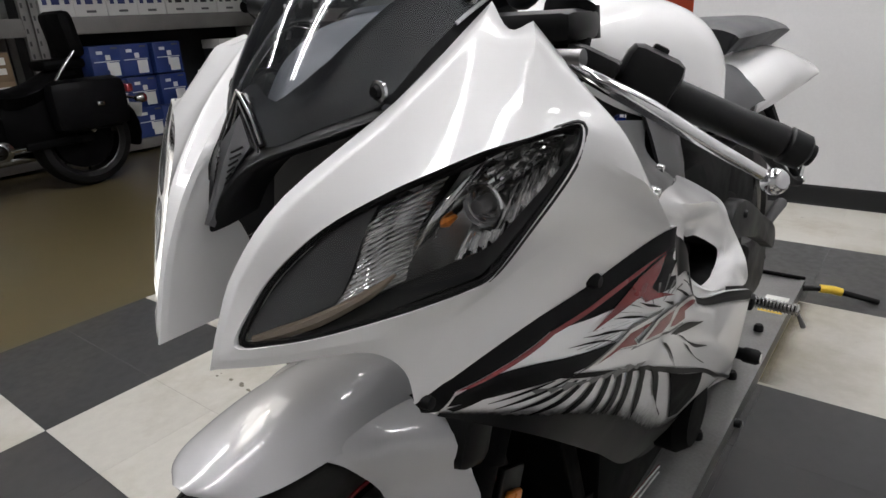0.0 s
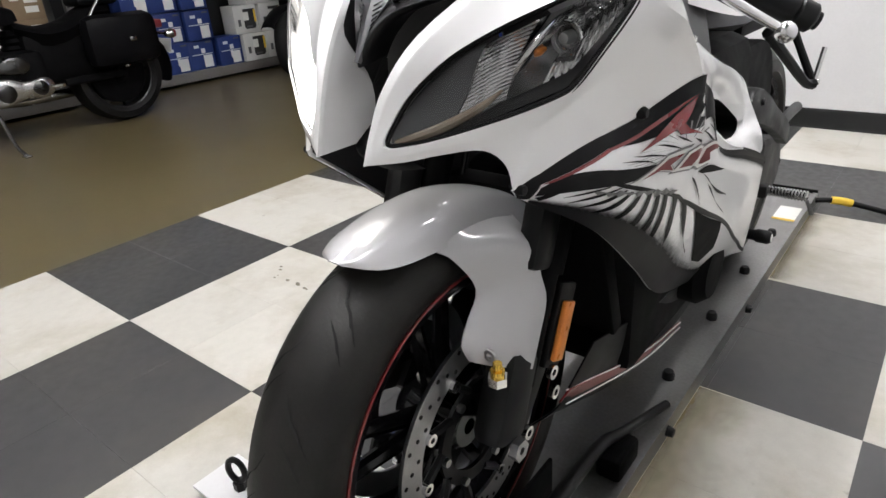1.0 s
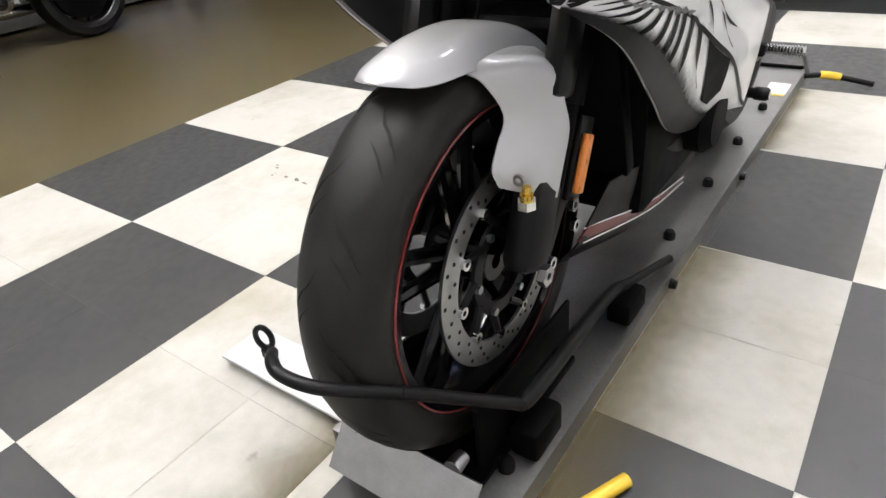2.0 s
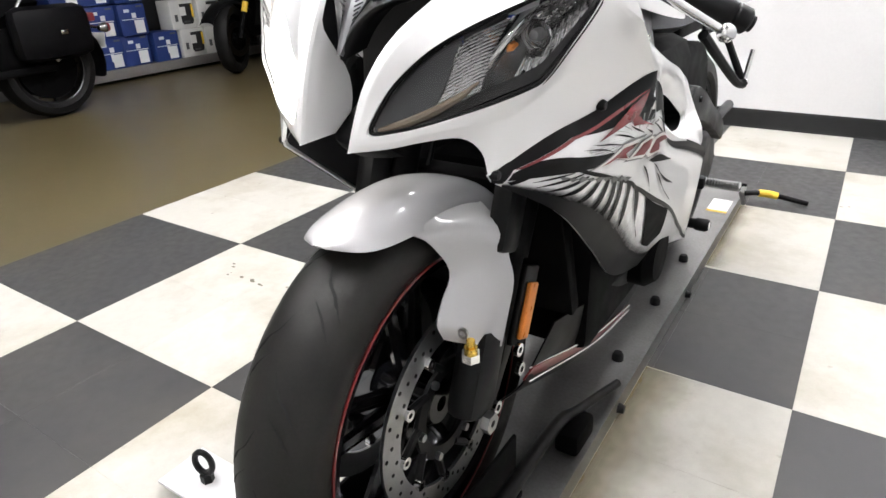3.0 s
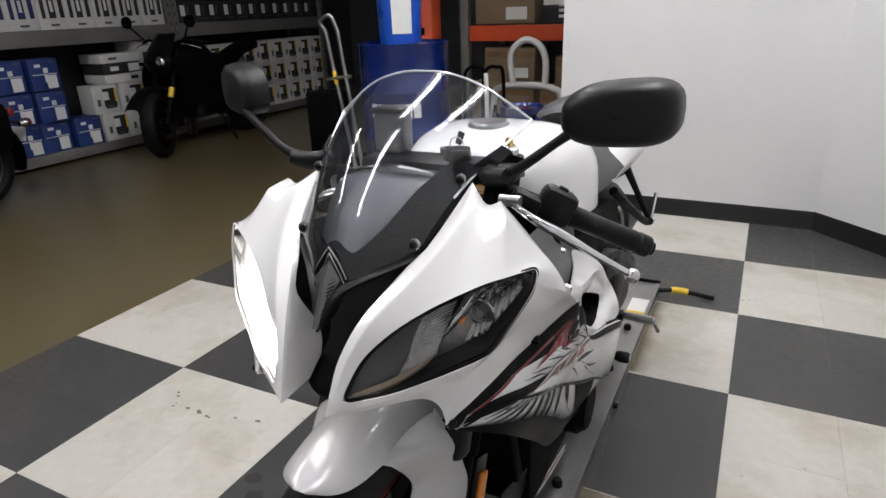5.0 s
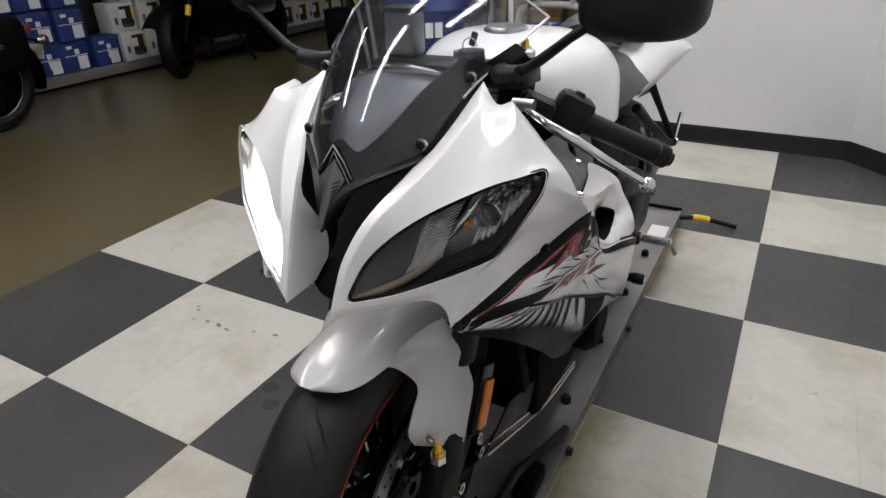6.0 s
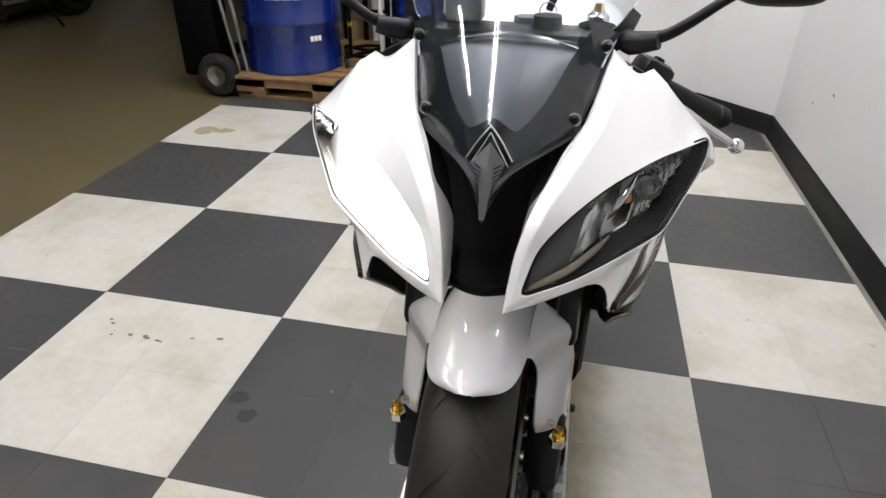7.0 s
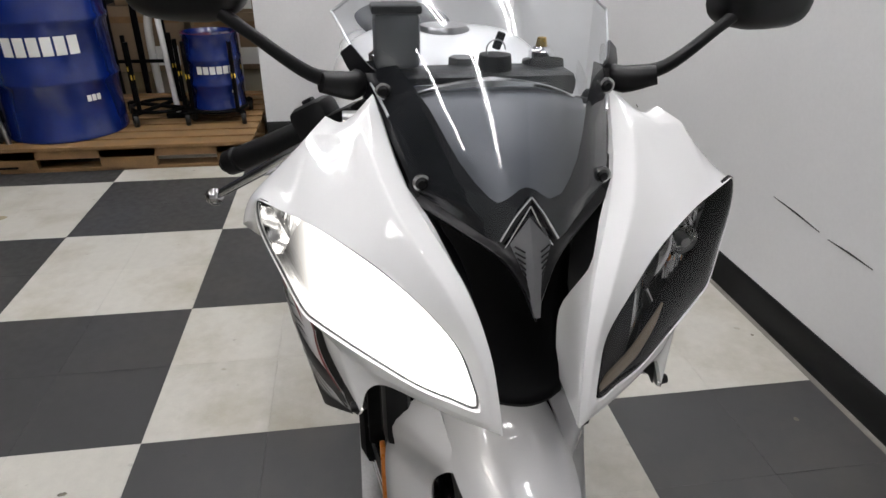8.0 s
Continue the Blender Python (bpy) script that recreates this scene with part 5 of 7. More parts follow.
# ---- tank, seat, tail, rear wheel ----
TANK = []
for y, hw, zt, zb in ((0.235, 0.070, 0.955, 0.92), (0.262, 0.125, 0.984, 0.88), (0.34, 0.165, 1.004, 0.85), (0.44, 0.180, 1.004, 0.83), (0.53, 0.178, 0.986, 0.82), (0.61, 0.152, 0.946, 0.82), (0.69, 0.090, 0.885, 0.83)):
    row = []
    for k in range(13):
        a = math.pi * k / 12
        c, s = math.cos(a), math.sin(a)
        row.append((hw * math.copysign(abs(c) ** 0.62, c), y, zb + (zt - zb) * s ** 0.55))
    TANK.append(row)
tank = part("fuel_tank", grid_mesh(patch_rows(TANK, 5, 2)), M_WHITE, bike, "pearl white fuel tank")
part("tank_cap", lathe([(0, 0.006), (0.036, 0.006), (0.040, 0.0), (0.040, -0.01), (0, -0.01)], 28, "z", (0, 0.37, 1.006), closed=False), M_STEEL, tank, "steel filler cap")
SEAT = [[(x * w, y, z - 0.075 * abs(x) ** 3.5) for x in (-1, -0.85, -0.5, 0, 0.5, 0.85, 1)] for y, w, z in ((0.62, 0.090, 0.862), (0.72, 0.135, 0.862), (0.84, 0.150, 0.874), (0.96, 0.150, 0.872), (1.06, 0.148, 0.852), (1.13, 0.135, 0.815))]
part("rider_seat", thick(grid_mesh(patch_rows(SEAT, 5, 4)), 0.05), M_VINYL, bike, "dark grey vinyl rider seat")
PIL = [[(x * w, y, z - d * abs(x) ** 4) for x in (-1, -0.88, -0.5, 0, 0.5, 0.88, 1)] for y, w, z, d in ((0.955, 0.090, 0.935, 0.02), (1.00, 0.112, 0.950, 0.03), (1.16, 0.124, 0.954, 0.03), (1.34, 0.112, 0.942, 0.03), (1.40, 0.080, 0.928, 0.03))]
part("pillion_seat", thick(grid_mesh(patch_rows(PIL, 5, 4)), 0.05), M_VINYL, bike, "dark grey vinyl pillion seat")
for sx in (-1, 1):
    TAIL = [
        [(sx * 0.060, 0.93, 0.850), (sx * 0.120, 0.93, 0.835), (sx * 0.140, 0.92, 0.790), (sx * 0.132, 0.91, 0.772)],
        [(sx * 0.050, 1.06, 0.884), (sx * 0.125, 1.06, 0.868), (sx * 0.156, 1.06, 0.822), (sx * 0.148, 1.06, 0.780)],
        [(sx * 0.050, 1.20, 0.890), (sx * 0.130, 1.20, 0.872), (sx * 0.162, 1.22, 0.828), (sx * 0.154, 1.22, 0.786)],
        [(sx * 0.050, 1.33, 0.874), (sx * 0.130, 1.33, 0.855), (sx * 0.166, 1.36, 0.814), (sx * 0.158, 1.36, 0.790)],
        [(sx * 0.050, 1.42, 0.855), (sx * 0.130, 1.42, 0.838), (sx * 0.166, 1.46, 0.806), (sx * 0.158, 1.47, 0.794)],
    ]
    part("tail_cowl", thick(grid_mesh(patch_rows(TAIL, 5, 5)), 0.004), M_WHITE, bike, "pearl white tail cowl")
part("tail_top", boxed((0.12, 0.42, 0.03), (0, 1.22, 0.868), 0.012, turn_m(-4)), M_WHITE, bike, "white top of the tail between the cowls")
part("tail_underside", boxed((0.20, 0.62, 0.06), (0, 1.16, 0.765), 0.02), M_BLACK, bike)
RY, RZ = 1.227, 0.365
rw = part("rear_wheel", lathe([(0.21, -0.075), (0.226, -0.08), (0.232, -0.07), (0.20, 0.0), (0.232, 0.07), (0.226, 0.08), (0.21, 0.075), (0.19, 0)], 48, "x", (0, RY, RZ)), M_GLOSSBLACK, bike, "black rear wheel")
part("tyre", lathe([(0.22, -0.07), (0.24, -0.09), (0.27, -0.088), (0.30, -0.06), (0.314, -0.02), (0.314, 0.02), (0.30, 0.06), (0.27, 0.088), (0.24, 0.09), (0.22, 0.07), (0.21, 0)], 56, "x", (0, RY, RZ)), M_RUBBER, rw, "wide black rear tyre")
part("hub", lathe([(0.02, -0.08), (0.05, -0.07), (0.05, 0.07), (0.02, 0.08)], 24, "x", (0, RY, RZ)), M_GLOSSBLACK, rw)
for k in range(5):
    a = 2 * math.pi * k / 5
    part("spoke", rod((0, RY + 0.04 * math.cos(a), RZ + 0.04 * math.sin(a)), (0, RY + 0.21 * math.cos(a), RZ + 0.21 * math.sin(a)), 0.016, 8), M_GLOSSBLACK, rw)
for sx in (-1, 1):
    part("swingarm", tube([(sx * 0.10, 0.72, 0.43), (sx * 0.12, 0.95, 0.42), (sx * 0.12, 1.23, 0.365)], [0.04, 0.035, 0.025], 10, 5), M_MATTBLACK, bike)
    part("rear_set", boxed((0.02, 0.14, 0.16), (sx * 0.16, 0.80, 0.46), 0.01, turn_m(-20)), M_MATTBLACK, bike, "black footrest bracket")
    prof = [(0.0, sx * 0.190)]
    for k in range(13):
        x = sx * (0.195 + 0.0065 * k)
        prof += [(0.0095, x), (0.0125, x + sx * 0.002), (0.0125, x + sx * 0.004), (0.0095, x + sx * 0.006)]
    peg = part("footpeg", lathe(prof + [(0.0, sx * 0.281)], 12, "x", (0, 0.84, 0.415), closed=False), M_CHROME, bike, "knurled steel rider footpeg")
    part("peg_clevis", boxed((0.05, 0.03, 0.03), (sx * 0.175, 0.835, 0.415), 0.006), M_BLACK, peg)
    part("feeler_bolt", tube([(sx * 0.276, 0.842, 0.408), (sx * 0.281, 0.875, 0.378), (sx * 0.283, 0.906, 0.353)], [0.004, 0.0045, 0.006], 8, 3), M_STEEL, peg, "bent steel feeler bolt")
    slider = part("frame_slider", lathe([(0.0, sx * 0.120), (0.012, sx * 0.120), (0.012, sx * 0.205), (0.015, sx * 0.210), (0.015, sx * 0.232), (0.011, sx * 0.238), (0.0, sx * 0.238)], 18, "x", (0, 0.746, 0.343), closed=False), M_BLACK, bike, "black frame slider")
    part("slider_cap", lathe([(0.0, sx * 0.2395), (0.008, sx * 0.2390), (0.009, sx * 0.2375), (0.0, sx * 0.2370)], 16, "x", (0, 0.746, 0.343), closed=False), M_LABEL, slider, "pale end cap")
    peg = part("pillion_peg_bracket", tube([(sx * 0.140, 0.88, 0.750), (sx * 0.165, 0.96, 0.690), (sx * 0.195, 1.07, 0.615), (sx * 0.208, 1.10, 0.606)], [0.013, 0.0115, 0.0105, 0.014], 8, 4), M_BLACK, bike, "black pillion footrest bracket")
    part("rear_strut", tube([(sx * 0.140, 1.05, 0.770), (sx * 0.168, 1.075, 0.700), (sx * 0.206, 1.102, 0.610)], [0.012, 0.009, 0.010], 8, 4), M_BLACK, peg, "black rear strut of the bracket")
    part("strut_bolt", lathe([(0.0, sx * 0.222), (0.006, sx * 0.221), (0.008, sx * 0.216), (0.008, sx * 0.205), (0.0, sx * 0.205)], 14, "x", (0, 1.102, 0.610), closed=False), M_CHROME, peg, "chrome pivot bolt")
    # heel guard, its strap and the black case behind it
    guard = part("heel_guard", slab([(0.560, 0.640), (0.600, 0.686), (0.680, 0.668), (0.800, 0.615), (0.930, 0.555), (0.970, 0.520), (0.965, 0.490), (0.900, 0.520), (0.780, 0.570), (0.660, 0.610)], sx * 0.178, sx * 0.200, 0.008), M_BLACK, bike, "black heel guard strap")
    part("guard_tab", tube([(sx * 0.172, 0.985, 0.528), (sx * 0.174, 1.06, 0.536), (sx * 0.176, 1.14, 0.540)], [0.011, 0.012, 0.013], 10, 4), M_GREYPANEL, guard, "dark grey rubber tab")
    part("guard_bolt", lathe([(0.0, sx * 0.206), (0.006, sx * 0.205), (0.008, sx * 0.198), (0.0, sx * 0.196)], 12, "x", (0, 0.645, 0.655), closed=False), M_BLACK, guard)
    part("perforated_plate", slab([(0.700, 0.555), (0.760, 0.590), (0.800, 0.545), (0.790, 0.440), (0.730, 0.430)], sx * 0.160, sx * 0.170, 0.004), M_MATTBLACK, bike, "black perforated footrest plate")
    part("side_case", slab([(0.700, 0.560), (0.820, 0.545), (0.960, 0.500), (1.090, 0.475), (1.165, 0.425), (1.175, 0.350), (1.110, 0.318), (0.960, 0.335), (0.820, 0.385), (0.720, 0.440)], sx * 0.100, sx * 0.155, 0.022), M_BLACK, bike, "rounded black plastic case beside the rear wheel")
    part("frame_plate", slab([(0.560, 0.720), (0.700, 0.745), (0.850, 0.740), (0.925, 0.690), (0.950, 0.580), (0.880, 0.520), (0.700, 0.560), (0.600, 0.620)], sx * 0.110, sx * 0.152, 0.015), M_MATTBLACK, bike, "black rear frame plate")
    part("pillion_peg", rod((sx * 0.211, 1.098, 0.618), (sx * 0.218, 1.110, 0.690), 0.0055, 10), M_CHROME, peg, "folded-up steel pillion peg")
part("side_engine", boxed((0.36, 0.30, 0.26), (0, 0.62, 0.55), 0.05), M_MATTBLACK, bike)

# ---- wheel chock on its aluminium track ----
chock = thing("wheel_chock_stand", "aluminium track with black tubular wheel chock under the motorcycle", "wheel chock")
part("track_plate", boxed((0.340, 2.22, 0.006), (1.315, 0.81, 0.047)), M_ALU, chock, "worn aluminium track plate", smooth=False)
for x in (1.148, 1.482):
    part("track_flange", boxed((0.006, 2.22, 0.043), (x, 0.81, 0.0255)), M_ALU, chock, smooth=False)
part("track_lip", boxed((0.014, 2.22, 0.004), (1.478, 0.81, 0.052)), M_ALU, chock, smooth=False)
part("cross_plate", boxed((0.36, 0.105, 0.006), (0.975, -0.215, 0.030)), M_FIXT, chock, "pale painted cross plate", smooth=False)
part("cross_foot", boxed((0.30, 0.06, 0.022), (1.00, -0.205, 0.016)), M_MATTBLACK, chock, smooth=False)
for x, y in ((1.437, -0.215), (1.435, 0.30), (1.433, 0.54), (1.434, 0.84), (1.434, 1.14), (1.434, 1.45)):
    part("track_bolt", lathe([(0, 0.022), (0.010, 0.020), (0.014, 0.012), (0.014, 0.0), (0, 0.0)], 12, "z", (x, y, 0.050), closed=False), M_BLACK, chock, "black plastic bolt cap")
for y in (0.40, 0.98):
    part("side_bolt", lathe([(0, 0.016), (0.010, 0.014), (0.012, 0.0), (0, 0.0)], 12, "x", (1.485, y, 0.026), closed=False), M_BLACK, chock)
part("eye_bolt", tube([(0.880 + 0.017 * math.cos(a), -0.215 + 0.006 * math.cos(a), 0.078 + 0.026 * math.sin(a)) for a in np.linspace(-1.57, 4.71, 12)[:-1]], 0.0062, 8, 3, closed=True), M_BLACK, chock, "black eye bolt")
part("eye_nut", lathe([(0, 0.018), (0.013, 0.018), (0.013, 0.0), (0, 0.0)], 6, "z", (0.880, -0.215, 0.033), closed=False), M_BLACK, chock)
part("front_hoop", tube([(1.253, -0.429, 0.373), (1.275, -0.447, 0.381), (1.304, -0.456, 0.381), (1.349, -0.440, 0.370), (1.389, -0.365, 0.319)], [0.007, 0.0084, 0.0084, 0.0084, 0.0084], 10, 6), M_BLACK, chock, "black tubular wheel hoop")
part("side_bar", tube([(1.389, -0.365, 0.319), (1.448, -0.210, 0.192), (1.455, -0.190, 0.180), (1.453, -0.12, 0.170), (1.432, 0.175, 0.120), (1.445, 0.26, 0.105), (1.472, 0.42, 0.075)], [0.0088, 0.0095, 0.013, 0.0145, 0.013, 0.010, 0.009], 10, 5), M_BLACK, chock, "black side bar running down to the track")
for x in (1.225, 1.410):
    part("cradle_plate", boxed((0.008, 0.30, 0.14), (x, -0.10, 0.12), 0.004), M_MATTBLACK, chock, "black cradle side plate")
part("bar_bracket", boxed((0.05, 0.09, 0.05), (1.452, 0.225, 0.078), 0.01), M_MATTBLACK, chock)
part("bar_bracket", boxed((0.05, 0.09, 0.06), (1.452, -0.145, 0.082), 0.01), M_MATTBLACK, chock)
part("front_ramp", boxed((0.26, 0.09, 0.006), (1.318, -0.325, 0.075), 0.0, turn_m(52)), M_STEEL, chock, "bent steel front plate")
part("cradle_base", boxed((0.22, 0.34, 0.016), (1.3175, -0.12, 0.060), 0.004), M_MATTBLACK, chock)
part("latch_pin", lathe([(0, 0.03), (0.012, 0.028), (0.014, 0.0), (0, 0.0)], 12, "y", (1.40, -0.30, 0.115), closed=False), M_STEEL, chock)
part("pull_handle", tube([(1.500, -0.31, 0.018), (1.545, -0.215, 0.016), (1.592, -0.115, 0.016)], 0.012, 10, 4), M_YELLOW, chock, "yellow tube handle")
part("stand_label", boxed((0.075, 0.14, 0.001), (1.438, 1.66, 0.0506)), M_LABEL, chock, "white printed label on the track", smooth=False)
part("label_band", boxed((0.075, 0.018, 0.001), (1.438, 1.60, 0.0514)), M_YELLOW, chock, smooth=False)
part("end_bracket", boxed((0.33, 0.012, 0.014), (1.32, 1.915, 0.056), 0.003), M_MATTBLACK, chock, smooth=False)
pull = thing("floor_lever", "black lever with a yellow sleeve lying beside the track", "lever")
part("bar", tube([(1.488, 1.855, 0.045), (1.54, 1.868, 0.050), (1.60, 1.893, 0.040), (1.705, 1.924, 0.016)], 0.010, 10, 4), M_BLACK, pull)
part("sleeve", tube([(1.537, 1.868, 0.050), (1.57, 1.882, 0.047), (1.600, 1.893, 0.040)], 0.014, 12, 3), M_YELLOW, pull, "yellow plastic sleeve")

# ---- shelving along the far side ----
SX = -3.75
rng = random.Random(4)


slot_bm = boxed((0.002, 0.014, 0.034))
slot_mesh = bpy.data.meshes.new("slot")
slot_bm.to_mesh(slot_mesh)
slot_bm.free()
slot_mesh.materials.append(M_PEG)


def shelf_bay(y0, y1, levels):
    b = thing("shelf_unit", "grey steel shelving unit loaded with boxed parts", "shelf", (0, 0, 0), 0, "steel shelving")
    for y in (y0, y1):
        for x in (SX + 0.02, SX - 0.58):
            up = part("upright", boxed((0.05, 0.06, 2.5), (x, y, 1.25), 0.004), M_SHELF, b, "slotted grey upright")
            if x > SX:
                for k in range(26):
                    s = new("slot", slot_mesh)
                    s.parent = up
                    s.location = (x + 0.0255, y - 0.012, 0.05 + k * 0.09)
    for z, h in levels:
        sh = part("shelf_board", boxed((0.62, y1 - y0 - 0.06, 0.02), (SX - 0.28, (y0 + y1) / 2, z - 0.01), 0.0), M_SHELF, b, "grey steel shelf", smooth=False)
        part("front_lip", boxed((0.03, y1 - y0 - 0.06, h), (SX + 0.025, (y0 + y1) / 2, z - h / 2 - 0.001), 0.004), M_SHELF, sh)
    part("back_panel", boxed((0.01, y1 - y0, 2.4), (SX - 0.615, (y0 + y1) / 2, 1.25)), M_PEG, b, "dark back panel", smooth=False)
    return b


LEVELS = ((0.115, 0.085), (1.13, 0.13), (2.1, 0.12))
shelf_bay(-1.02, 1.62, LEVELS)
shelf_bay(1.69, 4.10, LEVELS)
shelf_bay(4.17, 6.62, LEVELS)


def carton(name, label, at, size, mat_, front=(), group="", turn=0.0):
    """A box whose front faces +x; front: (y, z, w, h, material) marks, as shares of the face."""
    t = thing(name, label, "box", at, turn, group)
    w, d, h = size
    part("body", boxed((d, w, h), (-d / 2, 0, h / 2), 0.004), mat_, t)
    for k, (fy, fz, fw, fh, fm) in enumerate(front):
        part("printed_mark", boxed((0.002, fw * w, fh * h), (0.0012 + 0.0004 * k, (fy - 0.5) * w, fz * h), 0.0), fm, t, smooth=False)
    part("lid_flap", boxed((d * 0.98, w * 0.98, 0.003), (-d / 2, 0, h + 0.0015), 0.001), mat_, t)
    return t


# marks on the cartons as plain bars
def blue_front():
    return [(0.5, 0.52, 0.84, 0.025, M_LABEL), (0.70, 0.27, 0.36, 0.42, M_LABEL), (0.55, 0.64, 0.16, 0.16, M_LABEL), (0.30, 0.80, 0.20, 0.10, M_LABEL), (0.80, 0.92, 0.22, 0.06, M_MIDGREY)]


def blue_tagged():
    return blue_front() + [(0.52, 0.38, 0.10, 0.24, M_LABEL)]


for k, (y, z) in enumerate(((2.16, 0.115), (2.42, 0.115), (2.68, 0.115), (2.97, 0.115), (2.16, 0.375), (2.42, 0.375), (2.69, 0.375), (2.15, 0.645), (2.405, 0.645), (2.685, 0.645))):
    carton("battery_carton", "blue printed carton with white labels on a grey shelf", (SX + 0.03 - 0.015 * (k % 3), y, z), (0.252, 0.2, 0.256), M_BLUEBOX, blue_tagged() if k % 2 else blue_front(), "blue cartons")


def car_front():
    return [(0.66, 0.55, 0.50, 0.66, M_BLACKBOX), (0.66, 0.24, 0.42, 0.16, M_BLACKBOX), (0.62, 0.24, 0.26, 0.07, M_MIDGREY), (0.50, 0.62, 0.24, 0.30, M_LABEL), (0.20, 0.40, 0.12, 0.24, M_MIDGREY), (0.90, 0.62, 0.08, 0.45, M_YELLOW)]


for y, z in ((3.26, 0.115), (3.53, 0.115), (3.80, 0.115), (3.20, 0.372), (3.50, 0.372), (3.78, 0.372)):
    carton("parts_carton", "white carton printed with black shapes on a grey shelf", (SX + 0.03, y, z), (0.262, 0.2, 0.252), M_WHITEBOX, car_front(), "white cartons")
carton("flat_carton", "flat white carton on stacked white cartons", (SX + 0.03, 3.45, 0.630), (0.42, 0.3, 0.075), M_WHITEBOX, [(0.75, 0.5, 0.2, 0.4, M_BLACKBOX)], "flat cartons")
carton("flat_carton", "flat black carton between white cartons", (SX + 0.025, 3.44, 0.712), (0.41, 0.3, 0.095), M_BLACKBOX, [(0.3, 0.5, 0.22, 0.4, M_LABEL), (0.82, 0.5, 0.3, 0.75, M_LABEL)], "flat cartons")
carton("flat_carton", "flat white carton on a black carton", (SX + 0.03, 3.44, 0.812), (0.43, 0.3, 0.078), M_WHITEBOX, [(0.3, 0.5, 0.2, 0.3, M_MIDGREY)], "flat cartons")
carton("flat_carton", "white carton on top of stacked flat cartons", (SX - 0.02, 3.80, 0.630), (0.26, 0.3, 0.36), M_WHITEBOX, [(0.4, 0.6, 0.3, 0.2, M_BLACKBOX)], "flat cartons")


def block_front(col):
    return [(0.17, 0.60, 0.13, 0.60, col), (0.48, 0.62, 0.24, 0.64, col), (0.48, 0.62, 0.10, 0.30, M_LABEL), (0.82, 0.62, 0.15, 0.62, col), (0.5, 0.12, 0.30, 0.06, M_MIDGREY)]


for row, z in enumerate((1.130, 1.435)):
    for k in range(9):
        y = 1.86 + k * 0.256
        carton("oil_carton", "white carton with dark block print on a grey shelf", (SX + 0.03 - 0.01 * ((k + row) % 2), y, z), (0.250, 0.22, 0.30), M_WHITEBOX, block_front(M_INKBLUE if k < 4 else M_BLACKBOX), "block print cartons")
for k in range(8):
    y = -0.72 + k * 0.29
    for row, z in enumerate((0.115, 0.45, 0.70)):
        if row == 2 and k % 3 == 0:
            continue
        carton("kraft_carton", "grey brown carton with white labels on a grey shelf", (SX + 0.02, y, z), (0.272, 0.22, (0.33, 0.248, 0.20)[row]), M_KRAFT if k % 2 else M_MIDGREY,
               [(0.70, 0.72, 0.34, 0.26, M_LABEL), (0.68, 0.36, 0.34, 0.22, M_LABEL), (0.30, 0.75, 0.22, 0.14, M_LABEL)], "labelled cartons")
    carton("kraft_carton", "grey brown carton with white labels on a grey shelf", (SX + 0.02, y, 1.130), (0.272, 0.22, 0.26), M_WHITEBOX if k % 2 else M_MIDGREY, [(0.66, 0.55, 0.42, 0.4, M_LABEL), (0.25, 0.6, 0.3, 0.5, M_BLACKBOX)], "labelled cartons")
for k in range(11):
    y = 4.32 + k * 0.205
    for row in range(3):
        carton("black_carton", "black carton with a white label on a grey shelf", (SX + 0.03 - 0.012 * rng.random(), y, 1.130 + row * 0.205), (0.198, 0.2, 0.202), M_BLACKBOX,
               [(0.30, 0.60, 0.30, 0.52, M_LABEL), (0.66, 0.62, 0.10, 0.42, M_MIDGREY), (0.62, 0.2, 0.5, 0.05, M_MIDGREY)], "black cartons")
    for row in range(3):
        if k < 9:
            carton("parts_carton", "white carton printed with black shapes on a grey shelf", (SX + 0.03, 4.34 + k * 0.262, 0.115 + row * 0.258), (0.255, 0.2, 0.254), M_WHITEBOX, car_front(), "white cartons")

# ---- parked black cruiser ----
def wheel_set(parent, y, z, r, w, x=0.0, name="wheel", label="black tyre on a dark rim", rim=None):
    wh = part(name, lathe([(r * 0.70, -w * 0.35), (r * 0.74, -w * 0.4), (r * 0.74, w * 0.4), (r * 0.70, w * 0.35)], 40, "x", (x, y, z)), rim or M_RIM, parent, label)
    part("tyre", lathe([(r * 0.72, -w * 0.42), (r * 0.80, -w * 0.52), (r * 0.93, -w * 0.48), (r, -w * 0.2), (r, w * 0.2), (r * 0.93, w * 0.48), (r * 0.80, w * 0.52), (r * 0.72, w * 0.42), (r * 0.70, 0)], 44, "x", (x, y, z)), M_DARKTYRE, wh)
    part("hub", lathe([(0.01, -w * 0.5), (0.05, -w * 0.45), (0.05, w * 0.45), (0.01, w * 0.5)], 20, "x", (x, y, z)), M_MATTBLACK, wh)
    part("brake_plate", lathe([(0.01, -w * 0.22), (r * 0.62, -w * 0.18), (r * 0.62, w * 0.18), (0.01, w * 0.22)], 32, "x", (x, y, z)), M_MATTBLACK, wh)
    for k in range(8):
        a = 2 * math.pi * k / 8
        part("spoke", rod((x, y + 0.04 * math.cos(a), z + 0.04 * math.sin(a)), (x, y + r * 0.72 * math.cos(a), z + r * 0.72 * math.sin(a)), 0.009, 6), M_MATTBLACK, wh)
    return wh


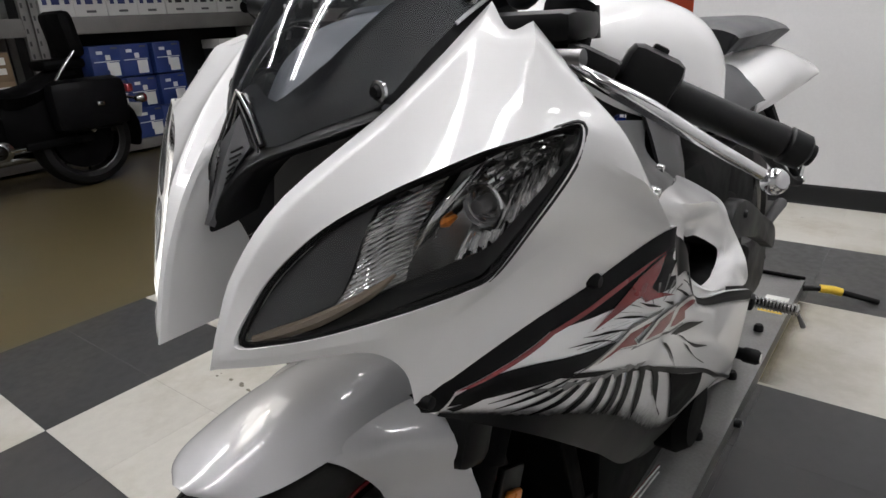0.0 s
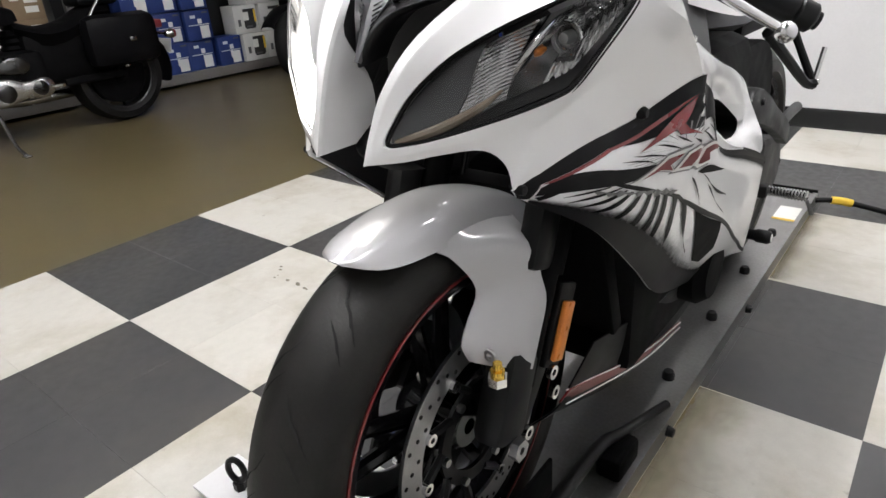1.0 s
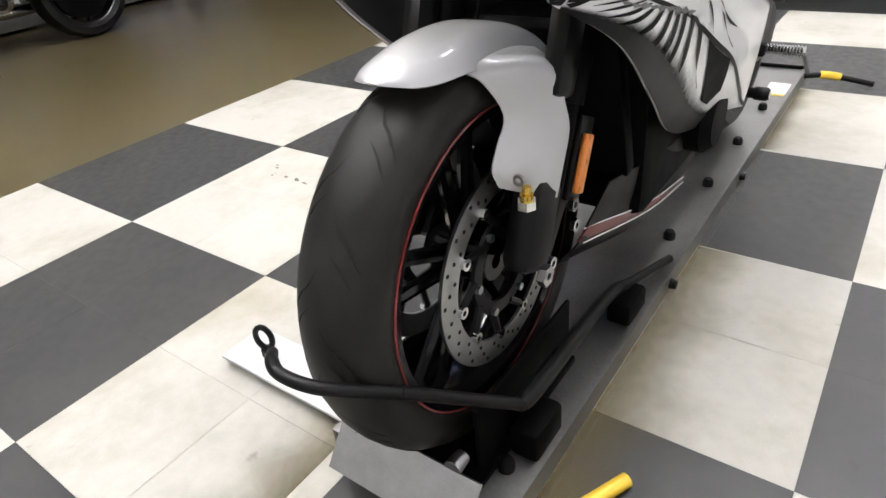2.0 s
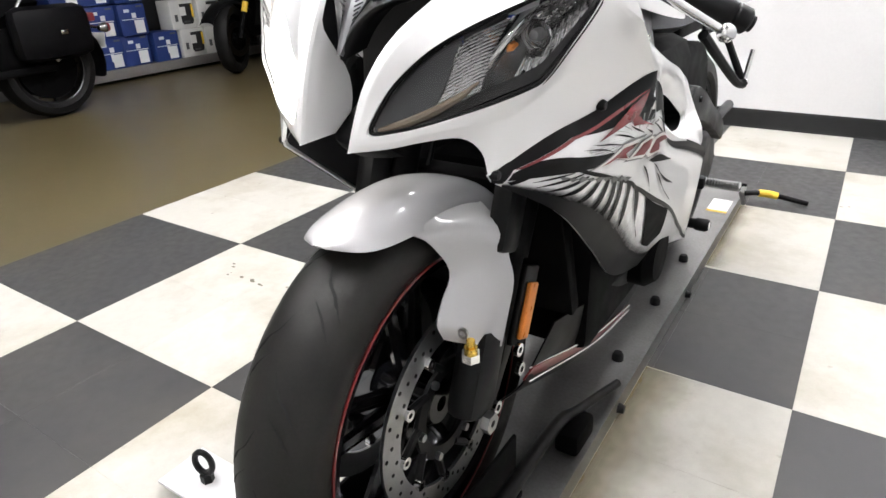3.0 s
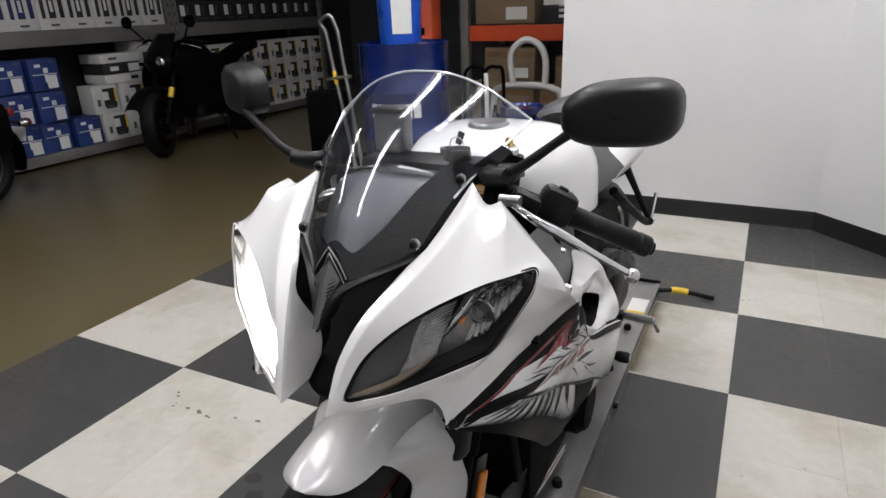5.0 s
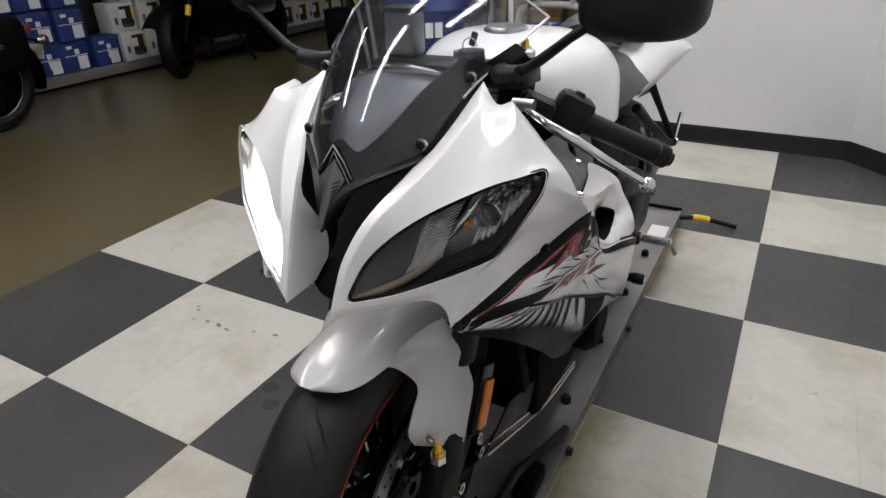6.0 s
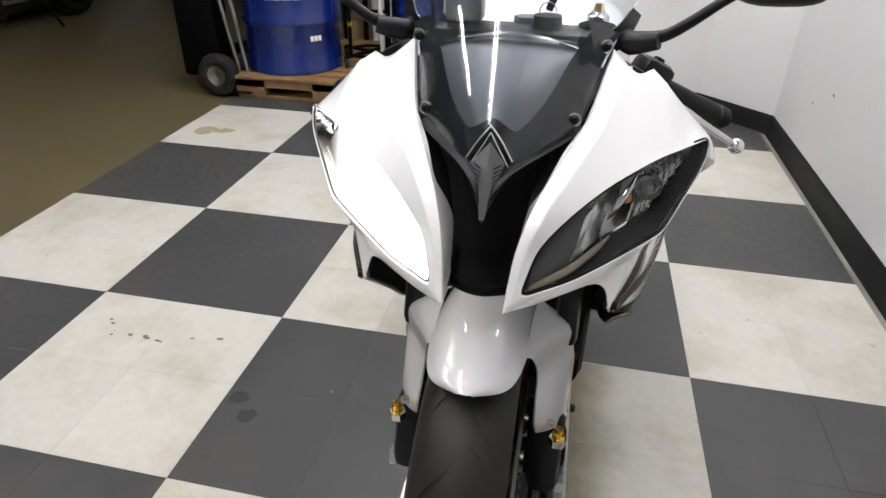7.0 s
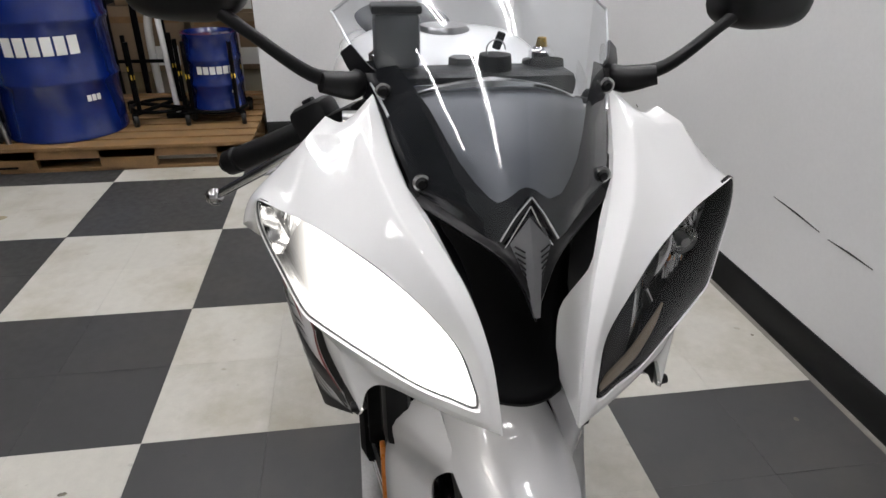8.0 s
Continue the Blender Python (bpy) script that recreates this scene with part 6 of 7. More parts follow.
cr_ = thing("cruiser_motorcycle", "black cruiser motorcycle with chrome engine on its side stand", "motorcycle", (-2.93, 1.48, 0), 3)
wheel_set(cr_, 0.0, 0.325, 0.325, 0.17, name="rear_wheel")
wheel_set(cr_, -1.62, 0.34, 0.34, 0.12, name="front_wheel")
rows = []
for k in range(13):
    a = radians(-20 + 170 * k / 12)
    rows.append([(0.10 * math.copysign(abs(f) ** 0.7, f), 0.385 * math.cos(a), 0.34 + (0.385 - 0.05 * abs(f) ** 3) * math.sin(a)) for f in (-1, -0.7, -0.3, 0, 0.3, 0.7, 1)])
part("rear_fender", thick(grid_mesh(rows), 0.004), M_BIKEBLACK, cr_, "deep black rear fender")
SEATC = [[(x * w, y, z - 0.05 * abs(x) ** 2.5) for x in (-1, -0.6, 0, 0.6, 1)] for y, w, z in ((0.02, 0.10, 0.80), (-0.12, 0.13, 0.79), (-0.28, 0.16, 0.72), (-0.45, 0.17, 0.70), (-0.60, 0.10, 0.75))]
part("saddle", thick(grid_mesh(patch_rows(SEATC, 5, 4)), 0.08), M_MATTBLACK, cr_, "black leather saddle")
part("backrest", boxed((0.30, 0.11, 0.30), (0, 0.03, 1.00), 0.045, turn_m(8)), M_MATTBLACK, cr_, "black passenger backrest")
part("pillion_pad", boxed((0.22, 0.28, 0.07), (0, -0.04, 0.82), 0.03), M_MATTBLACK, cr_)
bag = part("saddlebag", boxed((0.15, 0.52, 0.34), (0.165, 0.02, 0.56), 0.072), M_BIKEBLACK, cr_, "rounded black saddlebag")
part("bag_latch", boxed((0.012, 0.05, 0.03), (0.243, 0.06, 0.56), 0.005), M_DULLCHROME, bag, "small chrome latch")
part("side_panel", boxed((0.20, 0.46, 0.34), (0.02, -0.36, 0.50), 0.06), M_MATTBLACK, cr_, "black side panel under the saddle")
part("sissy_bar", tube([(0.13, -0.22, 0.62), (0.145, -0.10, 0.78), (0.135, 0.02, 0.90)], 0.011, 8, 5), M_DULLCHROME, cr_, "chrome backrest bracket")
part("air_cleaner_cover", slab([(-0.80, 0.47), (-0.74, 0.54), (-0.64, 0.54), (-0.60, 0.48), (-0.66, 0.44)], 0.10, 0.175, 0.02), M_RIM, cr_, "dark chrome air cleaner cover")
TK = [[(w * math.cos(a), y, zb + h * math.sin(a)) for a in np.linspace(0, math.pi, 9)] for y, w, zb, h in ((-0.55, 0.06, 0.74, 0.07), (-0.68, 0.13, 0.72, 0.14), (-0.9, 0.16, 0.74, 0.17), (-1.08, 0.10, 0.80, 0.11))]
part("fuel_tank", grid_mesh(patch_rows(TK, 4, 2)), M_BIKEBLACK, cr_, "gloss black teardrop fuel tank")
part("engine", boxed((0.30, 0.46, 0.30), (0, -0.72, 0.42), 0.05), M_MATTBLACK, cr_, "black engine")
part("engine_cover", slab([(-0.90, 0.34), (-0.86, 0.42), (-0.76, 0.43), (-0.66, 0.40), (-0.54, 0.41), (-0.49, 0.35), (-0.54, 0.28), (-0.68, 0.29), (-0.84, 0.26)], 0.12, 0.185, 0.03), M_DULLCHROME, cr_, "polished chrome engine cover")
for y, z, r in ((-0.79, 0.345, 0.055), (-0.59, 0.345, 0.045)):
    part("round_cap", lathe([(0.0, 0.012), (r * 0.8, 0.011), (r, 0.004), (r, -0.01), (0, -0.01)], 26, "x", (0.187, y, z), closed=False), M_RIM, cr_, "round dark chrome cap")
for y in (-0.60, -0.86):
    part("cylinder", lathe([(0.06, 0), (0.075, 0.02), (0.06, 0.04), (0.075, 0.06), (0.06, 0.08), (0.075, 0.1), (0.06, 0.12), (0.075, 0.14), (0.05, 0.17), (0, 0.17), (0, 0)], 20, "z", (0, y, 0.52)), M_MATTBLACK, cr_)
part("exhaust", tube([(-0.14, -0.9, 0.45), (-0.18, -0.75, 0.26), (-0.18, -0.2, 0.24), (-0.19, 0.3, 0.27)], 0.04, 12, 6), M_DULLCHROME, cr_, "chrome exhaust pipe")
part("shock", tube([(0.13, -0.20, 0.66), (0.14, 0.03, 0.38)], 0.022, 10, 4), M_DULLCHROME, cr_, "chrome shock absorber")
part("swing_arm", boxed((0.03, 0.42, 0.05), (0.12, -0.20, 0.34), 0.01), M_MATTBLACK, cr_)
part("tail_lamp", boxed((0.10, 0.05, 0.06), (0, 0.395, 0.62), 0.015), M_RED, cr_, "red tail lamp")
for sx in (-1, 1):
    part("turn_signal", tube([(sx * 0.04, 0.36, 0.56), (sx * 0.13, 0.38, 0.55)], 0.010, 8, 3), M_DULLCHROME, cr_, "chrome turn signal stalk")
    part("signal_lamp", lathe([(0, -0.05), (0.02, -0.04), (0.034, 0.0), (0.034, 0.012), (0, 0.014)], 16, "y", (sx * 0.15, 0.40, 0.55), closed=False), M_DULLCHROME, cr_, "chrome turn signal")
    part("signal_lens", lathe([(0.033, 0.0), (0.028, 0.02), (0, 0.026)], 16, "y", (sx * 0.15, 0.413, 0.55), closed=False), M_RED, cr_)
    part("fork", rod((sx * 0.09, -1.62, 0.34), (sx * 0.10, -1.22, 1.0), 0.024, 12), M_DULLCHROME, cr_)
    part("handlebar", tube([(0, -1.18, 1.03), (sx * 0.2, -1.14, 1.12), (sx * 0.40, -0.95, 1.06)], 0.013, 10, 5), M_DULLCHROME, cr_)
part("headlamp", lathe([(0, 0.08), (0.06, 0.06), (0.09, -0.02), (0.09, -0.05), (0, -0.05)], 24, "y", (0, -1.32, 0.92), closed=False), M_DULLCHROME, cr_)
part("side_stand", tube([(0.14, -0.86, 0.22), (0.30, -0.88, 0.06), (0.40, -0.88, 0.012)], 0.011, 8, 3), M_DULLCHROME, cr_, "chrome side stand")
part("stand_foot", boxed((0.05, 0.04, 0.012), (0.41, -0.88, 0.006), 0.003), M_DULLCHROME, cr_)
part("licence_plate", boxed((0.16, 0.006, 0.1), (0, 0.43, 0.46), 0.003, turn_m(-12)), M_LABEL, cr_, "blank plate")

# ---- parked black sport bike ----
sb = thing("black_sport_motorcycle", "black naked sport motorcycle parked before the shelves", "motorcycle", (-3.10, 3.22, 0), 9)
steered = wheel_set(sb, 0.0, 0.30, 0.30, 0.12, name="front_wheel", rim=M_MATTBLACK)
steered.matrix_basis = pose(0, 0, 0, 0, 0, 22)
wheel_set(sb, 1.40, 0.31, 0.31, 0.18, name="rear_wheel", rim=M_MATTBLACK)
for sx in (-1, 1):
    part("fork", rod((sx * 0.10, 0.0, 0.30), (sx * 0.10, 0.30, 0.92), 0.026, 12), M_MATTBLACK, sb)
    part("fork_slider", rod((sx * 0.10, 0.10, 0.52), (sx * 0.10, 0.14, 0.60), 0.027, 12), M_YELLOW, sb, "gold fork slider")
    part("mirror", lathe([(0, -0.02), (0.05, -0.01), (0.055, 0.01), (0, 0.012)], 18, "y", (sx * 0.34, 0.22, 1.16), closed=False), M_MATTBLACK, sb)
    part("mirror_stalk", tube([(sx * 0.20, 0.28, 0.98), (sx * 0.28, 0.24, 1.08), (sx * 0.33, 0.22, 1.14)], 0.008, 8, 4), M_MATTBLACK, sb)
    part("handlebar", tube([(0, 0.30, 0.95), (sx * 0.2, 0.32, 1.0), (sx * 0.36, 0.40, 0.97)], 0.012, 8, 5), M_MATTBLACK, sb)
    part("lever", tube([(sx * 0.18, 0.27, 0.97), (sx * 0.27, 0.26, 0.96), (sx * 0.36, 0.30, 0.93)], 0.006, 8, 4), M_CHROME, sb, "bright brake lever")
    part("radiator_shroud", boxed((0.05, 0.34, 0.20), (sx * 0.17, 0.42, 0.66), 0.03, turn_m(-25)), M_BIKEBLACK, sb)
    part("signal", boxed((0.09, 0.03, 0.03), (sx * 0.22, 0.20, 0.80), 0.01), M_MATTBLACK, sb)
HEADS = [[(x * w, y + 0.05 * x * x, z) for x in (-1, -0.5, 0, 0.5, 1)] for y, w, z in ((0.20, 0.05, 0.66), (0.10, 0.12, 0.74), (0.08, 0.15, 0.84), (0.16, 0.13, 0.95), (0.26, 0.10, 1.06))]
part("headlamp_cowl", thick(grid_mesh(patch_rows(HEADS, 5, 5)), 0.006), M_BIKEBLACK, sb, "gloss black headlamp cowl")
part("headlamp_lens", lathe([(0, -0.012), (0.03, -0.008), (0.045, 0.01), (0, 0.012)], 18, "y", (0.06, 0.085, 0.83), closed=False), M_CHROME, sb, "bright headlamp")
rows = [[(0.075 * math.copysign(abs(f) ** 0.7, f), 0.335 * math.cos(radians(a)), 0.30 + (0.335 - 0.04 * abs(f) ** 3) * math.sin(radians(a))) for f in (-1, -0.6, 0, 0.6, 1)] for a in range(50, 151, 10)]
part("front_fender", thick(grid_mesh(rows), 0.004), M_BIKEBLACK, sb)
TK = [[(w * math.cos(a), y, zb + h * math.sin(a)) for a in np.linspace(0, math.pi, 9)] for y, w, zb, h in ((0.32, 0.09, 0.80, 0.14), (0.50, 0.17, 0.76, 0.24), (0.68, 0.17, 0.76, 0.22), (0.86, 0.09, 0.76, 0.10))]
part("fuel_tank", grid_mesh(patch_rows(TK, 4, 2)), M_BIKEBLACK, sb, "gloss black fuel tank")
SEATB = [[(x * w, y, z - 0.04 * abs(x) ** 2.5) for x in (-1, -0.5, 0, 0.5, 1)] for y, w, z in ((0.84, 0.09, 0.83), (1.05, 0.14, 0.82), (1.30, 0.13, 0.90), (1.62, 0.07, 0.99))]
part("seat", thick(grid_mesh(patch_rows(SEATB, 4, 4)), 0.07), M_MATTBLACK, sb, "black seat")
part("engine", boxed((0.34, 0.50, 0.36), (0, 0.60, 0.46), 0.06), M_MATTBLACK, sb, "black engine")
part("tail", boxed((0.18, 0.42, 0.10), (0, 1.42, 0.86), 0.03, turn_m(10)), M_BIKEBLACK, sb)
part("exhaust", tube([(0.14, 0.7, 0.30), (0.17, 1.0, 0.30), (0.19, 1.35, 0.52)], [0.03, 0.045, 0.055], 12, 5), M_MATTBLACK, sb)
part("swing_arm", boxed((0.24, 0.6, 0.06), (0, 1.1, 0.34), 0.02), M_MATTBLACK, sb)
part("brake_disc", lathe([(0.10, 0.072), (0.15, 0.072), (0.15, 0.077), (0.10, 0.077)], 36, "x", (0, 0, 0.30)), M_RIM, sb)
for sx in (-1, 1):
    SF = [[(sx * w, y, z) for w, z in ((0.12, 0.86), (0.20, 0.74), (0.215, 0.58), (0.16, 0.40))] for y in (0.14, 0.36, 0.60, 0.82)]
    part("side_fairing", thick(grid_mesh(patch_rows(SF, 4, 5)), 0.004), M_BIKEBLACK, sb, "gloss black side fairing")
part("side_stand", tube([(0.13, 0.75, 0.26), (0.24, 0.80, 0.012)], 0.011, 8, 3), M_MATTBLACK, sb)

# ---- drums, pallet and dollies ----
pal = thing("wooden_pallet", "worn wooden pallet carrying blue drums", "pallet", (0, 0, 0))
for k in range(9):
    part("deck_board", boxed((1.24, 0.098, 0.018), (0.035, 2.64 + k * 0.125, 0.131), 0.002), M_WOOD, pal, smooth=False)
for y in (2.62, 3.14, 3.66):
    bm = bmesh.new()
    for x0, x1 in ((-0.585, -0.40), (-0.10, 0.17), (0.47, 0.655)):
        box(bm, (x1 - x0, 0.038, 0.098), ((x0 + x1) / 2, y, 0.073))
    box(bm, (1.24, 0.038, 0.045), (0.035, y, 0.0995))
    part("stringer", bm, M_WOOD, pal, "notched pallet stringer", smooth=False)
for y in (2.66, 3.14, 3.62):
    part("bottom_board", boxed((1.24, 0.098, 0.018), (0.035, y, 0.015), 0.002), M_WOOD, pal, smooth=False)


def drum(name, label, at, r, h, bar_w):
    t = thing(name, label, "drum", at)
    pr = [(0, 0.012), (r - 0.012, 0.012), (r - 0.004, 0.0), (r + 0.004, 0.004), (r + 0.004, 0.02), (r, 0.026)]
    for c in (h * 0.335, h * 0.665):
        pr += [(r, c - 0.026), (r + 0.010, c - 0.008), (r + 0.010, c + 0.008), (r, c + 0.026)]
    pr += [(r, h - 0.026), (r + 0.004, h - 0.02), (r + 0.004, h), (r - 0.006, h), (r - 0.012, h - 0.014), (0, h - 0.014)]
    part("shell", lathe(pr, 56, "z", closed=False), M_DRUM, t, "blue enamelled steel shell")
    part("bung", lathe([(0, 0.01), (0.03, 0.01), (0.034, 0), (0, 0)], 18, "z", (r * 0.6, -r * 0.2, h - 0.014), closed=False), M_STEEL, t)
    # brand drawn as plain white blocks
    n = 6
    for k in range(n):
        a = radians(-74 + (k - n / 2) * bar_w)
        rows = [[((r + 0.0015) * math.cos(a + da), (r + 0.0015) * math.sin(a + da), z) for z in (h * 0.49, h * 0.59)] for da in np.linspace(0, radians(bar_w * 0.8), 4)]
        part("white_block", thick(grid_mesh(rows), 0.001), M_LABEL, t, "plain white printed block")
    for k in range(3):
        a = radians(-46 + k * 5)
        rows = [[((r + 0.0015) * math.cos(a + da), (r + 0.0015) * math.sin(a + da), z) for z in (h * 0.22, h * 0.255)] for da in np.linspace(0, radians(4), 3)]
        part("white_block", thick(grid_mesh(rows), 0.001), M_LABEL, t)
    return t


drum("oil_drum", "blue steel oil drum with plain white print on a pallet", (-0.335, 2.935, 0.14), 0.287, 0.868, 11.5)
drum("small_oil_drum", "small blue steel drum on a black wheeled dolly", (0.43, 3.06, 0.215), 0.142, 0.40, 14.0)
pail = thing("oil_pail", "blue plastic pail with a white lid on the drum", "pail", (-0.36, 2.95, 1.0))
M_PAIL = mat("bright_blue_plastic", (0.012, 0.075, 0.42), 0.3, vary=0.06, scale=6, bump=0.01)
part("body", lathe([(0, 0), (0.128, 0), (0.132, 0.01), (0.145, 0.33), (0.150, 0.335), (0.150, 0.35), (0, 0.35)], 40, "z", closed=False), M_PAIL, pail)
part("lid", lathe([(0, 0.378), (0.13, 0.378), (0.138, 0.384), (0.154, 0.384), (0.157, 0.345), (0.15, 0.342), (0, 0.35)], 40, "z", closed=False), M_WHITEBOX, pail, "white snap lid")
rows = [[(0.1425 * math.cos(a), 0.1425 * math.sin(a), z) for z in (0.06, 0.16, 0.26)] for a in np.linspace(radians(-80), radians(-30), 8)]
rows = [[(p[0] * (1 + 0.05 * (p[2] - 0.02) / 0.3), p[1] * (1 + 0.05 * (p[2] - 0.02) / 0.3), p[2]) for p in r] for r in rows]
part("label", thick(grid_mesh(rows), 0.0012), M_LABEL, pail, "white paper label")


def dolly(at, turn, posts):
    t = thing("drum_dolly", "black steel dolly with four casters on the pallet", "dolly", at, turn, "wheeled dollies")
    for a in (35, 125, 215, 305):
        x, y = 0.21 * math.cos(radians(a)), 0.21 * math.sin(radians(a))
        arm = part("arm", rod((0, 0, 0.068), (x, y, 0.068), 0.012, 8), M_MATTBLACK, t)
        part("caster_fork", boxed((0.03, 0.02, 0.035), (x, y, 0.055), 0.004), M_MATTBLACK, arm)
        part("caster_wheel", lathe([(0.008, -0.012), (0.028, -0.012), (0.032, -0.006), (0.032, 0.006), (0.028, 0.012), (0.008, 0.012)], 20, "x", (x, y, 0.032)), M_RUBBER, arm, "black caster wheel")
        if posts:
            part("post", rod((x * 0.8, y * 0.8, 0.07), (x * 0.8, y * 0.8, 0.44), 0.012, 8), M_MATTBLACK, t)
            part("yellow_clip", boxed((0.02, 0.02, 0.03), (x * 0.8, y * 0.8, 0.26), 0.004), M_YELLOW, t)
    part("ring", tube([(0.15 * math.cos(a), 0.15 * math.sin(a), 0.068) for a in np.linspace(0, 2 * math.pi, 13)[:-1]], 0.010, 8, 3, closed=True), M_MATTBLACK, t)
    return t


dolly((0.43, 3.06, 0.14), 10, True)
dolly((0.10, 3.10, 0.14), 30, True)
mt = thing("drum_pump", "white upright pump tube with a black foot on the pallet", "pump", (0.19, 3.10, 0.14))
part("tube", rod((0, 0, 0.02), (-0.03, 0.02, 0.66), 0.015, 12), M_WHITEBOX, mt)
part("foot", boxed((0.12, 0.08, 0.03), (0, 0, 0.015), 0.006), M_MATTBLACK, mt)

# hand truck with pneumatic wheels
ht = thing("hand_truck", "steel hand truck with black pneumatic wheels", "hand truck", (-0.74, 2.62, 0))
for y in (0.0, 0.36):
    whl = part("wheel", lathe([(0.055, -0.03), (0.06, -0.035), (0.095, -0.042), (0.120, -0.03), (0.128, 0), (0.120, 0.03), (0.095, 0.042), (0.06, 0.035), (0.055, 0.03), (0.05, 0)], 32, "y", (0.04, y, 0.128)), M_RUBBER, ht, "black pneumatic tyre")
    part("rim", lathe([(0.008, -0.02), (0.05, -0.03), (0.06, -0.034), (0.06, 0.034), (0.05, 0.03), (0.008, 0.02)], 24, "y", (0.04, y, 0.128)), M_STEEL, whl, "grey steel rim")
for dx in (0.0, 0.09):
    part("upright_tube", rod((0.15 + dx * 0.6, 0.06, 0.12), (0.02 + dx, 0.02, 1.10), 0.013, 10), M_STEEL, ht, "bare steel upright")
part("handle", tube([(0.02, 0.02, 1.09), (0.0, 0.0, 1.15), (0.08, 0.0, 1.18), (0.11, 0.02, 1.09)], 0.013, 10, 5), M_STEEL, ht)
part("cross_bar", rod((0.0, 0.02, 0.80), (0.18, 0.03, 0.82), 0.011, 10), M_STEEL, ht)
part("yellow_tape", tube([(0.063, 0.032, 0.77), (0.052, 0.029, 0.85)], 0.0145, 10, 2), M_YELLOW, ht, "yellow tape band")
part("toe_plate", boxed((0.3, 0.10, 0.008), (0.10, 0.02, 0.04), 0.003), M_MATTBLACK, ht)
part("battery_case", boxed((0.26, 0.16, 0.62), (-0.10, 0.14, 0.40), 0.02), M_MATTBLACK, ht, "black case on the truck")

# white tubular frame and black hoops behind the drums
wf = thing("white_hoop_frame", "white tubular steel hoop frame", "frame", (0.14, 4.0, 0))
part("outer_hoop", tube([(-0.28, 0, 0.012), (-0.28, 0, 0.50), (-0.22, 0, 0.60), (0, 0, 0.62), (0.20, 0, 0.60), (0.27, 0, 0.50), (0.27, 0, 0.012)], 0.026, 12, 6), M_WHITEBOX, wf)
part("upper_hoop", tube([(-0.12, 0, 0.62), (-0.14, 0, 0.84), (-0.06, 0, 0.94), (0.02, 0, 0.95), (0.10, 0, 0.90), (0.14, 0, 0.80), (0.14, 0, 0.62)], 0.026, 12, 6), M_WHITEBOX, wf)
bh = thing("black_hoop_rack", "black tubular hoop rack", "rack", (-0.18, 3.92, 0))
for dx in (-0.1, 0.06):
    part("hoop", tube([(dx - 0.08, 0, 0.012), (dx - 0.08, 0, 0.62), (dx - 0.05, 0, 0.74), (dx + 0.03, 0, 0.76), (dx + 0.09, 0, 0.68), (dx + 0.09, 0, 0.012)], 0.014, 10, 6), M_BIKEBLACK, bh)
part("tie_bar", rod((-0.19, 0, 0.3), (0.16, 0, 0.3), 0.012, 10), M_BIKEBLACK, bh)

# ---- pallet rack at the back ----
rk = thing("pallet_rack", "orange steel pallet rack loaded with cartons", "rack")
for z in (0.90, 1.95):
    part("beam", boxed((3.0, 0.06, 0.14), (0.72, 5.0, z + 0.06), 0.006), M_RACK, rk, "orange rack beam")
    part("deck", boxed((3.0, 0.95, 0.03), (0.72, 5.5, z + 0.115), 0.0), M_SHELF, rk, smooth=False)
    part("rear_beam", boxed((3.0, 0.06, 0.14), (0.72, 6.0, z + 0.06), 0.006), M_RACK, rk)
for x in (-0.83, 2.27):
    for y in (5.0, 6.0):
        part("post", boxed((0.08, 0.08, 2.6), (x, y, 1.3), 0.006), M_SHELF, rk, "grey rack post")
for k, (x, z, w, h, mm) in enumerate(((-0.45, 1.035, 0.58, 0.36, M_KRAFT), (0.05, 1.035, 0.30, 0.22, M_BLACKBOX), (0.35, 1.035, 0.26, 0.44, M_BLACKBOX), (0.62, 1.035, 0.26, 0.6, M_BLACKBOX), (-0.6, 1.398, 0.30, 0.30, M_KRAFT), (-0.2, 1.398, 0.30, 0.26, M_KRAFT),
                                      (-0.45, 0.0, 0.60, 0.52, M_KRAFT), (0.2, 0.0, 0.60, 0.46, M_KRAFT), (0.8, 0.0, 0.52, 0.56, M_KRAFT), (-0.4, 0.524, 0.50, 0.30, M_KRAFT), (0.25, 0.464, 0.42, 0.28, M_KRAFT))):
    c = thing("storage_carton", "brown cardboard carton on the pallet rack" if mm is M_KRAFT else "black carton with white labels on the pallet rack", "box", (x, 5.03 + 0.02 * (k % 3), z + 0.004), 0, "rack cartons")
    part("body", boxed((w, 0.5, h), (0, 0.25, h / 2), 0.005), mm, c)
    part("tape", boxed((w * 0.9, 0.002, 0.05), (0, -0.0015, h * 0.8)), M_LABEL if mm is M_BLACKBOX else M_WOOD, c, smooth=False)
    for q in range(3 if mm is M_BLACKBOX else 1):
        part("shipping_label", boxed((w * 0.35, 0.002, h * (0.12 if mm is M_BLACKBOX else 0.3)), (w * 0.2, -0.003, h * (0.25 + 0.22 * q))), M_LABEL, c, smooth=False)
ball = thing("yellow_ball", "small yellow ball on top of a carton", "ball", (-0.35, 5.15, 1.70))
part("ball", lathe([(0.07 * math.sin(a), 0.07 - 0.07 * math.cos(a)) for a in np.linspace(0, math.pi, 13)], 24, "z", closed=False), M_YELLOW, ball)
# tool clutter hanging from the rack post
red = thing("red_tool_case", "red plastic tool case standing behind the drum", "case", (-1.15, 4.7, 0))
part("body", boxed((0.34, 0.2, 1.35), (0, 0, 0.675), 0.03), M_RACK, red)
part("latch", boxed((0.08, 0.02, 0.06), (0.05, -0.11, 1.0), 0.006), M_MATTBLACK, red)

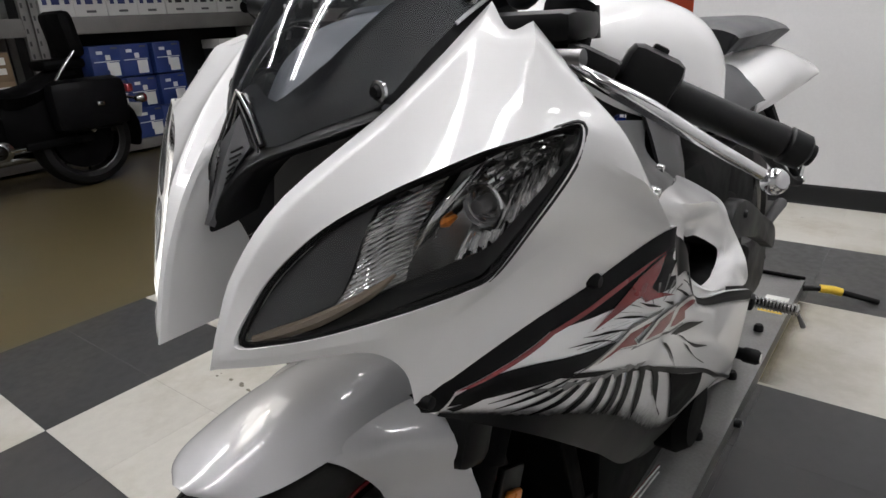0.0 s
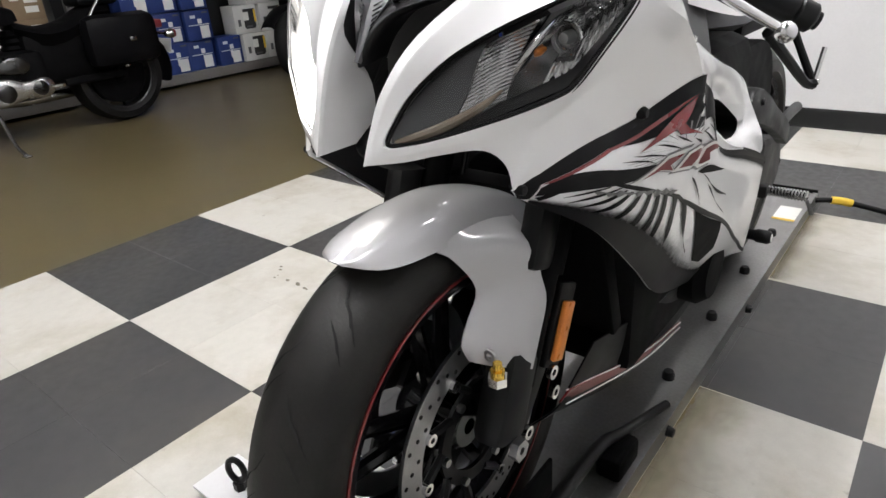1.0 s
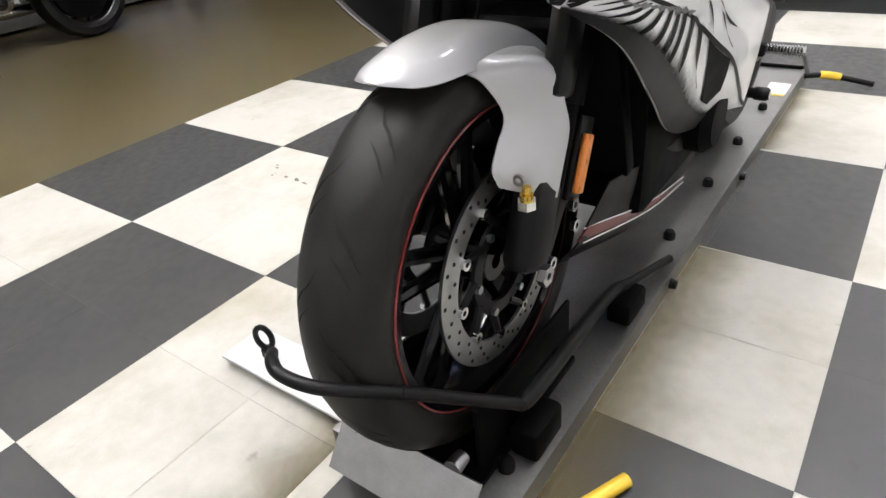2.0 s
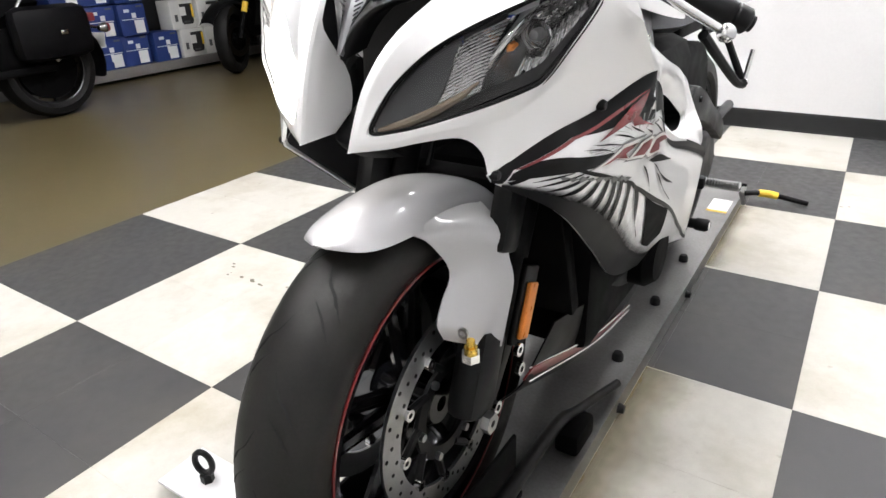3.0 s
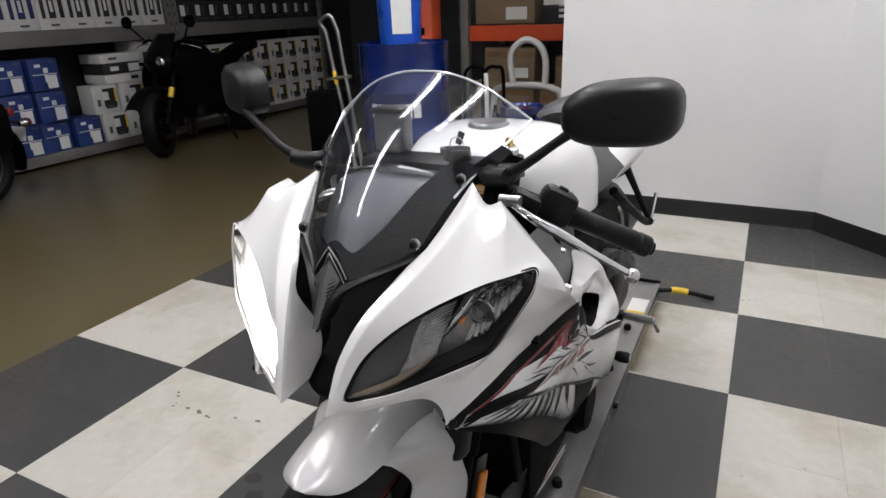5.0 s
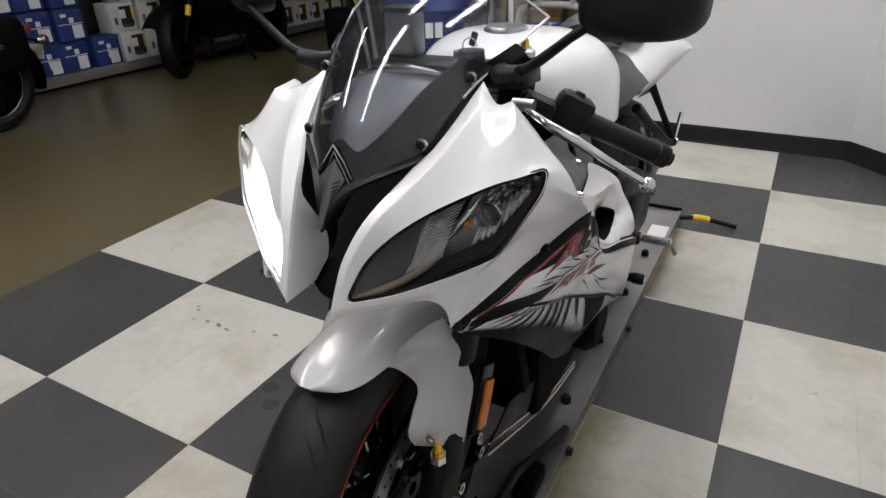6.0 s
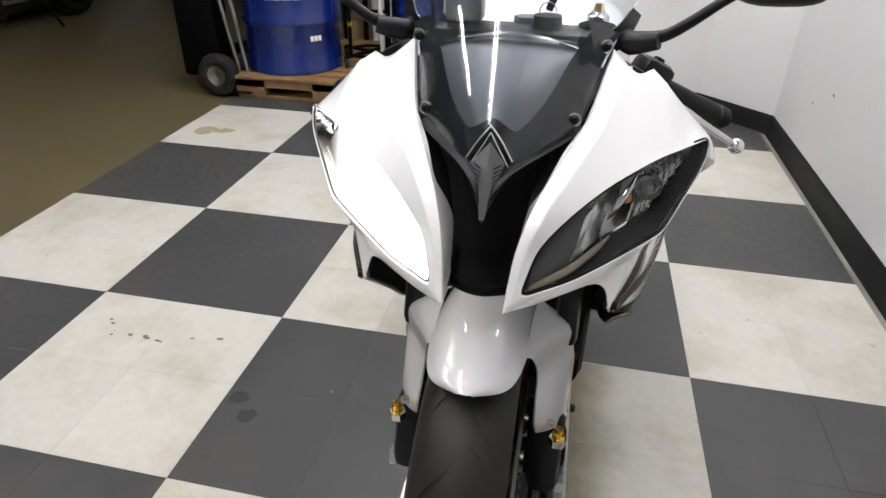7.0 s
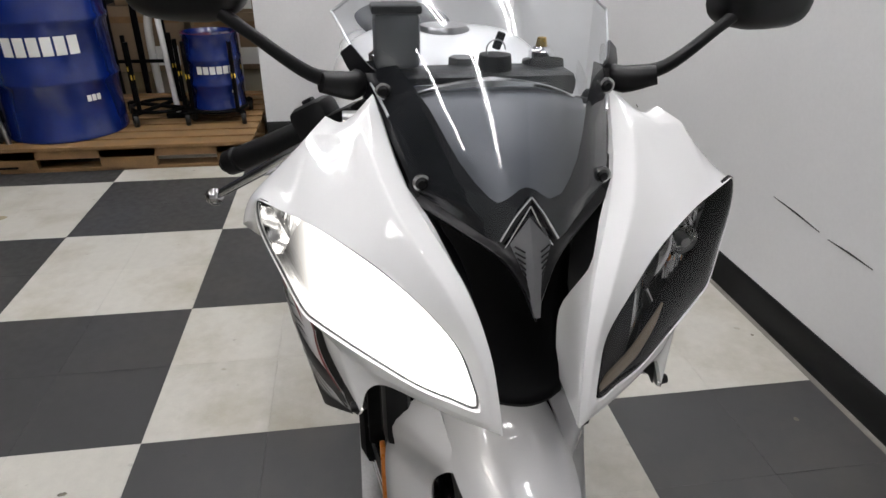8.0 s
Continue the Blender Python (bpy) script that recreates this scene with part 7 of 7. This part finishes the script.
# black scuff marks on the white wall
for (y0, z0), (y1, z1) in (((1.01, 0.400), (0.79, 0.383)), ((0.753, 0.378), (0.585, 0.376)), ((2.25, 0.325), (2.235, 0.322)), ((2.05, 0.42), (2.03, 0.41))):
    scuff = part("wall_scuff", tube([(2.4595, y0, z0), (2.4595, (y0 + y1) / 2, (z0 + z1) / 2 + 0.002), (2.4595, y1, z1)], [0.001, 0.003, 0.0012], 6, 4), M_STAIN)
    tagged(scuff, "dark scuff mark on the white wall", kind="stuff")

# ---- stains and scuffs on the floor ----
def blot(at, r, m, seed, name, label, z=0.0066, sx=1.0):
    bm = bmesh.new()
    q = random.Random(seed)
    ring = [bm.verts.new((at[0] + sx * r * (1 + q.uniform(-0.22, 0.22)) * math.cos(2 * math.pi * k / 14), at[1] + r * (1 + q.uniform(-0.22, 0.22)) * math.sin(2 * math.pi * k / 14), z)) for k in range(14)]
    bm.faces.new(ring)
    return tagged(part(name, bm, m, smooth=False), label, kind="stuff")


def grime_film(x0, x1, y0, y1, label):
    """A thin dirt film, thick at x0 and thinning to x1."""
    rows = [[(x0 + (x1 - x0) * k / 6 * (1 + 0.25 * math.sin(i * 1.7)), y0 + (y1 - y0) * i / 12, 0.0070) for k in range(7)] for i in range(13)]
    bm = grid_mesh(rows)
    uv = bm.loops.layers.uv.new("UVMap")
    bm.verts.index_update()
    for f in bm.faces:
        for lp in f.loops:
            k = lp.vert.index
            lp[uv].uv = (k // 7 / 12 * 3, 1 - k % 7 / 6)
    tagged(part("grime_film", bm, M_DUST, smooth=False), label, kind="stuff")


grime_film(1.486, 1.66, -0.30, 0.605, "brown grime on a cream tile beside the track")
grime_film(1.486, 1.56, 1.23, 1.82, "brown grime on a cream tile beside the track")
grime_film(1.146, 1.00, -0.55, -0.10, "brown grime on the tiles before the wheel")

for k, (at, r, sx) in enumerate((((0.648, 0.268), 0.021, 1.2), ((0.696, 0.212), 0.023, 1.1))):
    blot(at, r, M_STAIN, k, "oil_spot", "dark round oil spot on a grey tile", sx=sx)
q = random.Random(21)
for k in range(11):
    blot((0.06 + 0.42 * q.random(), 0.42 + 0.07 * q.random()), 0.002 + 0.0045 * q.random(), M_SMUDGE, 40 + k, "scuff", "small dark scuff on a cream tile", sx=1.6)
for k in range(9):
    blot((-0.43 + q.uniform(-0.07, 0.07), 2.03 + q.uniform(-0.03, 0.03)), 0.014 + 0.02 * q.random(), M_GRIME, 60 + k, "grime_patch", "grey brown grime on a cream tile", z=0.0062 + k * 0.0002, sx=1.5)
for k in range(14):
    blot((q.uniform(-0.6, 2.4), q.uniform(-1.2, 2.9)), 0.003 + 0.004 * q.random(), M_SMUDGE, 80 + k, "scuff", "small dark scuff on the tiles")

# ---- floor tiles ----
def tile_mesh(m):
    bm = box(bmesh.new(), (T / 2 - 0.0004, T / 2 - 0.0004, 0.003), (0, 0, 0), 0.0003, None, 1)
    me = bpy.data.meshes.new("tile")
    bm.to_mesh(me)
    bm.free()
    me.materials.append(m)
    return me


TILE_MESH = (tile_mesh(M_TILE_L), tile_mesh(M_TILE_D))
trng = random.Random(9)
for i in range(-2, 8):
    for j in range(-8, 10):
        ob = new("tile", TILE_MESH[(i // 2 + j // 2) % 2])
        ob.parent = mat_base
        ob.matrix_basis = pose((i + 0.5) * T / 2 - (0.023 if i >= 4 else 0.0), (j + 0.5) * T / 2, 0.0045 + trng.uniform(0, 0.0003))
